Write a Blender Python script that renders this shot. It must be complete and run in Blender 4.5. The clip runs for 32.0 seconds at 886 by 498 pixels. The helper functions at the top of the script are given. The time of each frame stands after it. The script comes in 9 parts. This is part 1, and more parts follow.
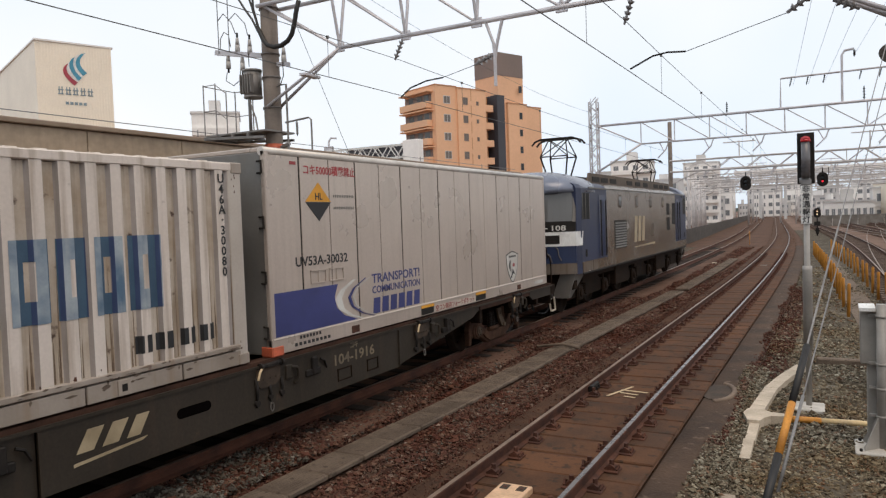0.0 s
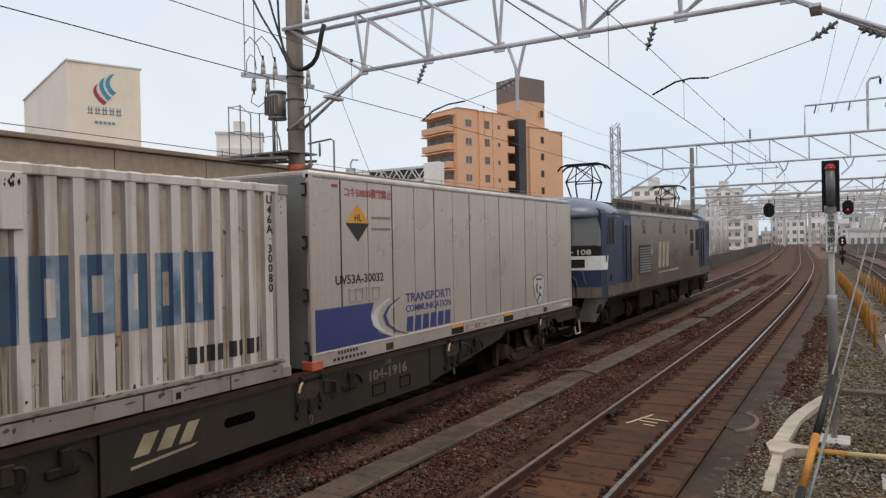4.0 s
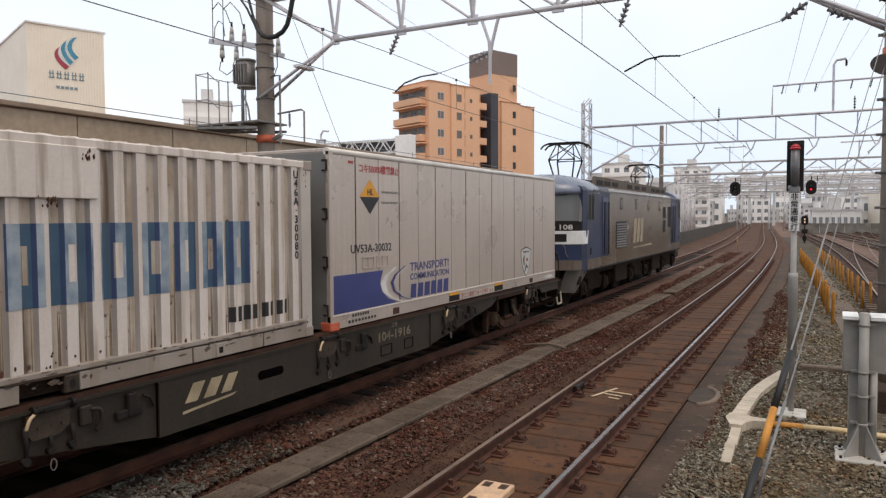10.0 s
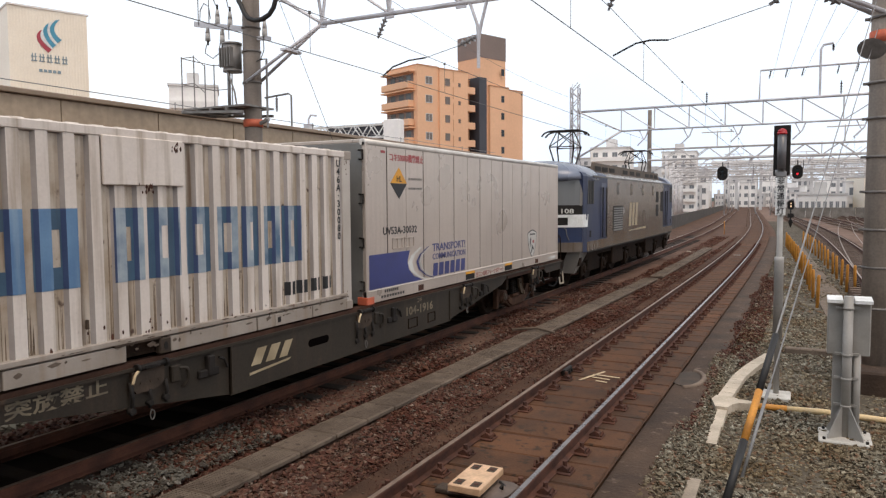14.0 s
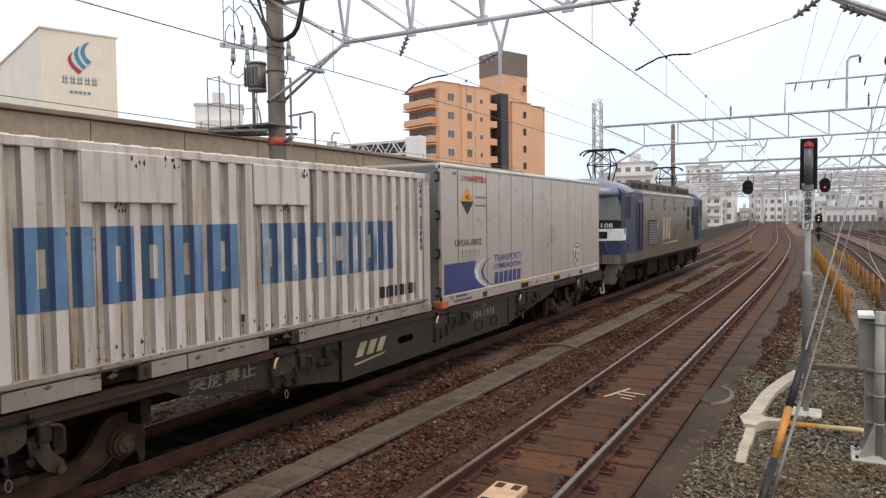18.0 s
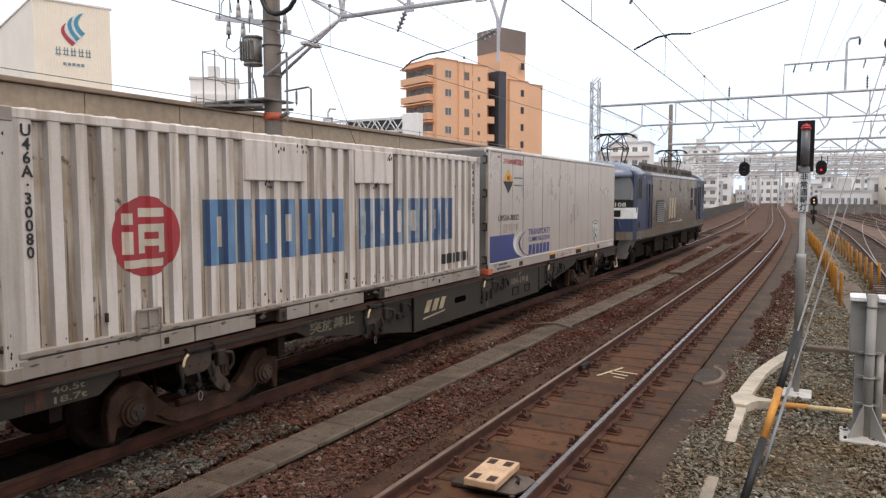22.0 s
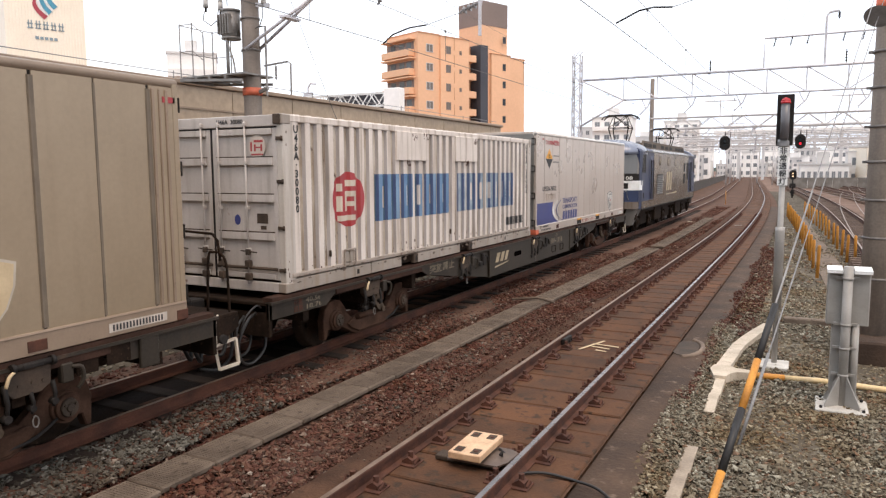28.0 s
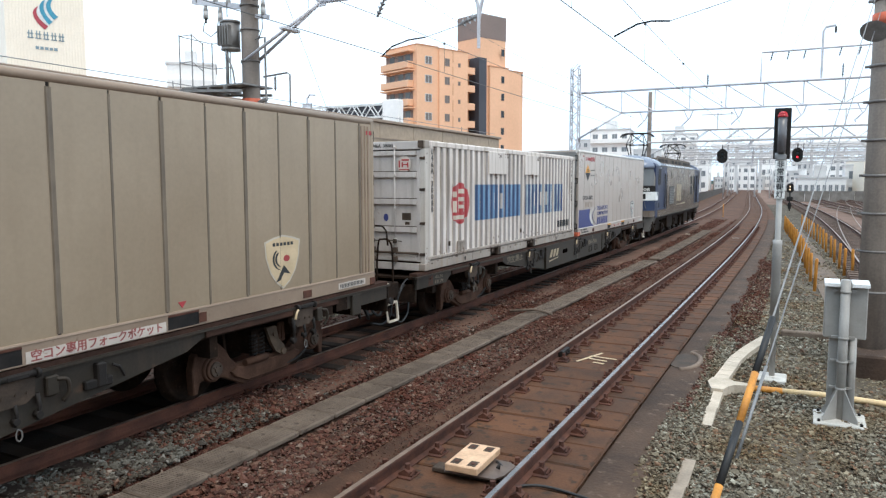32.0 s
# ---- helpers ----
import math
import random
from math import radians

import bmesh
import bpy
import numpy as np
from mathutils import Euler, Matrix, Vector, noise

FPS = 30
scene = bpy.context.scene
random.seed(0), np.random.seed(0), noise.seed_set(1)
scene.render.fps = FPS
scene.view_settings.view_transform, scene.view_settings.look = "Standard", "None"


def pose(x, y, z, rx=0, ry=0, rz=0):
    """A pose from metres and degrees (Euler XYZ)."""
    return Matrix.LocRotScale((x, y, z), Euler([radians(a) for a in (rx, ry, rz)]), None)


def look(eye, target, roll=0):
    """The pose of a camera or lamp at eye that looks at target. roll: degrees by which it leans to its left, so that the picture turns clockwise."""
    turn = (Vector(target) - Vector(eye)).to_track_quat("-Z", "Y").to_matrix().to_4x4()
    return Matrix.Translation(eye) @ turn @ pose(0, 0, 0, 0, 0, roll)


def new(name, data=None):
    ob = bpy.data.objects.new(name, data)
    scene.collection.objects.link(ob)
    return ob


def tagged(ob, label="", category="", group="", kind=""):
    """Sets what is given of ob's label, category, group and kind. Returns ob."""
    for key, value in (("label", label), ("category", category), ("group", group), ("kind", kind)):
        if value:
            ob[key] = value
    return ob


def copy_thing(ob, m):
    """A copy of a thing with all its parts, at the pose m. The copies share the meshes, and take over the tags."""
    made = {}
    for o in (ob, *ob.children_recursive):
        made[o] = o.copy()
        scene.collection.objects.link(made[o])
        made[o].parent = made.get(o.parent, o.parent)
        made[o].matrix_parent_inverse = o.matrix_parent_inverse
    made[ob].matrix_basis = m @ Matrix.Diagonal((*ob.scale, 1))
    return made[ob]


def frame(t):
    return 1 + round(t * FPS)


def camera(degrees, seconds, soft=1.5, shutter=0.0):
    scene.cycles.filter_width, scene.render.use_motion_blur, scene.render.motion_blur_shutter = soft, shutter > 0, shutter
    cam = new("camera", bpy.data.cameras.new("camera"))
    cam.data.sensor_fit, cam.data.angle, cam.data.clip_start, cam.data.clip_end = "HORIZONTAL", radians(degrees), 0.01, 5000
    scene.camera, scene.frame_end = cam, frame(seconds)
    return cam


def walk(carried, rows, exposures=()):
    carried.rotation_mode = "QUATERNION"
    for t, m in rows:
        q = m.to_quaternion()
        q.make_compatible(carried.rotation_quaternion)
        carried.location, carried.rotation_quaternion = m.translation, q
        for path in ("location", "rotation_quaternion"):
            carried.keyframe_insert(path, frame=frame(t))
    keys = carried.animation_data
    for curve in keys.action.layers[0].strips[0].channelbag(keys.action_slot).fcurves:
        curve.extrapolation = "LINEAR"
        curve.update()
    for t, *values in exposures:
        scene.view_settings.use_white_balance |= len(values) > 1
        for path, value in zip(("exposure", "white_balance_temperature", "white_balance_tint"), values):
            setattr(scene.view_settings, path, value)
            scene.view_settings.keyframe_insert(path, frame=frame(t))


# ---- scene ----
# Camera: hand-held on the spot, turning only.
EYE = (0.0, 0.0, 2.64)
PATH = [  # seconds, tilt, lean, turn
    (0, 87.70, 2.02, 28.67),
    (0.5, 87.85, 1.54, 28.91),
    (1, 88.95, 1.08, 29.30),
    (1.5, 89.20, 1.09, 29.69),
    (2, 89.56, 1.10, 30.08),
    (2.5, 89.94, 0.93, 30.19),
    (4.5, 89.31, 1.18, 30.26),
    (5, 88.99, 1.01, 30.04),
    (5.5, 88.75, 1.11, 29.66),
    (6, 88.51, 0.87, 29.33),
    (6.5, 88.29, 0.65, 28.97),
    (7, 88.11, 0.77, 28.64),
    (7.5, 87.94, 0.65, 28.30),
    (8, 87.74, 0.48, 27.96),
    (8.5, 87.56, 0.55, 27.70),
    (9, 87.49, 0.54, 27.65),
    (9.5, 87.45, 0.56, 27.80),
    (10, 87.41, 0.29, 27.89),
    (10.5, 87.34, -0.03, 27.87),
    (11, 87.25, -0.10, 27.77),
    (11.5, 87.10, -0.09, 27.75),
    (12, 87.00, 0.02, 27.91),
    (12.5, 86.96, 0.01, 28.11),
    (13, 86.90, 0.01, 28.25),
    (13.5, 86.63, 0.22, 27.68),
    (15.5, 85.21, 0.29, 26.06),
    (16, 86.15, 0.51, 27.65),
    (16.5, 86.81, 0.83, 28.44),
    (17, 87.26, 0.94, 28.75),
    (17.5, 87.49, 0.78, 28.79),
    (18, 87.49, 0.71, 28.77),
    (18.5, 87.40, 0.65, 28.77),
    (19, 87.30, 0.63, 28.77),
    (19.5, 87.12, 0.74, 28.84),
    (20, 86.90, 0.57, 29.00),
    (20.5, 86.62, 0.24, 29.04),
    (21, 86.32, -0.02, 28.91),
    (21.5, 86.00, -0.01, 28.68),
    (22, 85.72, 0.02, 28.45),
    (22.5, 85.42, -0.03, 28.26),
    (23, 85.13, -0.00, 28.10),
    (23.5, 84.87, 0.18, 27.90),
    (24, 84.67, 0.29, 27.59),
    (24.5, 84.57, 0.43, 27.23),
    (25, 84.43, 0.53, 27.10),
    (25.5, 84.28, 0.37, 27.13),
    (27.5, 83.84, 0.36, 27.02),
    (28, 83.76, 0.31, 27.03),
    (28.5, 83.68, 0.50, 27.01),
    (29, 83.62, 0.73, 27.03),
    (29.5, 83.57, 0.77, 27.10),
    (30, 83.49, 0.52, 27.18),
    (30.5, 83.38, 0.29, 27.21),
    (31, 83.35, 0.25, 27.04),
    (31.5, 83.75, 0.05, 26.86),
    (32, 84.67, 0.01, 26.89),
]
# Auto-exposure and white balance of the clip's camera: seconds, stops, kelvin, tint
EXPOSURES = [
    (0, -0.20, 7230, 14.2), (1, -0.22, 7200, 13.6), (2, -0.37, 6930, 12), (5, -0.41, 6960, 13.2), (6, -0.34, 7000, 13.8), (9, -0.18, 7080, 14.5), (13, -0.08, 7070, 14.4), (16, 0.16, 7100, 14.8),
    (19, -0.11, 6880, 13), (22, 0.08, 6910, 14.1), (24, 0.27, 7090, 16), (29, 0.51, 7150, 16.6), (30, 0.53, 6920, 15), (31, 0.59, 6500, 11), (32, 0.53, 6120, 5.6),
]
cam = camera(63.82, 32.0, soft=1.3)
walk(cam, [(t, pose(*EYE, a, b, c)) for t, a, b, c in PATH], EXPOSURES)

# Way of the train along its track: seconds, metres
RUN = [
    (0, -2.315), (0.5, -2.315), (1, -2.310), (1.5, -2.240), (2, -2.155), (2.5, -2.065),
    (3, -2.000), (3.5, -1.950), (4, -1.910), (4.5, -1.875), (5, -1.840), (5.5, -1.780),
    (6, -1.705), (6.5, -1.618), (7, -1.515), (7.5, -1.421), (8, -1.322), (8.5, -1.218),
    (9, -1.110), (9.5, -0.996), (10, -0.877), (10.5, -0.752), (11, -0.620), (11.5, -0.482),
    (12, -0.337), (12.5, -0.185), (13, -0.026), (13.5, 0.141), (14, 0.316), (14.5, 0.498),
    (15, 0.688), (15.5, 0.887), (16, 1.092), (16.5, 1.306), (17, 1.527), (17.5, 1.755),
    (18, 1.990), (18.5, 2.232), (19, 2.481), (19.5, 2.735), (20, 2.996), (20.5, 3.262),
    (21, 3.533), (21.5, 3.809), (22, 4.090), (22.5, 4.375), (23, 4.666), (23.5, 4.961),
    (24, 5.261), (24.5, 5.566), (25, 5.877), (25.5, 6.194), (26, 6.519), (26.5, 6.853),
    (27, 7.196), (27.5, 7.552), (28, 7.921), (28.5, 8.307), (29, 8.713), (29.5, 9.141),
    (30, 9.595), (30.5, 10.080), (31, 10.600), (31.5, 11.162), (32, 11.770),
]

# ---- light ----
world = bpy.data.worlds.new("overcast_sky")
scene.world = world
world.use_nodes = True
wt = world.node_tree
sky = wt.nodes.new("ShaderNodeTexSky")
sky.sky_type, sky.sun_disc = "NISHITA", False
sky.sun_elevation, sky.sun_rotation = radians(66), radians(137)
sky.air_density, sky.dust_density, sky.ozone_density = 1.0, 4.0, 1.0
cloud = wt.nodes.new("ShaderNodeMix")
cloud.data_type = "RGBA"
cloud.inputs[0].default_value = 0.85
veil = wt.nodes.new("ShaderNodeTexNoise")
veil.inputs["Scale"].default_value, veil.inputs["Detail"].default_value = 1.1, 4
shade = wt.nodes.new("ShaderNodeValToRGB")
shade.color_ramp.elements[0].position, shade.color_ramp.elements[1].position = 0.38, 0.66
shade.color_ramp.elements[0].color, shade.color_ramp.elements[1].color = (0.69, 0.87, 1.07, 1), (0.91, 0.99, 1.06, 1)
wt.links.new(wt.nodes.new("ShaderNodeTexCoord").outputs["Generated"], veil.inputs["Vector"])
wt.links.new(veil.outputs["Fac"], shade.inputs[0])
gain = wt.nodes.new("ShaderNodeVectorMath")
gain.operation = "SCALE"
gain.inputs["Scale"].default_value = 10.6
wt.links.new(shade.outputs[0], gain.inputs[0])
wt.links.new(gain.outputs[0], cloud.inputs[7])
wt.links.new(sky.outputs[0], cloud.inputs[6])
wt.links.new(cloud.outputs[2], wt.nodes["Background"].inputs[0])
wt.nodes["Background"].inputs[1].default_value = 0.128
sun = new("sun", bpy.data.lights.new("sun", "SUN"))
sun.data.energy, sun.data.angle, sun.data.color = 1.30, radians(35), (1.0, 0.86, 0.69)
sun.matrix_world = look((14, -5, 47), (0, 10, 0))

# ---- materials ----
MATS = {}


def mat(name, c, c2=None, rough=0.6, metal=0.0, scale=3.0, fine=45.0, bump=0.15, rnd=0.0, streak=None, amount=0.5, spec=0.5, dirt=None, dirt_at=0.55):
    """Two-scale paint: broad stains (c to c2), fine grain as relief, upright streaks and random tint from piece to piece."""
    if name in MATS:
        return MATS[name]
    m = bpy.data.materials.new(name)
    m.use_nodes = True
    nt, L = m.node_tree, m.node_tree.links
    N = lambda k: nt.nodes.new("ShaderNode" + k)
    b = nt.nodes["Principled BSDF"]
    b.inputs["Metallic"].default_value = metal
    b.inputs["Specular IOR Level"].default_value = spec
    place = N("TexCoord").outputs["Object"]
    if rnd:
        own, far, off = N("ObjectInfo"), N("Math"), N("VectorMath")
        far.operation, off.operation = "MULTIPLY", "ADD"
        far.inputs[1].default_value = 60.0
        L.new(own.outputs["Random"], far.inputs[0])
        L.new(place, off.inputs[0])
        L.new(far.outputs[0], off.inputs[1])
        place = off.outputs[0]
    n1 = N("TexNoise")
    n1.inputs["Scale"].default_value, n1.inputs["Detail"].default_value = scale, 6
    L.new(place, n1.inputs["Vector"])
    r1 = N("ValToRGB")
    r1.color_ramp.elements[0].position, r1.color_ramp.elements[1].position = 0.36, 0.66
    c2 = c2 or tuple(v * 0.78 for v in c)
    r1.color_ramp.elements[0].color, r1.color_ramp.elements[1].color = (*c2, 1), (*c, 1)
    L.new(n1.outputs["Fac"], r1.inputs[0])
    col = r1.outputs[0]
    if streak:
        mp = N("Mapping")
        mp.inputs["Scale"].default_value = (5.5, 5.5, 0.35)
        L.new(place, mp.inputs[0])
        n3 = N("TexNoise")
        n3.inputs["Scale"].default_value, n3.inputs["Detail"].default_value = 1.6, 5
        L.new(mp.outputs[0], n3.inputs["Vector"])
        r3 = N("ValToRGB")
        r3.color_ramp.elements[0].position, r3.color_ramp.elements[1].position = 0.5, 0.72
        L.new(n3.outputs["Fac"], r3.inputs[0])
        mu = N("Math")
        mu.operation = "MULTIPLY"
        mu.inputs[1].default_value = amount
        L.new(r3.outputs[0], mu.inputs[0])
        mx = N("Mix")
        mx.data_type = "RGBA"
        L.new(mu.outputs[0], mx.inputs[0])
        L.new(col, mx.inputs[6])
        mx.inputs[7].default_value = (*streak, 1)
        col = mx.outputs[2]
    n2 = N("TexNoise")
    n2.inputs["Scale"].default_value, n2.inputs["Detail"].default_value = fine, 4
    L.new(place, n2.inputs["Vector"])
    if dirt:
        n4 = N("TexNoise")
        n4.inputs["Scale"].default_value, n4.inputs["Detail"].default_value = scale * 4.3, 8
        L.new(place, n4.inputs["Vector"])
        r4 = N("ValToRGB")
        r4.color_ramp.elements[0].position, r4.color_ramp.elements[1].position = dirt_at, dirt_at + 0.09
        L.new(n4.outputs["Fac"], r4.inputs[0])
        mx4 = N("Mix")
        mx4.data_type = "RGBA"
        L.new(r4.outputs[0], mx4.inputs[0])
        L.new(col, mx4.inputs[6])
        mx4.inputs[7].default_value = (*dirt, 1)
        col = mx4.outputs[2]
    hs = N("HueSaturation")
    vv = N("MapRange")
    vv.inputs["From Min"].default_value, vv.inputs["From Max"].default_value = 0.3, 0.7
    vv.inputs["To Min"].default_value, vv.inputs["To Max"].default_value = (0.96, 1.04) if bump < 0.08 else (0.88, 1.12)
    L.new(n2.outputs["Fac"], vv.inputs["Value"])
    val = vv.outputs[0]
    if rnd:
        oi, ge, ad, mr = N("ObjectInfo"), N("NewGeometry"), N("Math"), N("MapRange")
        ad.operation = "ADD"
        L.new(oi.outputs["Random"], ad.inputs[0])
        L.new(ge.outputs["Random Per Island"], ad.inputs[1])
        mr.inputs["From Max"].default_value = 2.0
        mr.inputs["To Min"].default_value, mr.inputs["To Max"].default_value = 1 - rnd, 1 + rnd
        L.new(ad.outputs[0], mr.inputs["Value"])
        m2 = N("Math")
        m2.operation = "MULTIPLY"
        L.new(val, m2.inputs[0])
        L.new(mr.outputs[0], m2.inputs[1])
        val = m2.outputs[0]
    L.new(val, hs.inputs["Value"])
    L.new(col, hs.inputs["Color"])
    L.new(hs.outputs[0], b.inputs["Base Color"])
    ra = N("MapRange")
    ra.inputs["To Min"].default_value, ra.inputs["To Max"].default_value = max(0.03, rough - 0.12), min(1, rough + 0.12)
    L.new(n1.outputs["Fac"], ra.inputs["Value"])
    L.new(ra.outputs[0], b.inputs["Roughness"])
    if bump:
        bu = N("Bump")
        bu.inputs["Strength"].default_value, bu.inputs["Distance"].default_value = bump, 0.01
        L.new(n2.outputs["Fac"], bu.inputs["Height"])
        L.new(bu.outputs[0], b.inputs["Normal"])
    MATS[name] = m
    return m


def glow(name, c, strength):
    m = bpy.data.materials.new(name)
    m.use_nodes = True
    b = m.node_tree.nodes["Principled BSDF"]
    b.inputs["Base Color"].default_value = (*c, 1)
    b.inputs["Emission Color"].default_value = (*c, 1)
    b.inputs["Emission Strength"].default_value = strength
    b.inputs["Roughness"].default_value = 0.2
    return m


def glossy(name, c, rough=0.08):
    m = bpy.data.materials.new(name)
    m.use_nodes = True
    b = m.node_tree.nodes["Principled BSDF"]
    b.inputs["Base Color"].default_value = (*c, 1)
    b.inputs["Roughness"].default_value = rough
    return m




def stone_mat(name, colours, tint, rough=0.9):
    """Crushed stone: each pebble takes its own colour; broad rust stains over all."""
    m = bpy.data.materials.new(name)
    m.use_nodes = True
    nt, L = m.node_tree, m.node_tree.links
    ge, rp = nt.nodes.new("ShaderNodeNewGeometry"), nt.nodes.new("ShaderNodeValToRGB")
    rp.color_ramp.interpolation = "CONSTANT"
    while len(rp.color_ramp.elements) < len(colours):
        rp.color_ramp.elements.new(0.5)
    for e, (pos, c) in zip(rp.color_ramp.elements, colours):
        e.position, e.color = pos, (*c, 1)
    L.new(ge.outputs["Random Per Island"], rp.inputs[0])
    tc, n1, mx, r1 = nt.nodes.new("ShaderNodeTexCoord"), nt.nodes.new("ShaderNodeTexNoise"), nt.nodes.new("ShaderNodeMix"), nt.nodes.new("ShaderNodeValToRGB")
    n1.inputs["Scale"].default_value, n1.inputs["Detail"].default_value = 0.8, 6
    L.new(tc.outputs["Object"], n1.inputs["Vector"])
    r1.color_ramp.elements[0].position, r1.color_ramp.elements[1].position = 0.42, 0.68
    L.new(n1.outputs["Fac"], r1.inputs[0])
    mx.data_type, mx.blend_type = "RGBA", "MULTIPLY"
    L.new(r1.outputs[0], mx.inputs[0])
    L.new(rp.outputs[0], mx.inputs[6])
    mx.inputs[7].default_value = (*tint, 1)
    n2, bu = nt.nodes.new("ShaderNodeTexNoise"), nt.nodes.new("ShaderNodeBump")
    n2.inputs["Scale"].default_value = 70
    L.new(tc.outputs["Object"], n2.inputs["Vector"])
    bu.inputs["Strength"].default_value, bu.inputs["Distance"].default_value = 0.4, 0.01
    L.new(n2.outputs["Fac"], bu.inputs["Height"])
    b = nt.nodes["Principled BSDF"]
    L.new(mx.outputs[2], b.inputs["Base Color"])
    L.new(bu.outputs[0], b.inputs["Normal"])
    b.inputs["Roughness"].default_value = rough
    b.inputs["Specular IOR Level"].default_value = 0.15
    return m


BALLAST_RED = stone_mat("rusty_ballast", [(0.0, (0.083, 0.036, 0.026)), (0.25, (0.112, 0.052, 0.037)), (0.48, (0.054, 0.027, 0.020)), (0.66, (0.130, 0.072, 0.050)), (0.82, (0.091, 0.057, 0.042)), (0.94, (0.177, 0.130, 0.102)), (0.99, (0.270, 0.223, 0.183))], (0.778, 0.521, 0.418))
BALLAST_GREY = stone_mat("grey_ballast", [(0.0, (0.157, 0.131, 0.095)), (0.24, (0.203, 0.179, 0.134)), (0.46, (0.093, 0.075, 0.055)), (0.60, (0.238, 0.218, 0.170)), (0.72, (0.174, 0.113, 0.077)), (0.84, (0.130, 0.113, 0.084)), (0.93, (0.336, 0.312, 0.247))], (0.850, 0.698, 0.528))
BALLAST_NEW = stone_mat("newer_grey_green_ballast", [(0.0, (0.088, 0.080, 0.066)), (0.4, (0.118, 0.110, 0.092)), (0.7, (0.06, 0.052, 0.044)), (0.92, (0.19, 0.18, 0.16))], (0.8, 0.62, 0.52))
BED_RED = mat("rusty_ballast_bed", (0.125, 0.073, 0.052), (0.073, 0.042, 0.030), 0.95, spec=0.1, scale=0.9, fine=30, bump=1.0, dirt=(0.119, 0.059, 0.040), dirt_at=0.56)
BED_GREY = mat("grey_ballast_bed", (0.105, 0.085, 0.063), (0.055, 0.044, 0.032), 0.95, spec=0.1, scale=0.9, fine=30, bump=1.0, dirt=(0.170, 0.150, 0.117), dirt_at=0.56)
GROUND = mat("trodden_ground", (0.22, 0.145, 0.113), (0.14, 0.09, 0.07), 0.95, spec=0.1, scale=0.3, fine=12, bump=0.8)
YARD_SLEEPER = mat("pale_brown_yard_sleeper", (0.18, 0.125, 0.098), (0.11, 0.075, 0.058), 0.85, spec=0.2, scale=1.6, fine=40, bump=0.4, rnd=0.2)
SLEEPER = mat("stained_concrete_sleeper", (0.116, 0.052, 0.026), (0.062, 0.031, 0.018), 0.85, spec=0.2, scale=1.6, fine=40, bump=0.5, rnd=0.25, dirt=(0.046, 0.028, 0.018), dirt_at=0.56)
MORTAR = mat("oily_mortar", (0.090, 0.056, 0.038), (0.044, 0.028, 0.020), 0.85, scale=1.4, fine=25, bump=0.9, spec=0.2, dirt=(0.150, 0.106, 0.078), dirt_at=0.61)
RUST_DARK = mat("brake_dust_rust", (0.118, 0.046, 0.029), (0.062, 0.026, 0.018), 0.8, spec=0.2, scale=3, fine=60, bump=0.3)
RUST = mat("rusty_steel", (0.105, 0.042, 0.026), (0.055, 0.024, 0.017), 0.8, spec=0.25, scale=6, fine=60, bump=0.3, rnd=0.12)
SHINE = mat("polished_rail_head", (0.25, 0.225, 0.22), (0.16, 0.145, 0.14), 0.28, 1.0, scale=4, bump=0.05)
DULL = mat("dull_rail_head", (0.27, 0.19, 0.14), (0.17, 0.115, 0.08), 0.42, 0.45, scale=4, bump=0.1)
CONCRETE = mat("weathered_concrete", (0.33, 0.31, 0.27), (0.2, 0.185, 0.16), 0.85, scale=1.6, fine=35, bump=0.35, rnd=0.12)
LID = mat("trough_lid_concrete", (0.178, 0.135, 0.103), (0.112, 0.083, 0.063), 0.88, spec=0.2, scale=2.5, fine=65, bump=0.9, rnd=0.2, dirt=(0.075, 0.054, 0.042), dirt_at=0.6)
PALE = mat("pale_new_concrete", (0.55, 0.46, 0.36), (0.40, 0.33, 0.25), 0.8, scale=3, fine=40, bump=0.25, rnd=0.08)
PALE_BASE = mat("whitish_cast_concrete", (0.54, 0.51, 0.465), (0.40, 0.375, 0.335), 0.8, scale=4, fine=40, bump=0.2)
GALV = mat("galvanised_steel", (0.27, 0.265, 0.262), (0.18, 0.175, 0.172), 0.5, 0.3, scale=5, fine=50, bump=0.08, rnd=0.08)
TRUSS = mat("weathered_truss_steel", (0.62, 0.60, 0.62), (0.45, 0.435, 0.45), 0.5, 0.25, scale=2, fine=40, bump=0.08, rnd=0.1)
BAND_STEEL = mat("dull_band_steel", (0.20, 0.18, 0.165), (0.13, 0.115, 0.105), 0.6, 0.2, scale=5, bump=0.1)
POLE = mat("dark_concrete_pole", (0.22, 0.178, 0.148), (0.135, 0.108, 0.09), 0.75, scale=1.2, fine=30, bump=0.2, streak=(0.1, 0.085, 0.075), amount=0.5)
DARK = mat("dark_iron", (0.022, 0.018, 0.016), (0.013, 0.011, 0.010), 0.65, 0.0, spec=0.2, scale=6, bump=0.15)
GRIME = mat("grimy_running_gear", (0.027, 0.0155, 0.010), (0.012, 0.0075, 0.005), 0.85, 0.0, spec=0.1, scale=5, fine=40, bump=0.35, dirt=(0.05, 0.031, 0.02), dirt_at=0.62)
WIRE = mat("copper_wire", (0.10, 0.095, 0.09), rough=0.5, metal=0.4, bump=0)
PORCELAIN = mat("insulator_porcelain", (0.20, 0.19, 0.19), rough=0.25, bump=0)
WHITE_PORCELAIN = mat("white_porcelain", (0.50, 0.48, 0.46), (0.38, 0.36, 0.34), 0.3, scale=6, bump=0)
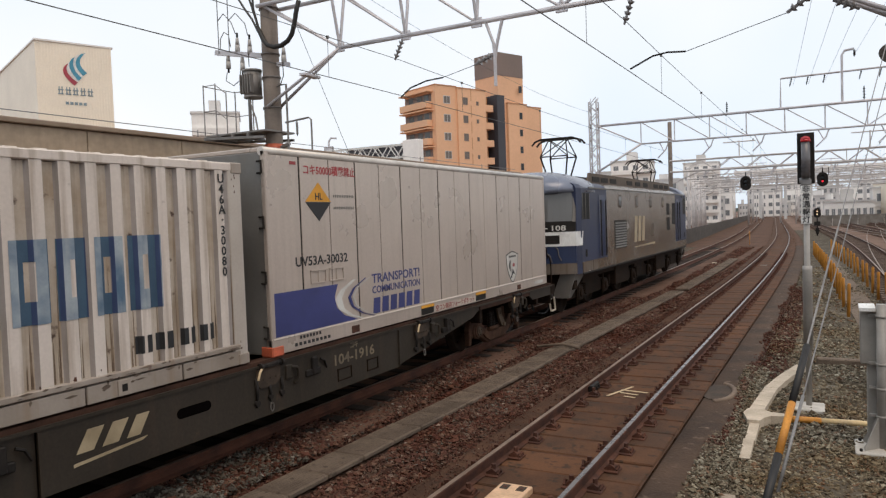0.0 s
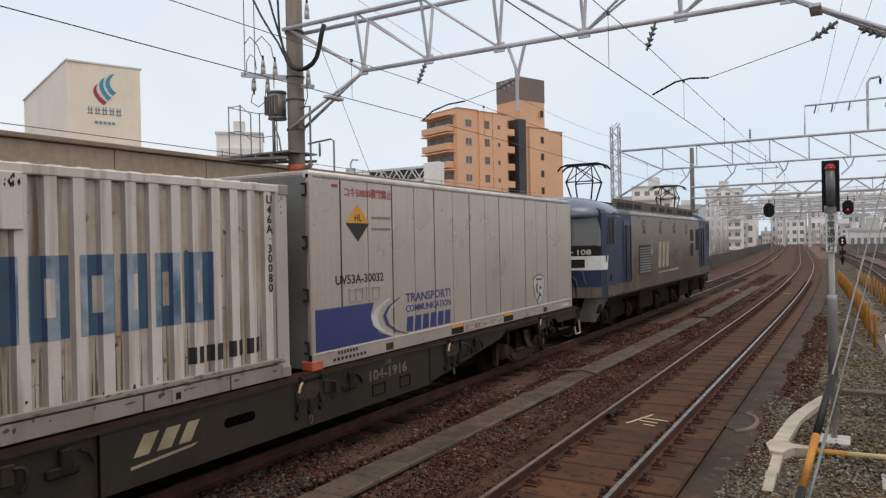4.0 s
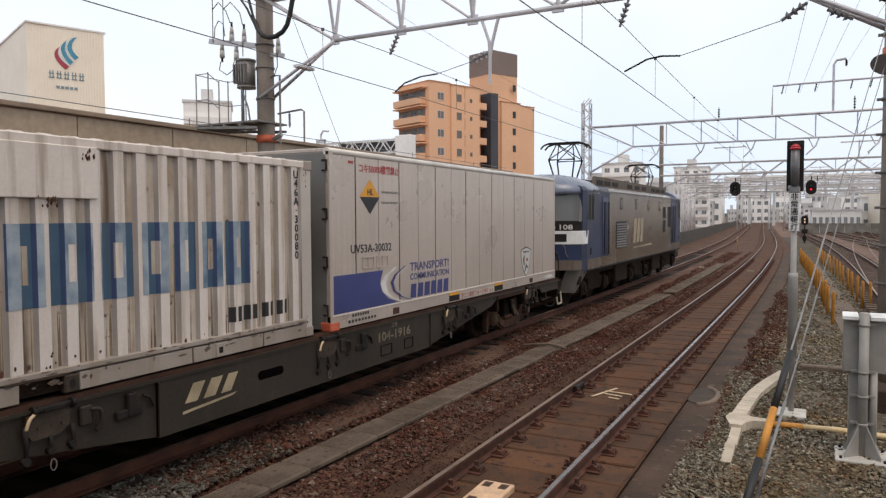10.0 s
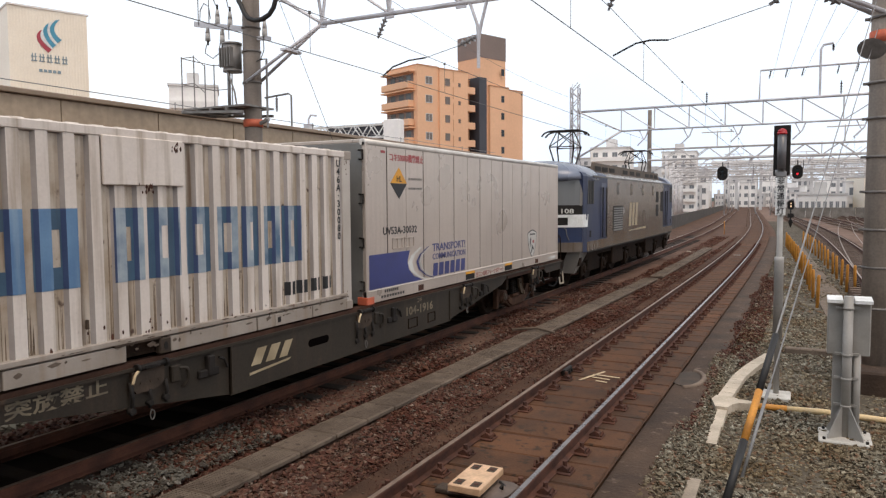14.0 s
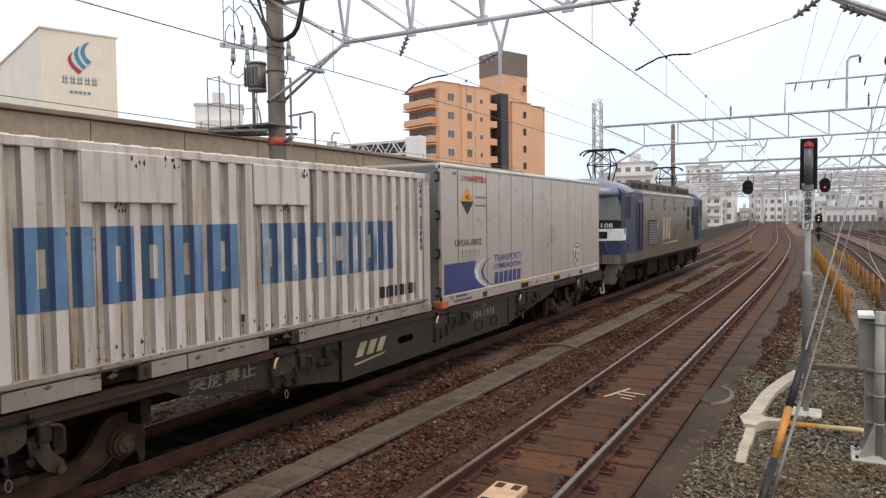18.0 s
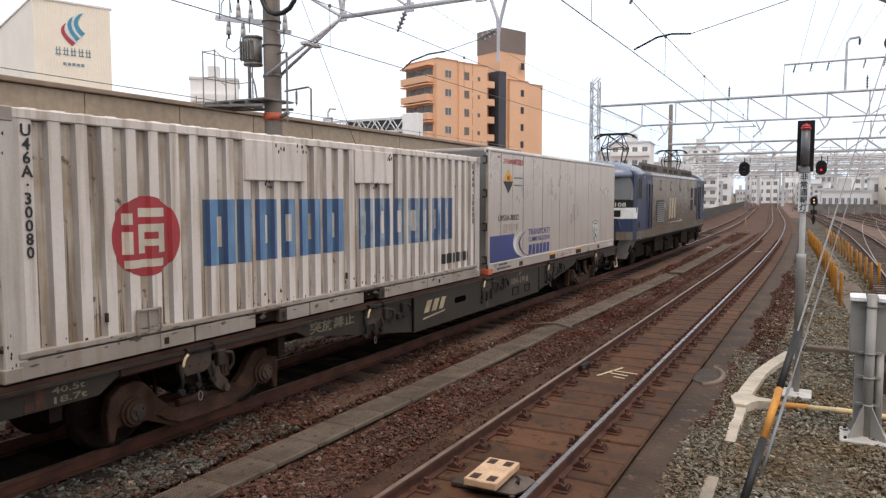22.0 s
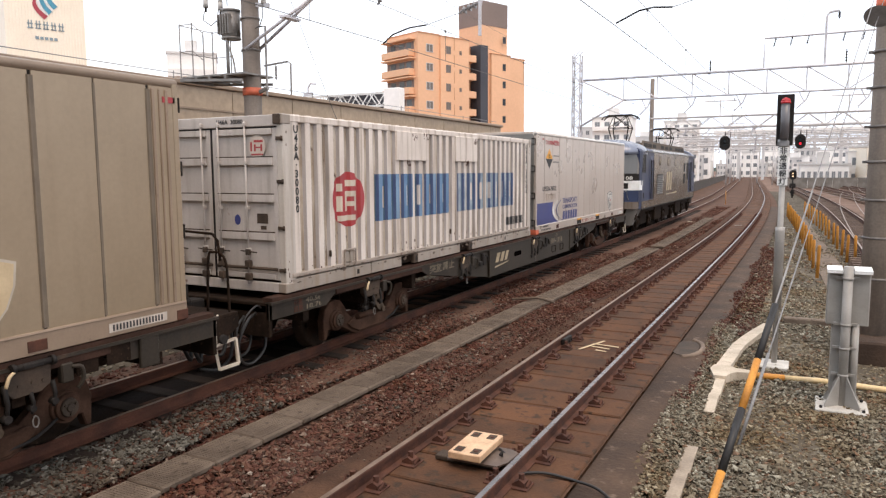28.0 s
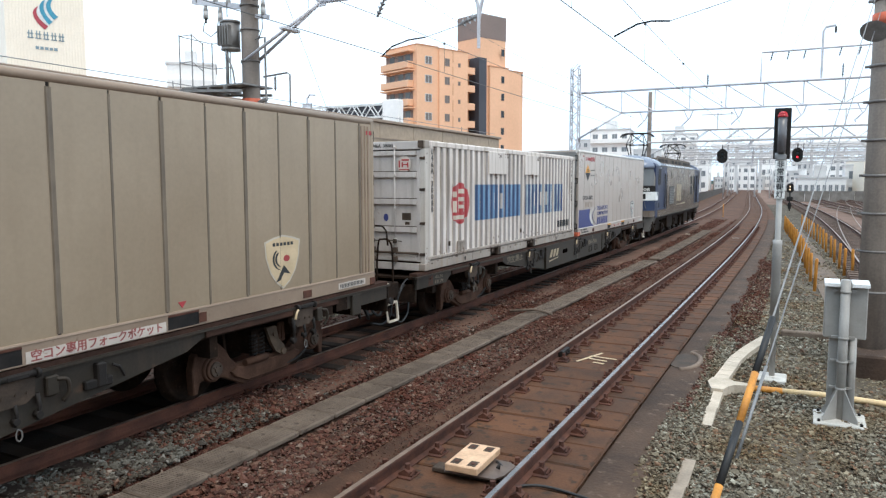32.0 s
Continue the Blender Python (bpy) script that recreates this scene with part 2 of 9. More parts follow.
CAGE = mat("weathered_grey_cage_steel", (0.24, 0.225, 0.215), (0.165, 0.155, 0.145), 0.5, 0.2, scale=3, bump=0.05)
RUBBER = mat("black_rubber", (0.014, 0.012, 0.011), rough=0.55, bump=0.1)
YELLOW = mat("amber_safety_plastic", (0.60, 0.25, 0.035), (0.44, 0.18, 0.028), 0.55, scale=4, bump=0.1, rnd=0.08)
YELLOW_PALE = mat("faded_yellow_pipe", (0.75, 0.53, 0.26), (0.6, 0.44, 0.25), 0.55, scale=3, bump=0.1)
WHITE = mat("white_enamel", (0.78, 0.78, 0.77), (0.62, 0.61, 0.58), 0.45, scale=3, bump=0.08)
ORANGE_BAND = mat("orange_warning_band", (0.62, 0.13, 0.06), (0.45, 0.1, 0.05), 0.6, scale=6, bump=0.1)
C_SILVER = mat("silver_grey_container_paint", (0.54, 0.457, 0.40), (0.47, 0.397, 0.346), 0.3, 0.25, scale=0.8, fine=30, bump=0.04, streak=(0.30, 0.25, 0.205), amount=0.25)
# Pale top edge: the sky's reflection is put into its colour.
ROOF_EDGE = mat("sky_bright_roof_edge", (0.64, 0.60, 0.56), (0.50, 0.46, 0.42), 0.35, 0.2, scale=3, bump=0.05)
C_SILVER_END = mat("grey_container_end", (0.215, 0.21, 0.20), (0.145, 0.14, 0.13), 0.5, 0.1, scale=1.0, fine=30, bump=0.05, streak=(0.18, 0.16, 0.14), amount=0.4)
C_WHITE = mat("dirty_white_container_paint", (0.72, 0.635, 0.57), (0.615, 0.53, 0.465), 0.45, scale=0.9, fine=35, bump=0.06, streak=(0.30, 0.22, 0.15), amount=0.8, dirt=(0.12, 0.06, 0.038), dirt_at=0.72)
RAIL_GRIME = mat("rail_grime", (0.17, 0.125, 0.092), (0.085, 0.058, 0.042), 0.85, scale=6, bump=0.2)
C_POST = mat("weathered_post_paint", (0.53, 0.475, 0.42), (0.43, 0.375, 0.325), 0.5, scale=1.2, fine=35, bump=0.06, streak=(0.28, 0.21, 0.15), amount=0.6, dirt=(0.12, 0.06, 0.038), dirt_at=0.72)
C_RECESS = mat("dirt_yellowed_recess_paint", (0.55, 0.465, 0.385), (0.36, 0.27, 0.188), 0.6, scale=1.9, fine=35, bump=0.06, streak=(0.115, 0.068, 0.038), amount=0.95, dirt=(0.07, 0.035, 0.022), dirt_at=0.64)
C_RAIL = mat("white_container_rail", (0.36, 0.305, 0.26), (0.26, 0.212, 0.172), 0.5, scale=1.4, fine=35, bump=0.06, streak=(0.26, 0.18, 0.12), amount=0.65, dirt=(0.12, 0.058, 0.036), dirt_at=0.67)
# Thin dark line: the shadow along each rib's edge, put into paint.
FOLD = mat("fold_shadow_line", (0.13, 0.095, 0.07), (0.07, 0.05, 0.036), 0.85, scale=4, bump=0)
STAIN = mat("brown_run_off_stain", (0.26, 0.185, 0.12), (0.125, 0.08, 0.05), 0.8, scale=5, bump=0)
NOTICE = mat("pinkish_notice_white", (0.58, 0.50, 0.43), (0.46, 0.39, 0.33), 0.55, scale=5, bump=0, dirt=(0.3, 0.2, 0.14), dirt_at=0.66)
NOTICE_RED = mat("dark_red_lettering", (0.30, 0.07, 0.06), (0.24, 0.06, 0.05), 0.55, scale=5, bump=0)
C_DOOR = mat("grey_container_door", (0.53, 0.475, 0.44), (0.42, 0.37, 0.335), 0.5, scale=1.2, fine=35, bump=0.06, streak=(0.24, 0.2, 0.16), amount=0.45, dirt=(0.16, 0.09, 0.06), dirt_at=0.7)
C_TAN = mat("tan_container_paint", (0.345, 0.262, 0.178), (0.294, 0.22, 0.147), 0.33, 0.2, scale=0.7, fine=25, bump=0.04, streak=(0.265, 0.195, 0.128), amount=0.35)
C_TAN_RAIL = mat("tan_container_rail", (0.30, 0.214, 0.15), (0.24, 0.168, 0.115), 0.5, 0.1, scale=2, bump=0.05, dirt=(0.18, 0.12, 0.08), dirt_at=0.66)
SEAM = mat("shadow_gap_seam", (0.030, 0.025, 0.022), rough=0.8, spec=0.1, bump=0)
BLUE_PAINT = mat("blue_lettering_bleached", (0.36, 0.41, 0.44), (0.07, 0.135, 0.21), 0.5, scale=2.6, bump=0.05, streak=(0.46, 0.47, 0.47), amount=0.45)
BLUE_FRESH = mat("blue_lettering_less_faded", (0.13, 0.25, 0.40), (0.075, 0.165, 0.30), 0.5, scale=2.2, bump=0.05, streak=(0.33, 0.42, 0.48), amount=0.5)
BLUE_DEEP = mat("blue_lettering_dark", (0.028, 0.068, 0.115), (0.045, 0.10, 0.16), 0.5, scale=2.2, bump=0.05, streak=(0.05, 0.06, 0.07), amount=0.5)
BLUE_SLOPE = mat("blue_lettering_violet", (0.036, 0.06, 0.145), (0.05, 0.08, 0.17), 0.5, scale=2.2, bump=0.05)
# Rib flanks: their shade is painted into the grey, under brown streaks.
C_SLOPE = mat("shaded_grimy_rib_flank", (0.40, 0.36, 0.34), (0.31, 0.272, 0.252), 0.6, scale=1.5, fine=35, bump=0.06, streak=(0.16, 0.125, 0.095), amount=0.6)
NAVY_PAINT = mat("violet_blue_band", (0.042, 0.052, 0.19), (0.032, 0.04, 0.145), 0.45, scale=2, bump=0.04)
BLACK_PAINT = mat("black_stencil", (0.022, 0.022, 0.024), rough=0.6, bump=0)
RED_PAINT = mat("faded_red_paint", (0.40, 0.036, 0.042), (0.31, 0.036, 0.038), 0.5, scale=3, bump=0.05)
WHITE_PAINT = mat("dull_white_paint", (0.66, 0.645, 0.61), (0.52, 0.49, 0.45), 0.55, scale=3, bump=0.04)
AMBER_PAINT = mat("amber_paint", (0.8, 0.36, 0.03), rough=0.5, bump=0)
CREAM_PAINT = mat("cream_paint", (0.62, 0.47, 0.29), (0.5, 0.37, 0.22), 0.55, scale=4, bump=0)
WAGON = mat("dark_green_grey_wagon", (0.040, 0.0312, 0.023), (0.025, 0.0193, 0.014), 0.6, 0.0, spec=0.25, scale=0.9, fine=30, bump=0.12, streak=(0.055, 0.036, 0.025), amount=0.6, dirt=(0.075, 0.045, 0.03), dirt_at=0.67)
RUSTY_SILL = mat("rust_brown_sill_edge", (0.072, 0.036, 0.025), (0.04, 0.021, 0.015), 0.8, spec=0.12, scale=3, fine=40, bump=0.3)
BOGIE_BROWN = mat("brake_dust_brown_casting", (0.084, 0.044, 0.029), (0.042, 0.022, 0.0145), 0.85, spec=0.1, scale=4, fine=40, bump=0.35)
L_BLUE = mat("pale_blue_loco_paint", (0.028, 0.038, 0.082), (0.021, 0.028, 0.06), 0.45, 0.05, spec=0.32, scale=1.2, bump=0.04)
L_NAVY = mat("navy_loco_paint", (0.011, 0.026, 0.082), (0.009, 0.02, 0.062), 0.35, scale=1.2, bump=0.04)
L_GREY = mat("grey_blue_loco_side", (0.17, 0.143, 0.122), (0.125, 0.092, 0.068), 0.24, 0.15, scale=0.8, bump=0.02, streak=(0.08, 0.048, 0.03), amount=0.85)
L_BROW = mat("pale_blue_roof_brow", (0.19, 0.21, 0.265), (0.15, 0.168, 0.215), 0.28, 0.2, scale=1.5, bump=0.03)
L_GREY2 = mat("loco_bogie_grey", (0.17, 0.155, 0.14), (0.10, 0.09, 0.08), 0.55, scale=1.2, bump=0.05)
L_ROOF = mat("brown_roof_gear", (0.13, 0.095, 0.07), (0.075, 0.055, 0.04), 0.7, scale=1.5, bump=0.1)
GLASS = glossy("dark_window_glass", (0.02, 0.026, 0.03), 0.06)
GLASS_PALE = glossy("apartment_window_glass", (0.10, 0.12, 0.13), 0.1)
APT_GLASS = glossy("shaded_curtained_glass", (0.16, 0.13, 0.11), 0.25)
BRICK = mat("orange_tile_cladding", (0.79, 0.455, 0.275), (0.72, 0.41, 0.245), 0.7, scale=0.12, fine=2.5, bump=0.04)
BRICK_DEEP = mat("deep_orange_tile_cladding", (0.52, 0.255, 0.13), (0.45, 0.22, 0.11), 0.7, scale=0.12, fine=2.5, bump=0.04)
TAUPE = mat("taupe_tile_cladding", (0.225, 0.165, 0.14), (0.19, 0.14, 0.12), 0.7, scale=0.2, fine=3, bump=0.04)
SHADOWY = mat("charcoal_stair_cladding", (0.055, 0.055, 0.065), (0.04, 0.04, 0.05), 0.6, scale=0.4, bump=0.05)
BEIGE_WALL = mat("beige_metal_cladding", (0.42, 0.31, 0.215), (0.36, 0.265, 0.18), 0.6, scale=0.35, fine=6, bump=0.08, streak=(0.27, 0.2, 0.15), amount=0.3)
CREAM_WALL = mat("cream_tower_cladding", (0.88, 0.785, 0.655), (0.82, 0.725, 0.60), 0.65, scale=0.15, fine=3, bump=0.05)
PALE_WALL = mat("pale_building_render", (0.86, 0.825, 0.79), (0.78, 0.745, 0.71), 0.75, scale=0.2, fine=3, bump=0.05, rnd=0.1)
GREY_WALL = mat("grey_building_render", (0.62, 0.60, 0.585), (0.53, 0.51, 0.495), 0.75, scale=0.2, fine=3, bump=0.05, rnd=0.12)
ATS = mat("cream_orange_plastic", (0.68, 0.44, 0.27), (0.52, 0.32, 0.19), 0.5, scale=6, bump=0.1)
FAR_GLASS = glossy("far_window_glass", (0.16, 0.17, 0.18), 0.3)
# Far steel: the haze of distance is put into its pale colour.
TRUSS_FAR = mat("haze_pale_truss_steel", (0.64, 0.61, 0.60), (0.5, 0.475, 0.465), 0.55, 0.1, scale=2, fine=40, bump=0.08, rnd=0.1)
PARAPET = mat("sooty_parapet_concrete", (0.118, 0.103, 0.093), (0.07, 0.061, 0.055), 0.85, spec=0.2, scale=1.2, fine=25, bump=0.3, rnd=0.12, streak=(0.06, 0.052, 0.047), amount=0.5)
CAB_GLASS = mat("shaded_cab_glass", (0.008, 0.008, 0.009), None, 0.5, spec=0.1, bump=0)
L_GLASS = glossy("hazy_windscreen_glass", (0.115, 0.115, 0.115), 0.12)
FADED = mat("faded_cream_lettering", (0.43, 0.34, 0.22), (0.29, 0.225, 0.14), 0.4, scale=3, bump=0)
# Paler copy of POLE: the right pole's stronger light put into colour.
POLE_LIT = mat("lit_pole_concrete", (0.32, 0.26, 0.215), (0.21, 0.17, 0.14), 0.75, scale=1.2, fine=30, bump=0.2, streak=(0.15, 0.12, 0.1), amount=0.4)
YARD_WALL = mat("weathered_yard_wall", (0.24, 0.215, 0.19), (0.16, 0.142, 0.125), 0.85, spec=0.2, scale=1.2, fine=25, bump=0.3, rnd=0.12, streak=(0.1, 0.088, 0.078), amount=0.4)
HILL = mat("far_wooded_hill", (0.10, 0.14, 0.12), (0.07, 0.10, 0.09), 0.95, scale=0.01, fine=0.2, bump=0.2)
RED_LAMP = glow("lit_red_lamp", (0.9, 0.02, 0.04), 1.0)
RED_LENS = glow("red_lens", (0.42, 0.02, 0.025), 0.06)
LAMP_WARM = glow("warm_signal_lamp", (1.0, 0.66, 0.42), 1.1)

# ---- mesh helpers ----


def part(name, bm, material, parent=None, label=""):
    me = bpy.data.meshes.new(name)
    bm.to_mesh(me)
    bm.free()
    me.materials.append(material)
    ob = new(name, me)
    if parent is not None:
        ob.parent = parent
    if label:
        ob["label"] = label
    return ob


def thing(name, label, category, group="", kind=""):
    return tagged(new(name), label, category, group, kind)


def B():
    return bmesh.new()


def box(bm, x0, x1, y0, y1, z0, z1, bev=0.0):
    if bev:
        t = bmesh.new()
        box(t, x0, x1, y0, y1, z0, z1)
        bmesh.ops.bevel(t, geom=t.edges[:], offset=bev, segments=1, affect="EDGES")
        vs = {v: bm.verts.new(v.co) for v in t.verts}
        for f in t.faces:
            bm.faces.new([vs[v] for v in f.verts])
        t.free()
        return bm
    v = [bm.verts.new((x, y, z)) for z in (z0, z1) for y in (y0, y1) for x in (x0, x1)]
    for q in ((0, 2, 3, 1), (4, 5, 7, 6), (0, 1, 5, 4), (2, 6, 7, 3), (0, 4, 6, 2), (1, 3, 7, 5)):
        bm.faces.new([v[i] for i in q])
    return bm


def tube(bm, pts, r, n=8, r2=None, caps=True):
    """A round bar through the points, of radius r (to r2 at its end)."""
    pts = [Vector(p) for p in pts]
    rings, side = [], None
    for i, p in enumerate(pts):
        d = (pts[min(i + 1, len(pts) - 1)] - pts[max(i - 1, 0)]).normalized()
        if side is None:
            side = d.orthogonal().normalized()
        side = (side - d * side.dot(d)).normalized()
        up = d.cross(side)
        rr = r if r2 is None else r + (r2 - r) * i / (len(pts) - 1)
        rings.append([bm.verts.new(p + rr * (side * math.cos(a) + up * math.sin(a))) for a in (2 * math.pi * k / n for k in range(n))])
    for a, b in zip(rings, rings[1:]):
        for k in range(n):
            f = bm.faces.new((a[k], a[(k + 1) % n], b[(k + 1) % n], b[k]))
            f.smooth = n > 6
    if caps:
        bm.faces.new(rings[0][::-1])
        bm.faces.new(rings[-1])
    return bm


def bent(pts, k=5):
    """A smooth curve through the points."""
    p = [Vector(q) for q in pts]
    p = [p[0] * 2 - p[1], *p, p[-1] * 2 - p[-2]]
    out = []
    for i in range(1, len(p) - 2):
        a, b, c, d = p[i - 1:i + 3]
        for j in range(k):
            t = j / k
            out.append(0.5 * (2 * b + (c - a) * t + (2 * a - 5 * b + 4 * c - d) * t * t + (3 * b - a - 3 * c + d) * t ** 3))
    return out + [p[-2]]


def prism(bm, poly, axis, a, b):
    """Extrudes a closed outline (pairs in the other two axes) along an axis from a to b."""
    def at(u, v, w):
        return {"x": (w, u, v), "y": (u, w, v), "z": (u, v, w)}[axis]
    lo = [bm.verts.new(at(u, v, a)) for u, v in poly]
    hi = [bm.verts.new(at(u, v, b)) for u, v in poly]
    n = len(poly)
    for i in range(n):
        bm.faces.new((lo[i], lo[(i + 1) % n], hi[(i + 1) % n], hi[i]))
    bm.faces.new(lo[::-1])
    bm.faces.new(hi)
    bmesh.ops.recalc_face_normals(bm, faces=bm.faces[:])
    return bm


def beam(bm, p, q, w, h=None):
    """A straight bar of rectangular section between two points."""
    p, q = Vector(p), Vector(q)
    d = (q - p).normalized()
    s = d.cross(Vector((0, 0, 1)))
    s = Vector((1, 0, 0)) if s.length < 1e-3 else s.normalized()
    u = s.cross(d)
    h = h or w
    v = [bm.verts.new(c + s * (i * w / 2) + u * (j * h / 2)) for c in (p, q) for i, j in ((-1, -1), (1, -1), (1, 1), (-1, 1))]
    for f in ((3, 2, 1, 0), (4, 5, 6, 7), (0, 1, 5, 4), (1, 2, 6, 5), (2, 3, 7, 6), (3, 0, 4, 7)):
        bm.faces.new([v[i] for i in f])
    return bm


def disc(bm, c, axis, r, h, n=20, r2=None):
    c = Vector(c)
    d = {"x": Vector((1, 0, 0)), "y": Vector((0, 1, 0)), "z": Vector((0, 0, 1))}[axis] if isinstance(axis, str) else Vector(axis).normalized()
    return tube(bm, [c, c + d * h], r, n, r2)


def glyphs(me, m):
    """Splits a line of lettering into one mesh for each character, by the gaps along its reading direction."""
    root = list(range(len(me.vertices)))

    def top(i):
        while root[i] != i:
            root[i] = root[root[i]]
            i = root[i]
        return i
    for e in me.edges:
        root[top(e.vertices[0])] = top(e.vertices[1])
    inv = m.inverted()
    u = [(inv @ v.co).x for v in me.vertices]
    spans = {}
    for i in range(len(u)):
        a, b = spans.get(top(i), (u[i], u[i]))
        spans[top(i)] = (min(a, u[i]), max(b, u[i]))
    groups, end = [], -1e9
    for r, (a, b) in sorted(spans.items(), key=lambda kv: kv[1][0]):
        if a > end:
            groups.append(set())
        groups[-1].add(r)
        end = max(end, b)
    for g in groups:
        keep = [i for i in range(len(u)) if top(i) in g]
        at_new = {v: k for k, v in enumerate(keep)}
        faces = [[at_new[v] for v in p.vertices] for p in me.polygons if top(p.vertices[0]) in g]
        out = bpy.data.meshes.new("lettering")
        out.from_pydata([me.vertices[i].co for i in keep], [], faces)
        yield out


def letters(body, size, m, name, material, parent, width=None, label="", vertical=False):
    """Real lettering in the built-in font, centred on its pose m (its face along local z)."""
    if vertical:
        for i, ch in enumerate(body):
            letters(ch, size, m @ Matrix.Translation((0, ((len(body) - 1) / 2 - i) * size * 0.82, 0)), name, material, parent, None, label)
        return None
    cu = bpy.data.curves.new("lettering", "FONT")
    cu.body = body
    cu.size, cu.extrude, cu.align_x, cu.align_y, cu.resolution_u = size, 0.0015, "CENTER", "CENTER", 2
    cu.offset = size * 0.018
    ob = new("lettering", cu)
    dg = bpy.context.evaluated_depsgraph_get()
    me = bpy.data.meshes.new_from_object(ob.evaluated_get(dg))
    bpy.data.objects.remove(ob)
    xs = [v.co.x for v in me.vertices] or [0, 1]
    k = width / (max(xs) - min(xs)) if width else 1
    me.transform(m @ Matrix.Diagonal((k, 1, 1, 1)))
    for glyph in glyphs(me, m):
        glyph.materials.append(material)
        out = new(name, glyph)
        out.parent = parent
        if label:
            out["label"] = label
    bpy.data.meshes.remove(me)


SIDE = Matrix(((0, 0, 1, 0), (1, 0, 0, 0), (0, 1, 0, 0), (0, 0, 0, 1)))  # lettering that faces +x and reads along +y
REAR = Matrix(((1, 0, 0, 0), (0, 0, -1, 0), (0, 1, 0, 0), (0, 0, 0, 1)))  # lettering that faces -y and reads along +x


def on_side(x, y, z):
    return Matrix.Translation((x, y, z)) @ SIDE


def on_rear(x, y, z):
    return Matrix.Translation((x, y, z)) @ REAR


def pieces(name, spans, material, parent, label="", bev=0.0):
    """One part for each box of the list."""
    for q in spans:
        part(name, box(B(), *q, bev), material, parent, label)


# ---- plan of the tracks ----
NEAR_X, TRAIN_X, GAUGE = -2.84, -7.18, 0.566


def bend(y):
    """How far the line has swung to the left at y."""
    if y < 23:
        return 0.0
    if y < 88:
        return 0.0005 * (y - 23) ** 2
    return 2.1125 + 0.065 * (y - 88)


def on_track(x, y):
    """A point of the line; the train's track swings a little later than the near one."""
    return Vector((x - bend(y - 5 if x < -5 else y), y, 0))

# Ballast darkened in its colour for the shade under the train.
BED_SHADE = mat("train_shade_ballast", (0.024, 0.016, 0.013), (0.012, 0.009, 0.008), 0.95, spec=0.1, scale=1.2, fine=30, bump=1.0)
# The train's sleepers hold the same shade in their dark colour.
SHADED_SLEEPER = mat("train_shade_concrete", (0.04, 0.028, 0.022), (0.02, 0.015, 0.012), 0.85, spec=0.15, scale=2, fine=30, bump=0.5)
FINES = mat("brown_ballast_fines", (0.105, 0.056, 0.036), (0.056, 0.031, 0.021), 0.95, spec=0.1, scale=2.2, fine=40, bump=0.8, dirt=(0.055, 0.034, 0.025), dirt_at=0.6)


# ---- ground and tracks ----
def strip(xa, xb, z, y0, y1, material, name, step=2.0, label="", drop=0.0, follow=True):
    """A strip of ground that follows the line's bend, with a little unevenness and closed edges below."""
    bm, rows, y = B(), [], y0
    n = max(2, int((xb - xa) / 0.4))
    while y <= y1 + 1e-6:
        d = bend(y) if follow else 0
        row = [bm.verts.new((xa + (xb - xa) * i / n - d, y, z + (0 if i in (0, n) else 0.03 * noise.noise((i * 0.7, y * 0.6, z * 9))))) for i in range(n + 1)]
        if drop:
            row = [bm.verts.new((xa - drop - d, y, z - drop))] + row + [bm.verts.new((xb + drop - d, y, z - drop))]
        rows.append(row)
        y += step if y < 60 else step * 4
    for a, b in zip(rows, rows[1:]):
        for i in range(len(a) - 1):
            bm.faces.new((a[i], a[i + 1], b[i + 1], b[i])).smooth = True
    return tagged(part(name, bm, material), label, "ground", kind="structure")


bm = B()
xs, ys = [-1500, -300, -80, -30, -12, 0, 12, 40, 120, 400, 1500], [-400, -100, -20, 0, 20, 60, 150, 400, 1200, 4000]
g = [[bm.verts.new((x, y, -0.62)) for x in xs] for y in ys]
for a, b in zip(g, g[1:]):
    for i in range(len(xs) - 1):
        bm.faces.new((a[i], a[i + 1], b[i + 1], b[i]))
tagged(part("ground", bm, GROUND), "brown trodden railway ground reaching to the horizon", "ground", kind="structure")

strip(-12.5, -1.35, -0.27, -12, 330, BED_RED, "ballast_bed", label="rust-stained reddish ballast bed under the tracks", drop=0.25)
strip(-8.0, -6.66, -0.181, -12, 60, BED_SHADE, "ballast_bed", 1.0, "ballast between the rails, coloured black for the shade under the train")
strip(-8.75, -5.72, -0.186, -12, 60, BED_RED, "ballast_bed", 1.0, "reddish ballast heaped round the sleepers under the train", drop=0.09)
strip(-12.3, -8.95, -0.235, -12, 60, BED_GREY, "ballast_bed", 1.0, "grey ballast bed beyond the train", drop=0.05)
strip(-1.30, 3.4, -0.37, -12, 110, BED_GREY, "ballast_bed", label="grey crushed-stone bed beside the track", drop=0.2)
strip(3.4, 40, -0.45, -12, 330, GROUND, "ballast_bed", step=4, label="brown yard bed under the far sidings", drop=0.15)
strip(-40, -12.4, -0.45, -12, 300, GROUND, "ballast_bed", step=4, label="brown bed under the far lines", drop=0.15)

RAIL = [(-0.0635, -0.153), (0.0635, -0.153), (0.0635, -0.141), (0.012, -0.124), (0.009, -0.05), (0.0325, -0.038), (0.0325, -0.006), (0.026, -0.002), (-0.026, -0.002), (-0.0325, -0.006), (-0.0325, -0.038), (-0.009, -0.05), (-0.012, -0.124), (-0.0635, -0.141)]


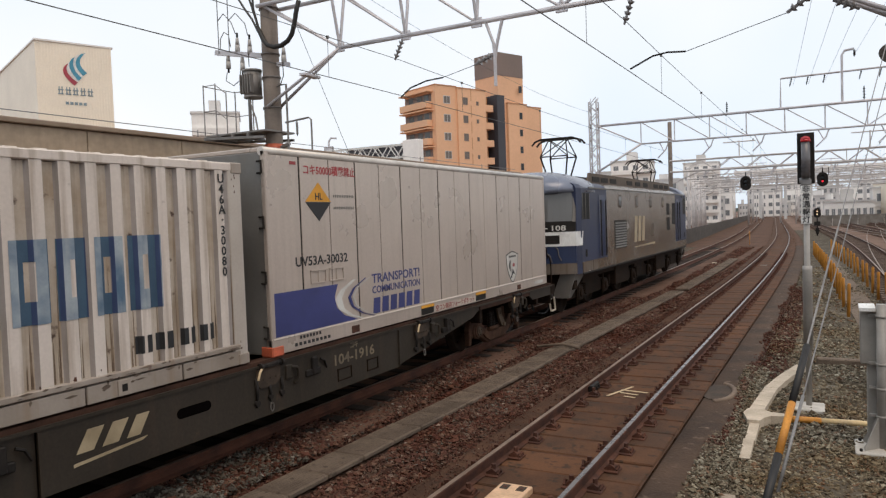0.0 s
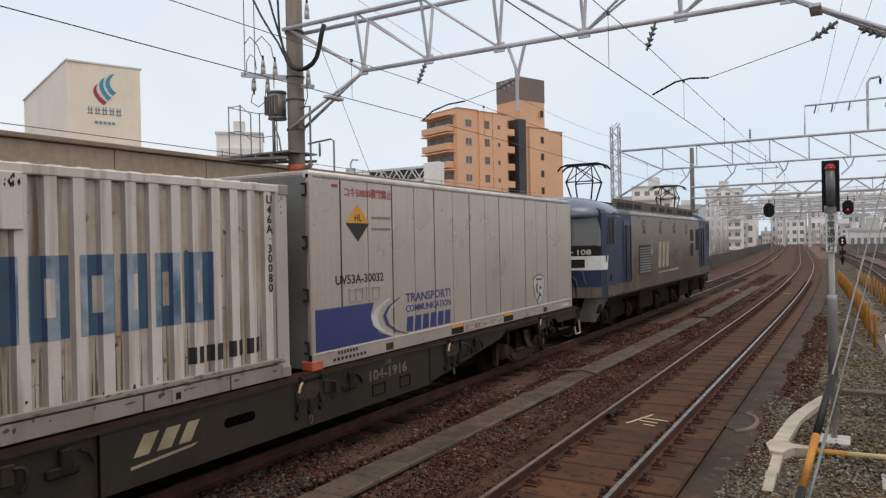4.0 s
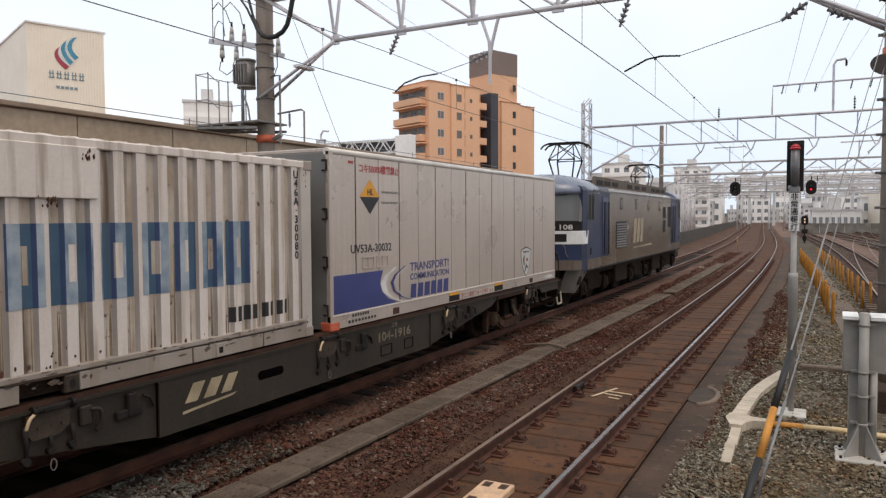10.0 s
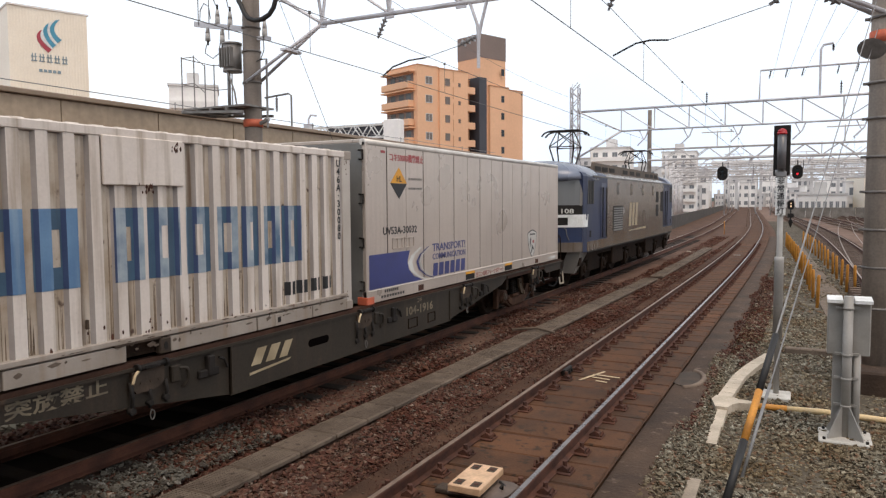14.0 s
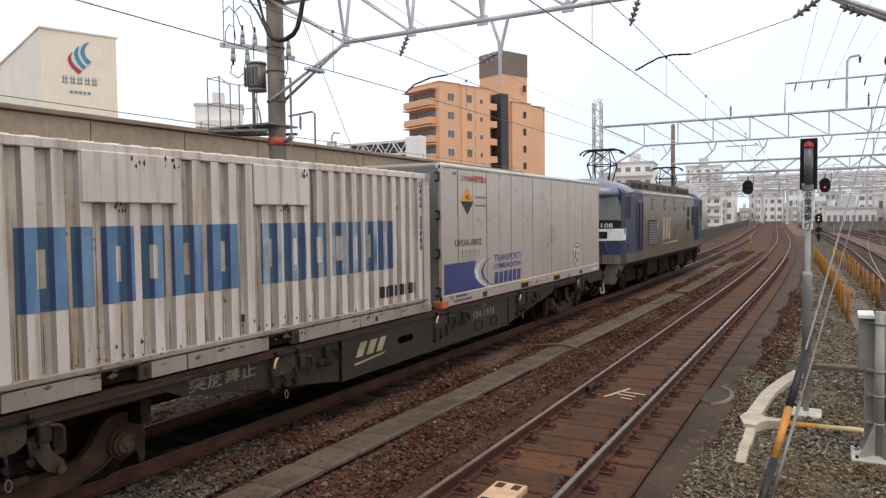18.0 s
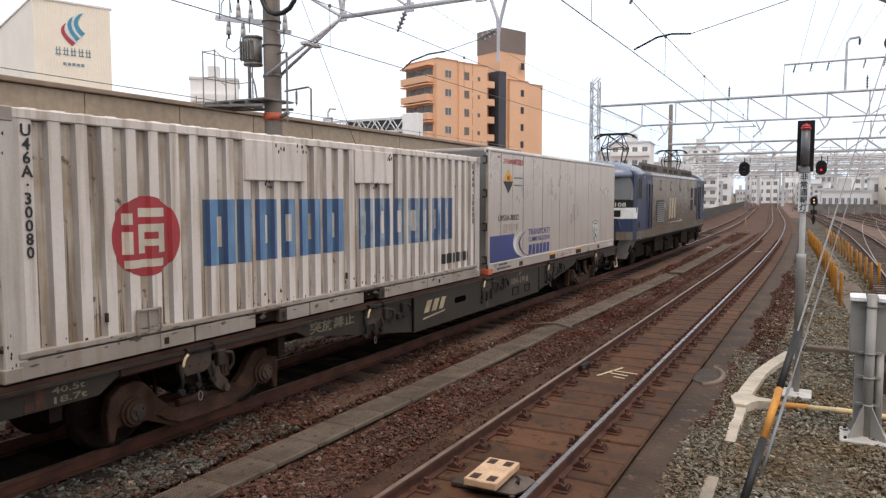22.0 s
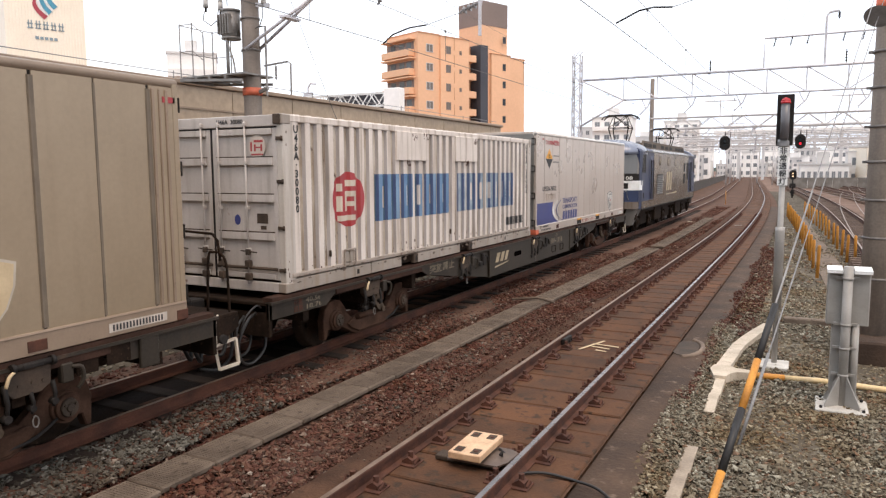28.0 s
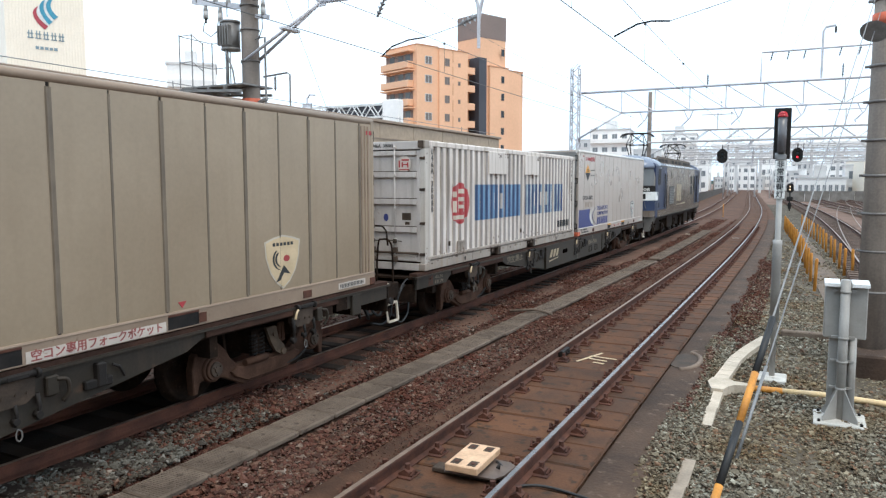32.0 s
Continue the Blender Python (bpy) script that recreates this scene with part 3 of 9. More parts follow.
def sweep(bm, outline, x, y0, y1, step=3.0):
    rings, y = [], y0
    while y < y1 + step:
        yy = min(y, y1)
        c = on_track(x, yy)
        rings.append([bm.verts.new((c.x + u, yy, w)) for u, w in outline])
        y += step if yy > 18 else step * 3
        if yy == y1:
            break
    n = len(outline)
    for a, b in zip(rings, rings[1:]):
        for i in range(n):
            bm.faces.new((a[i], b[i], b[(i + 1) % n], a[(i + 1) % n]))
    bmesh.ops.recalc_face_normals(bm, faces=bm.faces[:])
    return bm


def rail(parent, x, y0, y1, head, label, web=RUST):
    ob = part("rail", sweep(B(), RAIL, x, y0, y1), web, parent, label)
    part("running_surface", sweep(B(), [(-0.024, -0.003), (0.024, -0.003), (0.024, 0.0), (-0.024, 0.0)], x, y0, y1), head, ob)


strip(NEAR_X - 1.08, NEAR_X + 1.08, -0.178, -10, 60, FINES, "ballast_bed", 0.5, "brown fines filling the joints between the sleepers")
near_track = thing("railway_track", "curving railway track with one polished rail on rust-brown sleepers", "track", kind="structure")
rail(near_track, NEAR_X - GAUGE, -10, 320, DULL, "dull brown rail with worn head")
rail(near_track, NEAR_X + GAUGE, -10, 320, SHINE, "rail with bright polished head")
train_track = thing("railway_track", "railway track under the freight train, rusty rails", "track", kind="structure")
rail(train_track, TRAIN_X - GAUGE, -25, 320, DULL, "rusty rail", RUST_DARK)
rail(train_track, TRAIN_X + GAUGE, -25, 320, DULL, "rusty rail", RUST_DARK)

# Wide sleepers of the near track, laid almost edge to edge
PITCH = 0.62
bm = B()
box(bm, -1.06, 1.06, -0.292, 0.292, -0.36, -0.158, 0.014)
s0 = part("sleeper", bm, SLEEPER, near_track)
sl_wide = s0.data
s0.location = on_track(NEAR_X, 2.0)
for i in range(1, 110):
    ob = new("sleeper", sl_wide)
    ob.parent = near_track
    ob.location = on_track(NEAR_X, 2.0 + PITCH * i) + Vector((random.uniform(-0.012, 0.012), 0, random.uniform(-0.006, 0.004)))
    ob.rotation_euler = (0, 0, math.atan(0.001 * max(0, 2.0 + PITCH * i - 23)) + random.uniform(-0.004, 0.004))
bm = B()
for i in range(-20, 0):
    ob = new("sleeper", sl_wide)
    ob.parent = near_track
    ob.location = on_track(NEAR_X, 2.0 + PITCH * i)
for i in range(110, 420):
    p = on_track(NEAR_X, 2.0 + PITCH * i)
    box(bm, p.x - 1.06, p.x + 1.06, p.y - 0.28, p.y + 0.28, -0.36, -0.158)
tagged(part("sleeper", bm, SLEEPER, near_track, "far sleepers of the curve"), kind="stuff")
bm = B()
box(bm, -1.0, 1.0, -0.115, 0.115, -0.34, -0.160, 0.015)
s1 = part("sleeper", bm, SHADED_SLEEPER, train_track, "shade-darkened sleeper, half buried in ballast")
s1.location = on_track(TRAIN_X, -3.0)
for i in range(1, 90):
    ob = new("sleeper", s1.data)
    ob.parent = train_track
    ob.location = on_track(TRAIN_X, -3.0 + PITCH * i)
    ob.rotation_euler = (0, 0, math.atan(0.001 * max(0, -3.0 + PITCH * i - 28)))

# Rail fastenings: base plate, two clips and bolts each
bm = B()
box(bm, -0.21, 0.21, -0.10, 0.10, -0.158, -0.138, 0.005)
for sx in (-1, 1):
    prism(bm, [(sx * 0.055, -0.138), (sx * 0.17, -0.138), (sx * 0.17, -0.105), (sx * 0.12, -0.075), (sx * 0.055, -0.12)], "y", -0.055, 0.055)
    disc(bm, (sx * 0.125, 0.0, -0.10), "z", 0.028, 0.065, 6)
    tube(bm, [(sx * 0.19, -0.05, -0.13), (sx * 0.2, 0.0, -0.09), (sx * 0.19, 0.06, -0.125)], 0.014, 5)
f0 = part("rail_fastening", bm, RUST, near_track)
first = True
for i in range(0, 75):
    for x in (NEAR_X - GAUGE, NEAR_X + GAUGE):
        ob = f0 if first else new("rail_fastening", f0.data)
        first = False
        ob.parent = near_track
        ob.location = on_track(x, 2.0 + PITCH * i)

# Mortar strip with trough beside the near track
strip(NEAR_X + 1.10, -1.30, -0.20, -10, 60, MORTAR, "mortar_strip", 1.0, "dark oily mortar strip beside the sleepers", drop=0.08)

# Cable trough with concrete lids between the two tracks
cable_trough = thing("cable_trough", "grey concrete cable trough with a row of flat lids between the tracks", "cable trough", kind="structure")
bm = B()
box(bm, -0.235, 0.235, -0.325, 0.325, -0.06, 0.0, 0.012)
for i in range(-9, 10):
    for k in range(-4, 5):
        box(bm, k * 0.046 - 0.016, k * 0.046 + 0.016, i * 0.033 - 0.011, i * 0.033 + 0.011, 0.0, 0.004)
l0 = part("trough_lid", bm, LID, cable_trough)
for i in range(-18, 36):
    ob = l0 if i == -18 else new("trough_lid", l0.data)
    ob.parent = cable_trough
    y = 2.6 + i * 0.667
    x = -5.24 + 0.018 * max(0, y - 6) * 0.9
    ob.location = (x + random.uniform(-0.008, 0.008), y, -0.168 + random.uniform(-0.006, 0.006))
    ob.rotation_euler = (random.uniform(-0.006, 0.006), random.uniform(-0.008, 0.008), random.uniform(-0.008, 0.002) - 0.016)
for i in range(0, 26):
    ob = new("trough_lid", l0.data)
    ob.parent = cable_trough
    y = 27.3 + i * 0.667
    ob.location = (-4.86 - bend(y) * 0.9, y, -0.16)
bm = B()
tube(bm, [(-5.62, 14.3, -0.14), (-5.1, 14.5, -0.10), (-4.69, 14.38, -0.15)], 0.028, 8)
tagged(part("cable_pipe", bm, LID), "grey conduit pipe crossing between the tracks", "pipe")

# Loose stones: real pebbles where the camera is near
def stones(name, material, spans, label, skip, seed):
    rng = np.random.default_rng(seed)
    ico = bmesh.new()
    bmesh.ops.create_icosphere(ico, subdivisions=1, radius=1.0)
    iv = np.array([v.co[:] for v in ico.verts])
    it = np.array([[v.index for v in f.verts] for f in ico.faces])
    ico.free()
    ov = np.array([(1, 0, 0), (-1, 0, 0), (0, 1, 0), (0, -1, 0), (0, 0, 1), (0, 0, -1)], float)
    ot = np.array([(0, 2, 4), (2, 1, 4), (1, 3, 4), (3, 0, 4), (2, 0, 5), (1, 2, 5), (3, 1, 5), (0, 3, 5)])
    V, T, base = [], [], 0
    for x0, x1, y0, y1, z, count, size, fine in spans:
        pv, pt = (iv, it) if fine else (ov, ot)
        p = np.column_stack([rng.uniform(x0, x1, count), rng.uniform(y0, y1, count), np.full(count, z)])
        p = p[[not skip(a, b) for a, b, _ in p]]
        p[:, 2] += rng.uniform(-0.018, 0.02, len(p)) + 0.025 * np.sin(p[:, 0] * 2.1 + p[:, 1] * 1.3)
        p[:, 0] -= np.array([bend(y) for y in p[:, 1]])
        c = len(p)
        s = size * rng.lognormal(0, 0.28, (c, 1)) * rng.uniform(0.5, 1.35, (c, 3)) * (1, 1, 0.8)
        q = rng.normal(size=(c, 4))
        q /= np.linalg.norm(q, axis=1)[:, None]
        w, a, b, d = q.T
        R = np.stack([1 - 2 * (b * b + d * d), 2 * (a * b - d * w), 2 * (a * d + b * w), 2 * (a * b + d * w), 1 - 2 * (a * a + d * d), 2 * (b * d - a * w), 2 * (a * d - b * w), 2 * (b * d + a * w), 1 - 2 * (a * a + b * b)], 1).reshape(c, 3, 3)
        v = pv[None] * rng.uniform(0.5, 1.35, (c, len(pv), 1)) * s[:, None, :]
        v = np.einsum("nij,nkj->nki", R, v) * (1.1, 1.1, 0.72) + p[:, None, :]
        V.append(v.reshape(-1, 3))
        T.append((pt[None] + base + (np.arange(c) * len(pv))[:, None, None]).reshape(-1, 3))
        base += c * len(pv)
    V, T = np.concatenate(V), np.concatenate(T)
    me = bpy.data.meshes.new(name)
    me.vertices.add(len(V))
    me.vertices.foreach_set("co", V.ravel())
    me.loops.add(T.size)
    me.loops.foreach_set("vertex_index", T.ravel())
    me.polygons.add(len(T))
    me.polygons.foreach_set("loop_start", np.arange(0, T.size, 3))
    me.update(calc_edges=True)
    me.shade_flat()
    me.materials.append(material)
    return tagged(new(name, me), label, "gravel", kind="stuff")


def near_skip(x, y):
    return NEAR_X - 0.72 < x < -1.39 - 0.05 * math.sin(y * 2.3) - 0.04 * math.sin(y * 5.1) + 0.05 or -5.50 + 0.016 * max(0, y - 6) < x < -4.99 + 0.016 * max(0, y - 6)


strip(-3.90, NEAR_X - 0.74, -0.153, -10, 60, FINES, "ballast_bed", 1.0, "brown sandy fines along the sleeper ends", drop=0.05)
stones("gravel", BALLAST_RED, [
    (-5.7, -3.85, 3.0, 10.0, -0.245, 15500, 0.029, False),
    (-6.62, -5.62, 2.5, 10.0, -0.185, 9500, 0.028, False),
    (-5.7, -3.85, 10.0, 20.0, -0.245, 15500, 0.03, False),
    (-6.62, -5.62, 10.0, 24.0, -0.185, 9500, 0.03, False),
    (-6.9, -3.8, 20.0, 60.0, -0.25, 17000, 0.045, False),
    (-8.7, -8.15, 0.0, 26.0, -0.18, 4500, 0.034, False),
    (-1.34, -0.75, 13.5, 30.0, -0.33, 3300, 0.028, False),
    (-1.40, -1.20, 9.0, 30.0, -0.205, 3000, 0.021, False),
    (-4.20, -3.86, 3.0, 14.0, -0.195, 3800, 0.024, False),
    (-4.20, -3.86, 14.0, 30.0, -0.195, 2600, 0.028, False),
    (-3.98, -3.58, 3.0, 26.0, -0.148, 5200, 0.012, False),
    (-6.62, -3.75, -10.0, 3.0, -0.24, 7000, 0.036, False)], "loose rust-brown crushed stone between the tracks", near_skip, 1)
stones("gravel", BALLAST_GREY, [
    (-1.28, 2.6, 5.2, 10.5, -0.35, 27000, 0.0235, False),
    (-1.40, -1.16, 5.0, 14.0, -0.215, 3200, 0.020, False),
    (-1.24, -1.02, 5.0, 14.0, -0.29, 2600, 0.022, False),
    (-1.3, 2.8, 10.5, 20.0, -0.35, 24500, 0.0265, False),
    (-1.25, 3.2, 20.0, 40.0, -0.35, 6500, 0.038, False),
    (-11.8, -8.9, 0.0, 24.0, -0.215, 9500, 0.036, False),
    (-1.28, 3.3, -10.0, 5.3, -0.35, 11000, 0.036, False)], "loose grey crushed stone beside the track", lambda x, y: False, 2)
stones("gravel", BALLAST_NEW, [(-6.55, -5.52, 2.4, 5.2, -0.158, 3300, 0.024, False), (-6.45, -5.55, 5.2, 6.6, -0.162, 700, 0.023, False), (-6.3, -5.6, 6.6, 14.0, -0.167, 380, 0.02, False), (-4.85, -4.25, 7.0, 13.0, -0.235, 400, 0.02, False)], "pale newer stones scattered among the ballast", lambda x, y: False, 3)

# ---- the freight train ----
def lathe_x(bm, prof, n=24):
    """Turns (x, radius) pairs about the x axis."""
    rings = [[bm.verts.new((x, r * math.cos(a), r * math.sin(a))) for a in (2 * math.pi * k / n for k in range(n))] for x, r in prof]
    for a, b in zip(rings, rings[1:]):
        for k in range(n):
            bm.faces.new((a[k], a[(k + 1) % n], b[(k + 1) % n], b[k])).smooth = True
    bm.faces.new(rings[0])
    bm.faces.new(rings[-1][::-1])
    bmesh.ops.recalc_face_normals(bm, faces=bm.faces[:])
    return bm


def wheelset(parent, y, r):
    """Two flanged wheels on an axle, at axle height."""
    bm = B()
    tube(bm, [(-0.98, 0, 0), (0.98, 0, 0)], 0.065, 12)
    for sx in (-1, 1):
        prof = [(sx * 0.50, r + 0.028), (sx * 0.53, r + 0.028), (sx * 0.545, r), (sx * 0.625, r - 0.004), (sx * 0.625, r - 0.06), (sx * 0.60, r - 0.075), (sx * 0.585, 0.17), (sx * 0.63, 0.14), (sx * 0.63, 0.07)]
        lathe_x(bm, prof, 28)
        for k in range(3):
            a = k * 2.094
            box(bm, sx * 0.61 - 0.012, sx * 0.61 + 0.012, 0.25 * math.cos(a) - 0.03, 0.25 * math.cos(a) + 0.03, 0.25 * math.sin(a) - 0.03, 0.25 * math.sin(a) + 0.03)
    ob = part("wheelset", bm, GRIME, parent)
    ob.location = (0, y, r)
    SPIN.append((ob, (0, y, r), r))
    return ob


CREAMY = mat("yellowed_white_paint", (0.60, 0.52, 0.42), (0.46, 0.39, 0.31), 0.55, scale=3, bump=0)
SPIN = []


LEVER_TAN = mat("dusty_tan_lever", (0.125, 0.088, 0.06), (0.065, 0.045, 0.031), 0.8, spec=0.2, scale=5, bump=0.25)
DUSTY = mat("dusty_brown_iron", (0.078, 0.053, 0.038), (0.042, 0.03, 0.022), 0.8, spec=0.25, scale=4, bump=0.25)


def helix(bm, x, y, z0, z1, r, wire, turns):
    """A coil spring on an upright axis."""
    n = turns * 10
    return tube(bm, [(x + r * math.cos(2 * math.pi * k / 10), y + r * math.sin(2 * math.pi * k / 10), z0 + (z1 - z0) * k / n) for k in range(n + 1)], wire, 6)


def wagon_bogie(wagon, y):
    """Two-axle bogie with cast side frames that arch over round axle bearings, spring nests and brake gear."""
    ob = part("bolster", box(B(), -0.90, 0.90, y - 0.17, y + 0.17, 0.42, 0.74, 0.02), GRIME, wagon, "bogie bolster caked in brake dust")
    half = [(0.42, 0.11), (0.60, 0.20), (0.78, 0.28), (1.06, 0.31), (1.13, 0.30), (1.17, 0.17), (1.23, 0.17), (1.25, 0.46), (1.20, 0.62), (1.09, 0.71), (0.95, 0.735), (0.82, 0.71), (0.72, 0.62), (0.62, 0.48), (0.50, 0.385)]
    for sx in (-1, 1):
        bm = B()
        a, b = sorted((sx * 0.84, sx * 0.955))
        prism(bm, [(y + u, w) for u, w in half] + [(y - u, w) for u, w in half[::-1]], "x", a, b)
        a, b = sorted((sx * 0.955, sx * 0.995))
        prism(bm, [(y + u, w) for u, w in ((0.38, 0.15), (0.58, 0.24), (0.66, 0.32), (0.55, 0.37), (0.45, 0.345), (-0.45, 0.345), (-0.55, 0.37), (-0.66, 0.32), (-0.58, 0.24), (-0.38, 0.15))], "x", a, b)
        bmesh.ops.bevel(bm, geom=[e for e in bm.edges if abs(e.verts[0].co.x - e.verts[1].co.x) < 1e-5], offset=0.012, segments=1, affect="EDGES")
        part("side_frame", bm, BOGIE_BROWN, ob, "dusty cast steel bogie side frame")
        part("spring_plank", tube(B(), [(sx * 0.99, y - 0.42, 0.385), (sx * 0.99, y - 0.02, 0.385)], 0.045, 10), BOGIE_BROWN, ob)
        for k in (-0.14, 0.0, 0.14):
            part("coil_spring", helix(B(), sx * 0.88, y + k, 0.385, 0.68, 0.045, 0.013, 6), DARK, ob)
        for dy in (-0.95, 0.95):
            bm = B()
            disc(bm, (sx * 0.92, y + dy, 0.43), (sx, 0, 0), 0.165, 0.075, 22, 0.155)
            disc(bm, (sx * 0.99, y + dy, 0.43), (sx, 0, 0), 0.135, 0.035, 22, 0.125)
            part("axle_box", bm, BOGIE_BROWN, ob, "round dusty axle bearing")
            bm = B()
            disc(bm, (sx * 1.02, y + dy, 0.43), (sx, 0, 0), 0.095, 0.03, 18, 0.085)
            disc(bm, (sx * 1.05, y + dy, 0.43), (sx, 0, 0), 0.045, 0.012, 12, 0.035)
            for k in range(3):
                q = k * 2.094 + 0.5
                disc(bm, (sx * 1.045, y + dy + 0.062 * math.cos(q), 0.43 + 0.062 * math.sin(q)), (sx, 0, 0), 0.015, 0.022, 6)
            part("end_cap", bm, DUSTY, ob)
            s = 1 if dy > 0 else -1
            bm = B()
            prism(bm, [(y + dy - s * 0.36, 0.24), (y + dy - s * 0.47, 0.28), (y + dy - s * 0.50, 0.50), (y + dy - s * 0.44, 0.62), (y + dy - s * 0.39, 0.48)], "x", *sorted((sx * 0.52, sx * 0.64)))
            part("brake_shoe", bm, GRIME, ob)
            part("brake_hanger", tube(B(), bent([(sx * 0.66, y + dy - s * 0.44, 0.30), (sx * 0.68, y + dy - s * 0.50, 0.52), (sx * 0.68, y + dy - s * 0.46, 0.80)]), 0.024, 7), GRIME, ob)
        bm = B()
        prism(bm, [(y + u, w) for u, w in ((-0.04, 0.76), (0.15, 0.76), (0.20, 0.58), (0.31, 0.47), (0.33, 0.38), (0.24, 0.36), (0.14, 0.42), (0.05, 0.55))], "x", *sorted((sx * 0.97, sx * 1.02)))
        disc(bm, (sx * 1.02, y + 0.10, 0.66), (sx, 0, 0), 0.03, 0.025, 8)
        disc(bm, (sx * 1.0, y + 0.27, 0.40), (sx, 0, 0), 0.045, 0.05, 10)
        part("brake_lever", bm, LEVER_TAN, ob, "pale dusty curved brake lever")
        bm = B()
        box(bm, *sorted((sx * 0.95, sx * 1.0)), y + 0.23, y + 0.36, 0.52, 0.78, 0.012)
        box(bm, *sorted((sx * 0.99, sx * 1.01)), y + 0.27, y + 0.30, 0.56, 0.74, 0.004)
        part("wedge_plate", bm, BOGIE_BROWN, ob)
        part("brake_rod", tube(B(), bent([(sx * 0.98, y + 0.38, 0.20), (sx * 1.0, y + 0.62, 0.24), (sx * 0.99, y + 0.86, 0.36), (sx * 1.0, y + 1.0, 0.52)]), 0.016, 6), DARK, ob)
    for dy in (-0.95, 0.95):
        wheelset(ob, y + dy, 0.43)


def corner_clamp(wagon, y, latch):
    """Container clamp hanging from the side sill: hinge roller, brown bracket, worn lever, toggles and a chain ring."""
    x = 1.20
    bm = B()
    prism(bm, [(y - 0.20, 0.955), (y + 0.20, 0.97), (y + 0.19, 0.79), (y + 0.10, 0.735), (y - 0.15, 0.73), (y - 0.20, 0.79)], "x", x - 0.06, x + 0.045)
    for u in (-0.10, 0.02, 0.12):
        disc(bm, (x + 0.045, y + u, 0.83), "x", 0.014, 0.010, 7)
    ob = part("container_clamp", bm, DUSTY, wagon, "brown steel container clamp")
    bm = B()
    tube(bm, [(x + 0.05, y - 0.14, 0.985), (x + 0.05, y + 0.20, 0.99)], 0.030, 10)
    for u in (-0.16, 0.20):
        disc(bm, (x + 0.05, y + u, 0.987), "y", 0.045, 0.035, 10)
    box(bm, x + 0.05, x + 0.085, y - 0.07, y + 0.13, 0.965, 1.01, 0.008)
    part("hinge_roller", bm, DARK, ob)
    part("clamp_lever", tube(B(), bent([(x + 0.07, y - 0.13, 0.975), (x + 0.09, y - 0.20, 0.935), (x + 0.09, y - 0.235, 0.85)]), 0.015, 7), CREAM_PAINT, ob, "worn yellow clamp lever")
    for u, z0, z1, w in ((-0.215, 0.86, 0.52, 0.024), (0.01, 0.745, 0.55, 0.020), (0.215, 0.80, 0.56, 0.022)):
        bm = B()
        tube(bm, [(x + 0.03, y + u, z0), (x + 0.045, y + u + 0.012, (z0 + z1) / 2), (x + 0.03, y + u, z1)], w, 8, w * 0.7)
        disc(bm, (x + 0.0, y + u, z1 + 0.05), "x", w * 1.5, 0.065, 10)
        part("clamp_toggle", bm, DARK, ob)
    bm = B()
    tube(bm, [(x + 0.045, y + 0.03 + 0.028 * math.cos(q), 0.475 + 0.05 * math.sin(q)) for q in (2 * math.pi * k / 14 for k in range(15))], 0.007, 5)
    tube(bm, [(x + 0.045, y + 0.02, 0.53), (x + 0.045, y + 0.025, 0.52)], 0.012, 5)
    part("chain_ring", bm, BAND_STEEL, ob, "steel chain ring")
    bm = B()
    box(bm, x - 0.03, x + 0.05, y + 0.30, y + 0.42, 0.74, 0.92, 0.012)
    tube(bm, bent([(x + 0.04, y + 0.40, 0.88), (x + 0.07, y + 0.48, 0.86), (x + 0.06, y + 0.50, 0.74), (x + 0.03, y + 0.46, 0.66)]), 0.02, 7)
    part("clamp_bracket", bm, WAGON, ob, "dark hooked clamp bracket")
    if not latch:
        return
    bm = B()
    box(bm, x - 0.02, x + 0.07, y + 0.80, y + 0.90, 0.70, 0.93, 0.012)
    box(bm, x - 0.02, x + 0.05, y + 0.68, y + 0.98, 0.69, 0.78, 0.012)
    tube(bm, [(x + 0.04, y + 0.98, 0.88), (x + 0.05, y + 1.05, 0.85), (x + 0.03, y + 1.12, 0.74)], 0.016, 6)
    part("clamp_latch", bm, DARK, ob, "dark latch beside the clamp")


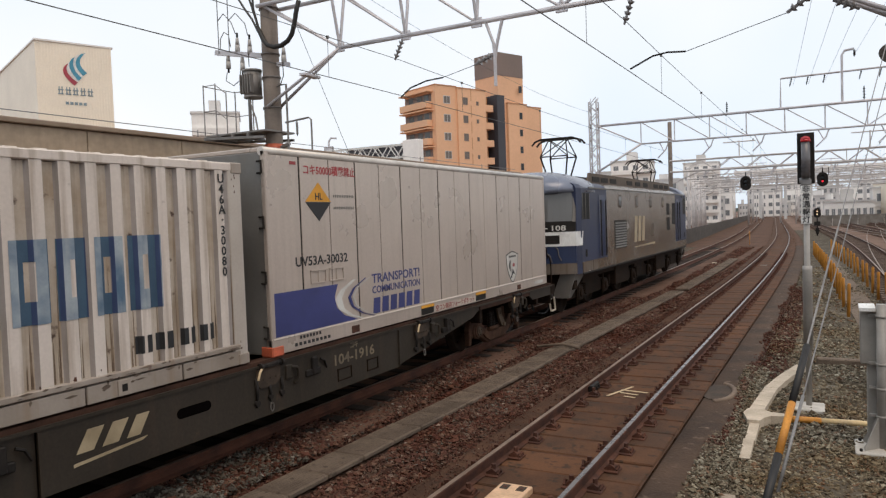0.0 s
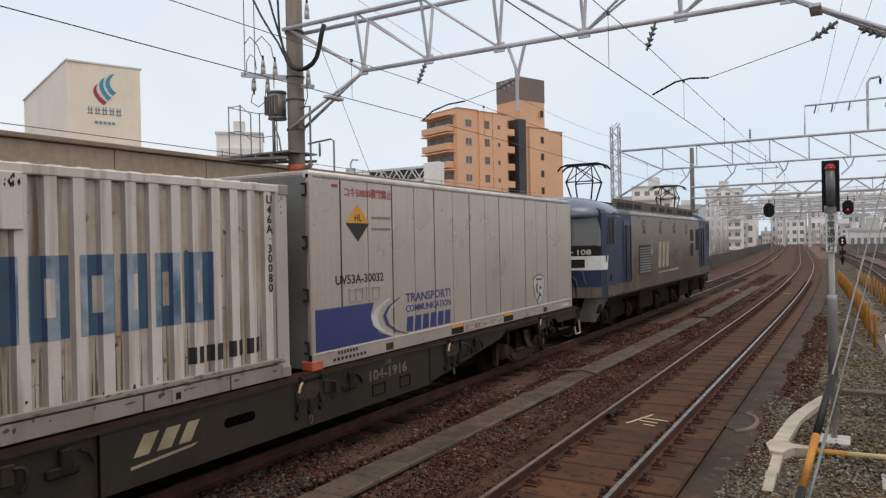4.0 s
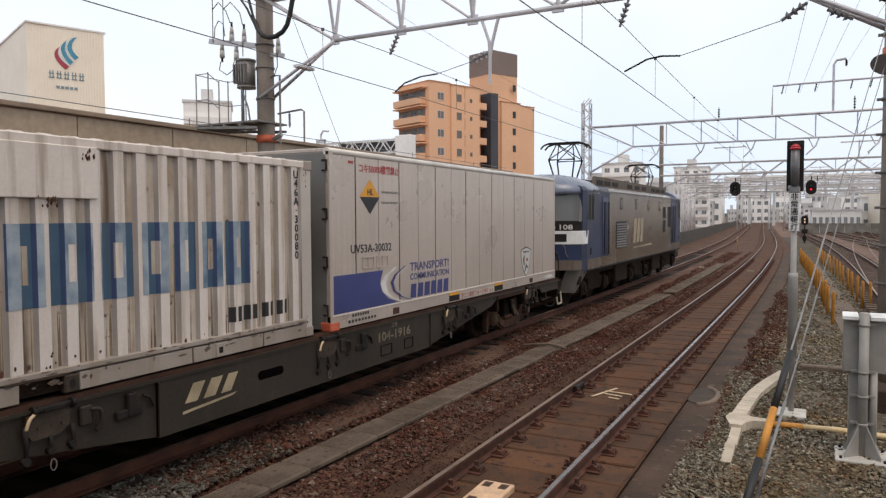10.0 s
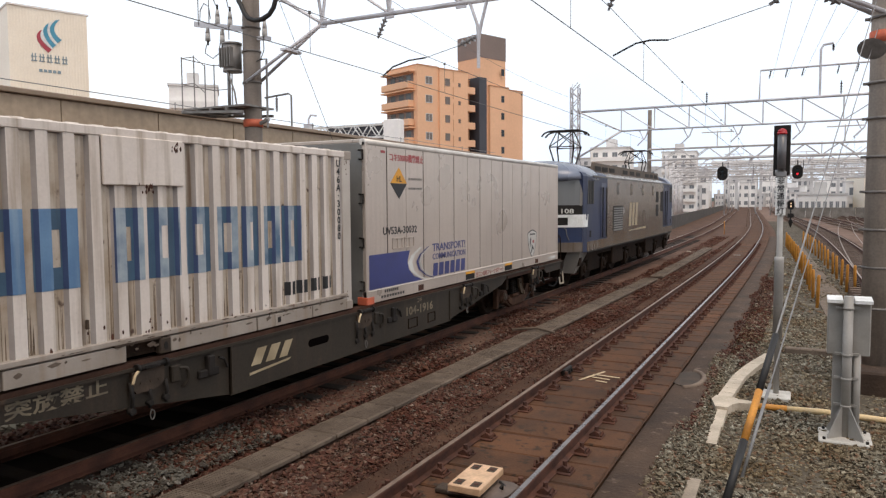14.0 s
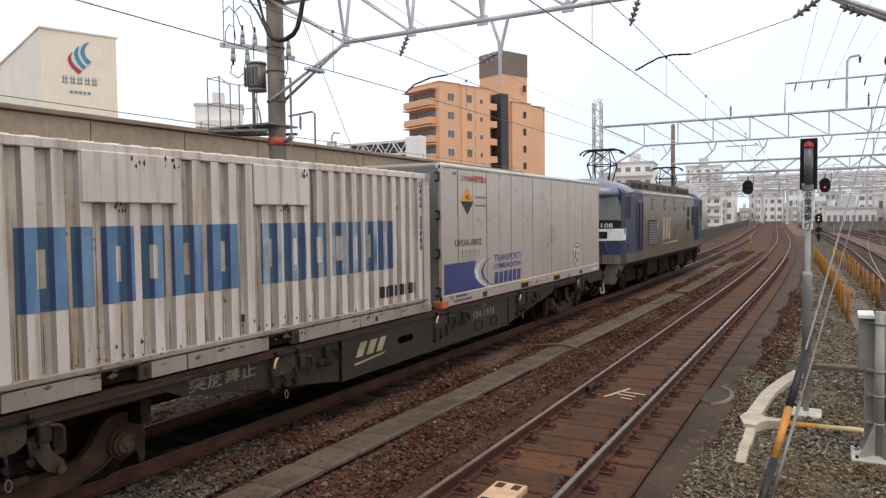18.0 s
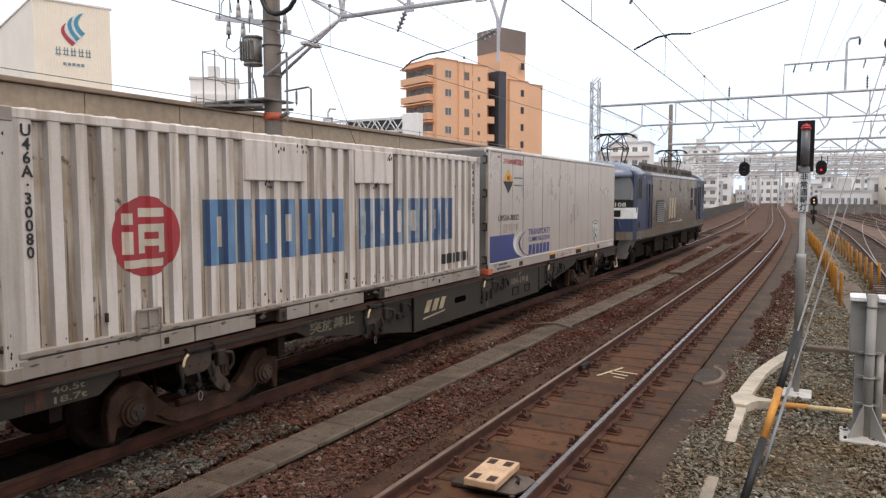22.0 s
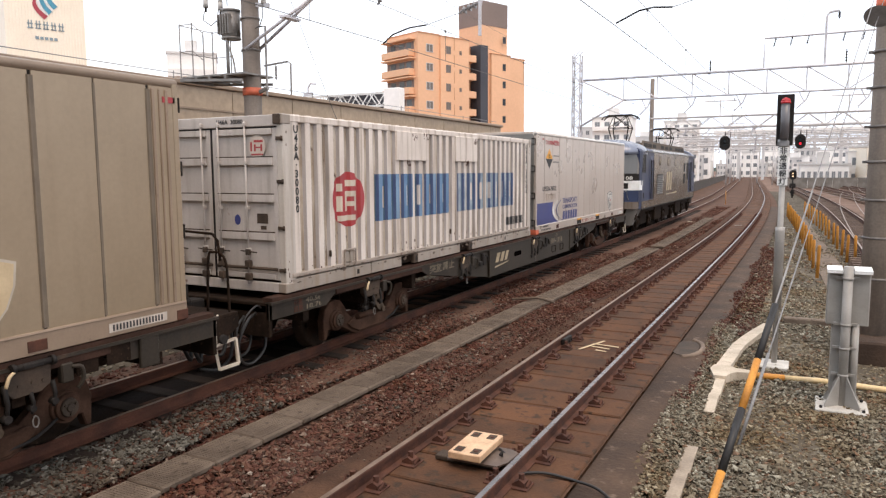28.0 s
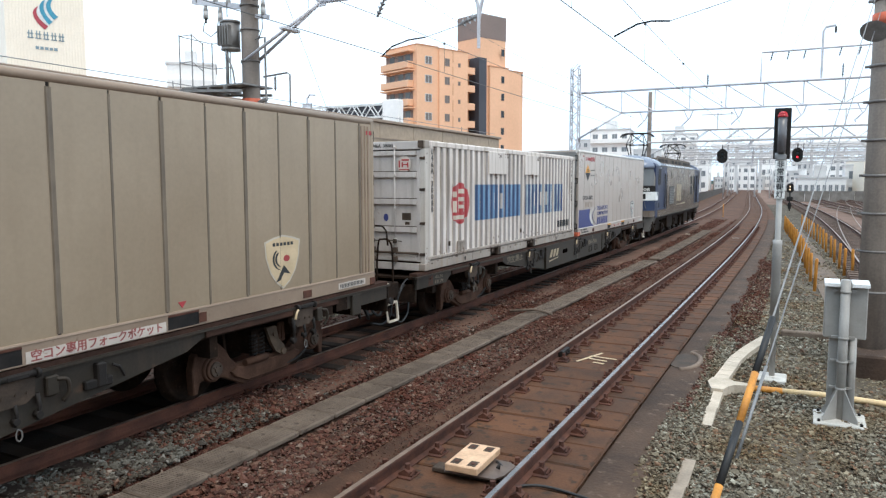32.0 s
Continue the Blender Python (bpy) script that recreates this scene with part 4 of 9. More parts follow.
def container_wagon():
    """Low flat wagon for containers, 19.6 m over its frame, with deep fish-belly side sills."""
    w = thing("container_wagon", "dark green-grey low-floor container wagon with fish-belly side sills", "wagon", "wagons of the train")
    for sx in (-1, 1):
        bm = B()
        a, b = sorted((sx * 1.16, sx * 1.20))
        prism(bm, [(-9.8, 0.98), (-9.8, 0.77), (-8.6, 0.77), (-8.4, 0.90), (-5.8, 0.90), (-5.55, 0.79), (-4.4, 0.62), (-2.9, 0.40), (2.9, 0.40), (4.4, 0.62), (5.55, 0.79), (5.8, 0.90), (8.4, 0.90), (8.6, 0.77), (9.8, 0.77), (9.8, 0.98)], "x", a, b)
        part("side_sill", bm, WAGON, w)
        bm = B()
        a, b = sorted((sx * 1.20, sx * 1.225))
        prism(bm, [(-2.88, 0.97), (-2.88, 0.385), (2.88, 0.385), (2.88, 0.97)], "x", a, b)
        box(bm, *sorted((sx * 1.14, sx * 1.24)), -9.8, 9.8, 0.97, 1.0)
        for y in (-2.88, 2.86):
            box(bm, *sorted((sx * 1.20, sx * 1.25)), y, y + 0.02, 0.40, 0.96)
        part("sill_plate", bm, WAGON, w, "deep riveted centre plate of the side sill")
        part("sill_flange", box(B(), *sorted((sx * 1.06, sx * 1.215)), -9.75, 9.75, 1.0, 1.05), RUSTY_SILL, w, "rust-brown top flange of the sill")
        for y in (-8.38, 5.82):
            part("sill_edge", box(B(), *sorted((sx * 1.198, sx * 1.228)), y, y + 2.56, 0.895, 0.968, 0.006), RUSTY_SILL, w, "rust-brown sill edge over the bogie")
    bm = B()
    box(bm, -1.16, 1.16, -9.8, 9.8, 0.86, 0.965, 0.01)
    box(bm, -0.25, 0.25, -9.8, 9.8, 0.5, 0.86)
    for y in np.arange(-9.0, 9.1, 1.5):
        box(bm, -1.15, 1.15, y - 0.06, y + 0.06, 0.62, 0.9)
    part("underframe", bm, GRIME, w)
    for sy in (-1, 1):
        bm = B()
        box(bm, -1.2, 1.2, *sorted((sy * 9.74, sy * 9.8)), 0.55, 1.0, 0.01)
        part("end_beam", bm, GRIME, w)
        bm = B()
        box(bm, -0.12, 0.12, *sorted((sy * 9.8, sy * 10.05)), 0.74, 0.98, 0.02)
        box(bm, -0.16, 0.16, *sorted((sy * 10.03, sy * 10.19)), 0.70, 1.04, 0.05)
        part("coupler", bm, DARK, w)
        for x in (0.45, 0.62):
            bm = B()
            tube(bm, bent([(x, sy * 9.78, 0.72), (x, sy * 9.92, 0.62), (x + 0.02, sy * 10.06, 0.34), (x - 0.06, sy * 10.16, 0.40), (x - 0.1, sy * 10.19, 0.6)]), 0.024, 8)
            part("brake_hose", bm, RUBBER, w)
        wagon_bogie(w, sy * 7.1)
    for y in (-7.45, -4.05, -0.05, 3.6, 7.55):
        corner_clamp(w, y, abs(y) < 6)
    return w


def end_platform(w, y, sy):
    """Brakeman's end step: bent steps, cranked rails and a hand wheel stand."""
    bm = B()
    ring = [(1.14, y + sy * 0.02, 0.64), (1.17, y + sy * 0.05, 0.355), (1.17, y + sy * 0.36, 0.355), (1.14, y + sy * 0.36, 0.66)]
    for a, b in zip(ring, ring[1:] + ring[:1]):
        beam(bm, a, b, 0.032)
    step = part("foot_step", bm, CREAMY, w, "dull cream flat-bar foot step")
    part("step_hanger", tube(B(), [(1.16, y + sy * 0.02, 0.62), (1.165, y + sy * 0.02, 0.96), (1.165, y + sy * 0.06, 1.0)], 0.012, 6), CREAMY, step)
    part("step_hanger", beam(B(), (1.13, y + sy * 0.36, 0.65), (1.12, y + sy * 0.34, 0.95), 0.03), GRIME, step, "dark hanger bar")
    bm = B()
    tube(bm, bent([(1.10, y + sy * 0.32, 0.8), (1.10, y + sy * 0.30, 1.5), (1.06, y + sy * 0.26, 1.68), (0.94, y + sy * 0.25, 1.70), (0.86, y + sy * 0.25, 1.62), (0.82, y + sy * 0.25, 0.98)]), 0.016, 8)
    tube(bm, [(0.95, y + sy * 0.24, 1.92), (0.2, y + sy * 0.24, 1.95)], 0.016, 8)
    tube(bm, [(0.95, y + sy * 0.24, 1.92), (1.02, y + sy * 0.25, 1.84), (1.04, y + sy * 0.26, 1.60)], 0.016, 8)
    tube(bm, [(0.2, y + sy * 0.24, 1.95), (0.2, y + sy * 0.24, 0.98)], 0.016, 8)
    part("hand_rail", bm, GRIME, w, "dark cranked grab rail")
    bm = B()
    box(bm, 0.1, 1.16, *sorted((y, y + sy * 0.4)), 0.94, 0.985, 0.006)
    part("end_deck", bm, GRIME, w)
    bm = B()
    prism(bm, [(y - sy * 0.02, 0.94), (y + sy * 0.4, 0.94), (y + sy * 0.4, 0.80), (y + sy * 0.1, 0.66), (y - sy * 0.02, 0.66)], "x", 1.06, 1.16)
    part("deck_bracket", bm, GRIME, w)
    for k, (px, py, r) in enumerate(((0.98, 0.12, 0.055), (0.75, 0.2, 0.05))):
        bm = B()
        disc(bm, (px, y + sy * py, 0.70), "x", r, 0.22, 14)
        part("air_cock", bm, DARK, w)
    bm = B()
    tube(bm, bent([(0.98, y + sy * 0.1, 0.80), (0.99, y + sy * 0.36, 0.86), (0.98, y + sy * 0.46, 0.70), (0.97, y + sy * 0.44, 0.40), (0.9, y + sy * 0.3, 0.26), (0.8, y + sy * 0.1, 0.3)]), 0.02, 8)
    part("air_hose", bm, RUBBER, w)


def bars_on(parent, material, name, x, y0, y1, z0, z1, n, fill=0.8, label=""):
    """A line of plain upright bars in place of lettering, on a face that looks to +x."""
    bm = B()
    w = (y1 - y0) / n
    for i in range(n):
        box(bm, x, x + 0.003, y0 + i * w, y0 + (i + fill) * w, z0, z1)
    return part(name, bm, material, parent, label)




# -- ribbed white container --
RIB, DEEP = 0.2585, 0.040


def rib_breaks(y0, y1):
    """The corners of the ribbed wall between y0 and y1: (y, depth)."""
    out, y = [], y0
    while y < y1 - 1e-6:
        for f, d in ((0.0, 0), (0.44, 0), (0.485, 1), (0.512, 1), (0.895, 1)):
            if y + f * RIB < y1:
                out.append((y + f * RIB, -d * DEEP))
        y += RIB
    out.append((y1, 0.0))
    return out


RIBS = rib_breaks(-4.359, 4.36)


def rib_at(y):
    for (a, d), (b, e) in zip(RIBS, RIBS[1:]):
        if a <= y <= b:
            return d + (e - d) * (y - a) / (b - a)
    return 0.0


def painted(bm, x, spans):
    """Paint that follows the ribs: spans give for each y interval its lower and upper edge as functions."""
    for y0, y1, lo, hi in spans:
        cuts = sorted({y0, y1, *(y for y, _ in RIBS if y0 < y < y1)})
        for a, b in zip(cuts, cuts[1:]):
            if b - a < 1e-4:
                continue
            q = [(a, lo(a)), (b, lo(b)), (b, hi(b)), (a, hi(a))]
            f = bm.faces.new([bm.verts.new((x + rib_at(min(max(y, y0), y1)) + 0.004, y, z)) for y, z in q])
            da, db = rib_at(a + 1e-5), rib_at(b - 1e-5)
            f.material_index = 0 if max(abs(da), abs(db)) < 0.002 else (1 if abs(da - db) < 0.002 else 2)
    return bm


def ribbed_container():
    """Thirty-foot steel container, 9.12 x 2.44 x 2.31 m, seen from its side and its door end."""
    c = thing("ribbed_container", "dirty white ribbed steel container with rust streaks and blue lettering", "container", "containers on the train")
    X, Y, Z = 1.22, 4.56, 2.31
    for sx in (-1, 1):
        bm = B()
        q = []
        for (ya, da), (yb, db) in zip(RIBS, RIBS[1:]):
            # 0 rib, 1 yellowed recess, 2 flank in painted shade, 3 shadow line
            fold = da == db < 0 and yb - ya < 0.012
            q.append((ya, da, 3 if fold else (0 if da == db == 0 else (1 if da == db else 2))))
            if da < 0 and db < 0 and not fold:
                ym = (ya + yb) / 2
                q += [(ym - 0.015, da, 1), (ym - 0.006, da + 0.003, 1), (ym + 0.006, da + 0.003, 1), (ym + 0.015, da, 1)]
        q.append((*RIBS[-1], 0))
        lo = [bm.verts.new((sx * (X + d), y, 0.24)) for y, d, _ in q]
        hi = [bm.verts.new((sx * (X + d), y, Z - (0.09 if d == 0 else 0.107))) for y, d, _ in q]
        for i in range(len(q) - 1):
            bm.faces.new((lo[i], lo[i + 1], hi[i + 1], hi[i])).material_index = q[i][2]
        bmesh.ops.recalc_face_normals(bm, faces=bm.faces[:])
        rw0 = part("ribbed_wall", bm, C_WHITE, c, "pressed steel wall with dirt-yellowed recesses, shade-dark flanks and folds")
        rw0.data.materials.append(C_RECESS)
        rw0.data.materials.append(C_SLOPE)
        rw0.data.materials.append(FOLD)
        bm = B()
        box(bm, *sorted((sx * (X - 0.09), sx * (X + 0.008))), -Y + 0.1, Y - 0.1, Z - 0.10, Z - 0.005, 0.012)
        part("top_rail", bm, C_WHITE, c)
        bm = B()
        gaps = [-Y + 0.12, -2.55, -2.53, -1.62, -1.065, -0.62, -0.60, 0.62, 1.175, 2.5, 2.52, 3.6, 3.62, Y - 0.12]
        pieces("rail_plate", [(*sorted((sx * (X - 0.06), sx * (X + 0.005))), gaps[a], gaps[a + 1], 0.005, 0.17) for a in range(0, 13, 2)], C_RAIL, c, "", 0.006)
        box(bm, *sorted((sx * (X - 0.07), sx * (X + 0.016))), -Y + 0.12, Y - 0.12, 0.185, 0.245, 0.01)
        part("bottom_rail", bm, C_RAIL, c, "scuffed white bottom rail with fork pockets")
        pieces("fork_pocket", [(*sorted((sx * (X - 0.35), sx * (X - 0.1))), a, b, 0.02, 0.17) for a, b in ((-1.62, -1.22), (0.62, 1.02))], DARK, c)
        for a, b in ((-1.62, -1.22), (0.62, 1.02)):
            part("pocket_lip", box(B(), *sorted((sx * (X - 0.05), sx * (X + 0.018))), a - 0.14, b + 0.03, 0.166, 0.192, 0.006), DUSTY, c, "rust-brown lip over the fork pocket")
            cast = part("pocket_casting", box(B(), *sorted((sx * (X - 0.06), sx * (X + 0.02))), b, b + 0.15, 0.004, 0.168, 0.012), DUSTY, c, "rust-brown lashing casting")
            bm = B()
            prism(bm, [(b + 0.075 + 0.026 * math.cos(q), 0.085 + 0.045 * math.sin(q)) for q in (2 * math.pi * k / 14 for k in range(14))], "x", *sorted((sx * (X + 0.012), sx * (X + 0.023))))
            part("lashing_hole", bm, DARK, cast)
        for y0, y1 in ((-1.76, -0.70), (0.42, 1.40)):
            bm = B()
            box(bm, *sorted((sx * (X - 0.01), sx * (X + 0.026))), y0, y1, Z - 0.56, Z - 0.085, 0.008)
            part("blanking_panel", bm, C_WHITE, c, "flat white panel welded over the ribs")
        for y in (-Y, Y - 0.24):
            bm = B()
            box(bm, *sorted((sx * (X - 0.10), sx * (X + 0.004))), y + (0.03 if y > 0 else 0), y + (0.24 if y > 0 else 0.21), 0.0, Z - 0.02, 0.012)
            part("corner_post", bm, C_POST, c)
            pieces("corner_casting", [(*sorted((sx * (X - 0.13), sx * (X + 0.012))), y + (0.08 if y > 0 else -0.015), y + (0.255 if y > 0 else 0.16), z, z + 0.13) for z in (0.0, Z - 0.13)], C_RAIL, c, "rust-stained corner casting", 0.012)
    # small fittings on the seen side
    pieces("tie_plate", [(X, X + 0.02, y - 0.07, y + 0.07, 0.01, 0.16) for y in (-2.93, 2.9)] + [(X, X + 0.018, -3.27, -3.01, 0.26, 0.42)], C_RAIL, c, "", 0.004)
    pieces("tie_hole", [(X + 0.018, X + 0.022, y - 0.03, y + 0.03, 0.05, 0.12) for y in (-2.93, 2.9)], DARK, c)
    pieces("latch", [(X - 0.01, X + 0.025, y - 0.014, y + 0.014, z, z + 0.09) for y, z in ((-3.60, 0.38), (0.2, 0.40))], DUSTY, c, "small rusty lashing latch", 0.006)
    bm = B()
    for y in (-3.28, -3.0):
        tube(bm, [(X + 0.03, y, 0.21), (X + 0.03, y, 0.44)], 0.013, 6)
    tube(bm, [(X + 0.03, -3.28, 0.44), (X + 0.03, -3.0, 0.44)], 0.013, 6)
    tube(bm, [(X + 0.03, -3.14, 0.22), (X + 0.03, -3.14, 0.44)], 0.010, 6)
    part("hand_hold", bm, C_RAIL, c, "rust-stained document holder frame")
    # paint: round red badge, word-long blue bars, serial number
    bm = B()
    cy, cz, ry, rz = -3.11, 1.17, 0.405, 0.40
    e = lambda k: (lambda y: cz + k * rz * math.sqrt(max(0, 1 - ((y - cy) / ry) ** 2)))
    n = 28
    edge = [cy - ry * math.cos(math.pi * i / n) for i in range(n + 1)]
    painted(bm, X, [(a, b, e(-1), e(1)) for a, b in zip(edge, edge[1:])])
    for f in bm.faces:
        f.material_index = 0
    badge = part("round_badge", bm, RED_PAINT, c, "faded red round badge with a white figure")
    bm = B()
    for y0, y1, z0, z1 in ((-3.38, -3.28, 1.29, 1.40), (-3.38, -3.28, 1.00, 1.22), (-3.22, -2.88, 1.36, 1.45), (-3.22, -3.12, 1.00, 1.29), (-3.12, -2.98, 1.21, 1.29), (-3.12, -2.98, 1.07, 1.14), (-2.98, -2.88, 1.00, 1.29), (-3.36, -2.90, 0.86, 0.94)):
        painted(bm, X + 0.003, [(y0, y1, lambda y, a=z0: a, lambda y, b=z1: b)])
    for f in bm.faces:
        f.material_index = 0
    part("white_figure", bm, CREAMY, badge)
    # each letter of the line becomes one plain slotted block
    for y, wd in ((-2.36, 0.44), (-1.85, 0.19), (-1.55, 0.33), (-1.14, 0.31), (-0.76, 0.40), (-0.27, 0.42), (0.54, 0.34), (0.95, 0.40), (1.43, 0.38), (1.89, 0.36), (2.32, 0.28), (2.67, 0.30), (3.05, 0.36)):
        bm = B()
        spans = [(y, y + wd, 0.80, 1.53)] if wd < 0.25 else [(y, y + 0.38 * wd, 0.80, 1.53), (y + 0.62 * wd, y + wd, 0.80, 1.53), (y + 0.38 * wd, y + 0.62 * wd, 0.80, 1.00), (y + 0.38 * wd, y + 0.62 * wd, 1.34, 1.53)]
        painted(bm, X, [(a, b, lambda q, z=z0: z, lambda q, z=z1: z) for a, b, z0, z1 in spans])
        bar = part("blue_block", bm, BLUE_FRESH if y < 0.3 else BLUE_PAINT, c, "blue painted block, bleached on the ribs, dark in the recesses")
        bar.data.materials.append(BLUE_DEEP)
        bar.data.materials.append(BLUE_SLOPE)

    for y in (3.08, 3.32, 3.63, 3.89):
        for a, b in ((0, 0.08), (0.115, 0.20)):
            bm = B()
            painted(bm, X, [(y + a, y + b, lambda q: 0.365, lambda q: 0.54)])
            for f in bm.faces:
                f.material_index = 0
            part("black_bar", bm, BLACK_PAINT, c)
    letters("U46A·30080", 0.14, on_side(X + 0.008, -4.30, 1.60), "serial_character", BLACK_PAINT, c, vertical=True)
    letters("U46A·30080", 0.14, on_side(X + 0.008, 4.25, 1.60), "serial_character", BLACK_PAINT, c, vertical=True)
    # rust chips along the lower edges, under the welded panels and on the posts
    rng = random.Random(5)
    bm = B()
    spots = [(rng.gauss(-1.4, 0.35), 0.25 + abs(rng.gauss(0, 0.06))) for _ in range(22)] + [(rng.uniform(-4.2, 4.2), 0.25 + abs(rng.gauss(0, 0.05))) for _ in range(12)]
    spots += [(rng.gauss(0.75, 0.3), 0.25 + abs(rng.gauss(0, 0.07))) for _ in range(14)]
    for y, z in spots:
        r = rng.uniform(0.004, 0.013) * (1.8 if rng.random() < 0.25 else 1)
        y = min(max(y, -4.3), 4.3)
        pts = [(y + r * rng.uniform(0.5, 1.2) * math.cos(k * 1.05), z + 1.6 * r * rng.uniform(0.5, 1.3) * math.sin(k * 1.05)) for k in range(6)]
        prism(bm, pts, "x", X + rib_at(y) - 0.004, X + rib_at(y) + 0.004)
    for y, z, n in ((-0.75, Z - 0.12, 7), (0.95, Z - 0.56, 9), (-1.4, Z - 0.57, 6), (1.30, Z - 0.13, 9), (-1.15, Z - 0.13, 5)):
        for _ in range(n):
            a, b, r = y + rng.gauss(0, 0.05), z + rng.uniform(-0.07, 0.02), rng.uniform(0.005, 0.014)
            prism(bm, [(a - r, b), (a, b - 2.5 * r), (a + r, b - r), (a + 0.5 * r, b + 2 * r)], "x", X + 0.022, X + 0.030)
    for _ in range(16):
        a, b, r = rng.choice((-4.5, 4.45)) + rng.gauss(0, 0.02), rng.uniform(0.1, 0.5) if rng.random() < 0.5 else Z - rng.uniform(0.1, 0.4), rng.uniform(0.003, 0.009)
        prism(bm, [(a - r, b), (a, b - 2.5 * r), (a + r, b - r), (a + 0.5 * r, b + 2 * r)], "x", X, X + 0.008)
    tagged(part("rust_chip", bm, RUST, c, "scattered dark rust chips"), kind="stuff")
    # thin brown run-off stains in the recesses
    bm = B()
    y, lift = -4.359, 0.0006
    while y < 4.2:
        for _ in range(rng.choice((2, 3, 4, 4))):
            a = y + RIB * rng.uniform(0.53, 0.86)
            z0, w = 0.25, rng.uniform(0.003, 0.012)
            z1 = z0 + rng.uniform(0.2, 0.6) + (rng.uniform(0.3, 1.0) if rng.random() < 0.4 else 0)
            d = X + rib_at(a) + lift
            prism(bm, [(a - w, z0), (a + w, z0), (a + w * 0.7, (z0 + z1) / 2), (a + 0.002, z1), (a - w * 0.6, (z0 + z1) / 2 + 0.05)], "x", d - 0.004, d)
            lift = lift + 0.0002 if lift < 0.003 else 0.0006
        y += RIB
    tagged(part("run_off_stain", bm, STAIN, c, "brown run-off stains in the recesses"), kind="stuff")
    # black-brown grime along the rail and under its ledge
    bm = B()
    for k in range(110):
        a = rng.uniform(-4.4, 4.4) if k % 3 else rng.gauss(rng.choice((-3.1, -1.3, 0.85, 2.9)), 0.22)
        w, low = rng.uniform(0.01, 0.07), rng.random() < 0.45
        z, h, x = (rng.uniform(0.10, 0.172), rng.uniform(0.006, 0.03), X + 0.006) if low else (rng.choice((0.192, 0.205, 0.232)), rng.uniform(0.004, 0.011), X + 0.017)
        a = min(max(a, -4.34), 4.34)
        prism(bm, [(a - w, z), (a - 0.3 * w, z - h), (a + 0.6 * w, z - 0.5 * h), (a + w, z + 0.2 * h), (a + 0.2 * w, z + h), (a - 0.5 * w, z + 0.5 * h)], "x", x - 0.006, x + 0.0006 * (1 + k % 4))
    tagged(part("grime_patch", bm, RAIL_GRIME, c, "dark grime patches along the bottom rail"), kind="stuff")
    # roof and floor
    bm = B()
    box(bm, -X + 0.02, X - 0.02, -Y + 0.03, Y - 0.03, Z - 0.05, Z - 0.015, 0.01)
    rf = part("roof", bm, C_WHITE, c)
    pieces("roof_corrugation", [(-X + 0.06, X - 0.02, -4.3 + i * 0.2585, -4.17 + i * 0.2585, Z - 0.015, Z + 0.006) for i in range(33)], C_WHITE, rf, "", 0.008)
    bm = B()
    box(bm, -X + 0.05, X - 0.05, -Y + 0.05, Y - 0.05, 0.03, 0.16)
    part("floor", bm, GRIME, c)
    bm = B()
    box(bm, -X + 0.02, X - 0.02, Y - 0.06, Y - 0.02, 0.0, Z - 0.02)
    part("end_wall", bm, C_DOOR, c)
    # door end
    for sx in (-1, 1):
        bm = B()
        x0, x1 = sorted((sx * 0.02, sx * 1.12))
        box(bm, x0, x1, -Y + 0.03, -Y + 0.07, 0.16, Z - 0.17)
        d = part("door", bm, C_DOOR, c, "grey panelled container door with lock rods")
        pieces("door_rail", [(x0 + 0.072, x1 - 0.072, -Y - 0.012, -Y + 0.03, z0, z1) for z0, z1 in ((0.17, 0.24), (0.68, 0.78), (1.18, 1.28), (1.66, 1.76), (Z - 0.26, Z - 0.18))], C_DOOR, d, "", 0.006)
        # Dark strips stand in for the shadow line along each door rail.
        pieces("grimy_ledge", [(x0 + 0.075, x1 - 0.075, -Y - 0.010, -Y + 0.03, z, z + 0.014) for z in (0.781, 1.281, 1.761)], DUSTY, d, "dark strip for the shadow line along the door rail")
        pieces("door_stile", [(a, b, -Y + 0.004, -Y + 0.03, 0.16, Z - 0.17) for a, b in ((x0, x0 + 0.07), (x1 - 0.07, x1))], C_DOOR, d, "", 0.006)
        for x in (sx * 0.15, sx * 0.62):
            bm = B()
            tube(bm, [(x, -Y - 0.03, 0.10), (x, -Y - 0.03, Z - 0.08)], 0.012, 8)
            for z in (0.14, 0.55, 1.1, 1.7, Z - 0.12):
                box(bm, x - 0.024, x + 0.024, -Y - 0.046, -Y + 0.01, z - 0.022, z + 0.022, 0.006)
            part("lock_rod", bm, C_DOOR, d)
            pieces("rod_keeper", [(x - 0.05, x + 0.05, -Y - 0.065, -Y + 0.0, z - 0.05, z + 0.05) for z in (0.19, 0.36)], DUSTY, d, "rusty brown rod keeper", 0.012)
        bm = B()
        tube(bm, [(x0 + 0.03, -Y - 0.015, 0.31), (x1 - 0.03, -Y - 0.015, 0.31)], 0.022, 8)
        part("cross_bar", bm, DUSTY, d, "brown dusty cross bar")
        for x in (sx * 0.15, sx * 0.62):
            bm = B()
            tube(bm, [(x - 0.12, -Y - 0.04, 0.535), (x + 0.15, -Y - 0.04, 0.52)], 0.010, 6)
            box(bm, x - 0.035, x + 0.035, -Y - 0.06, -Y - 0.01, 0.48, 0.56, 0.01)
            part("lock_handle", bm, DUSTY, d)
        for z in (0.3, 0.85, 1.45, 2.0):
            bm = B()
            box(bm, sx * 1.16 - 0.045, sx * 1.16 + 0.06, -Y - 0.018, -Y + 0.004, z - 0.022, z + 0.022, 0.006)
            disc(bm, (sx * 1.215, -Y - 0.012, z - 0.03), "z", 0.014, 0.06, 8)
            part("hinge", bm, DUSTY, d)
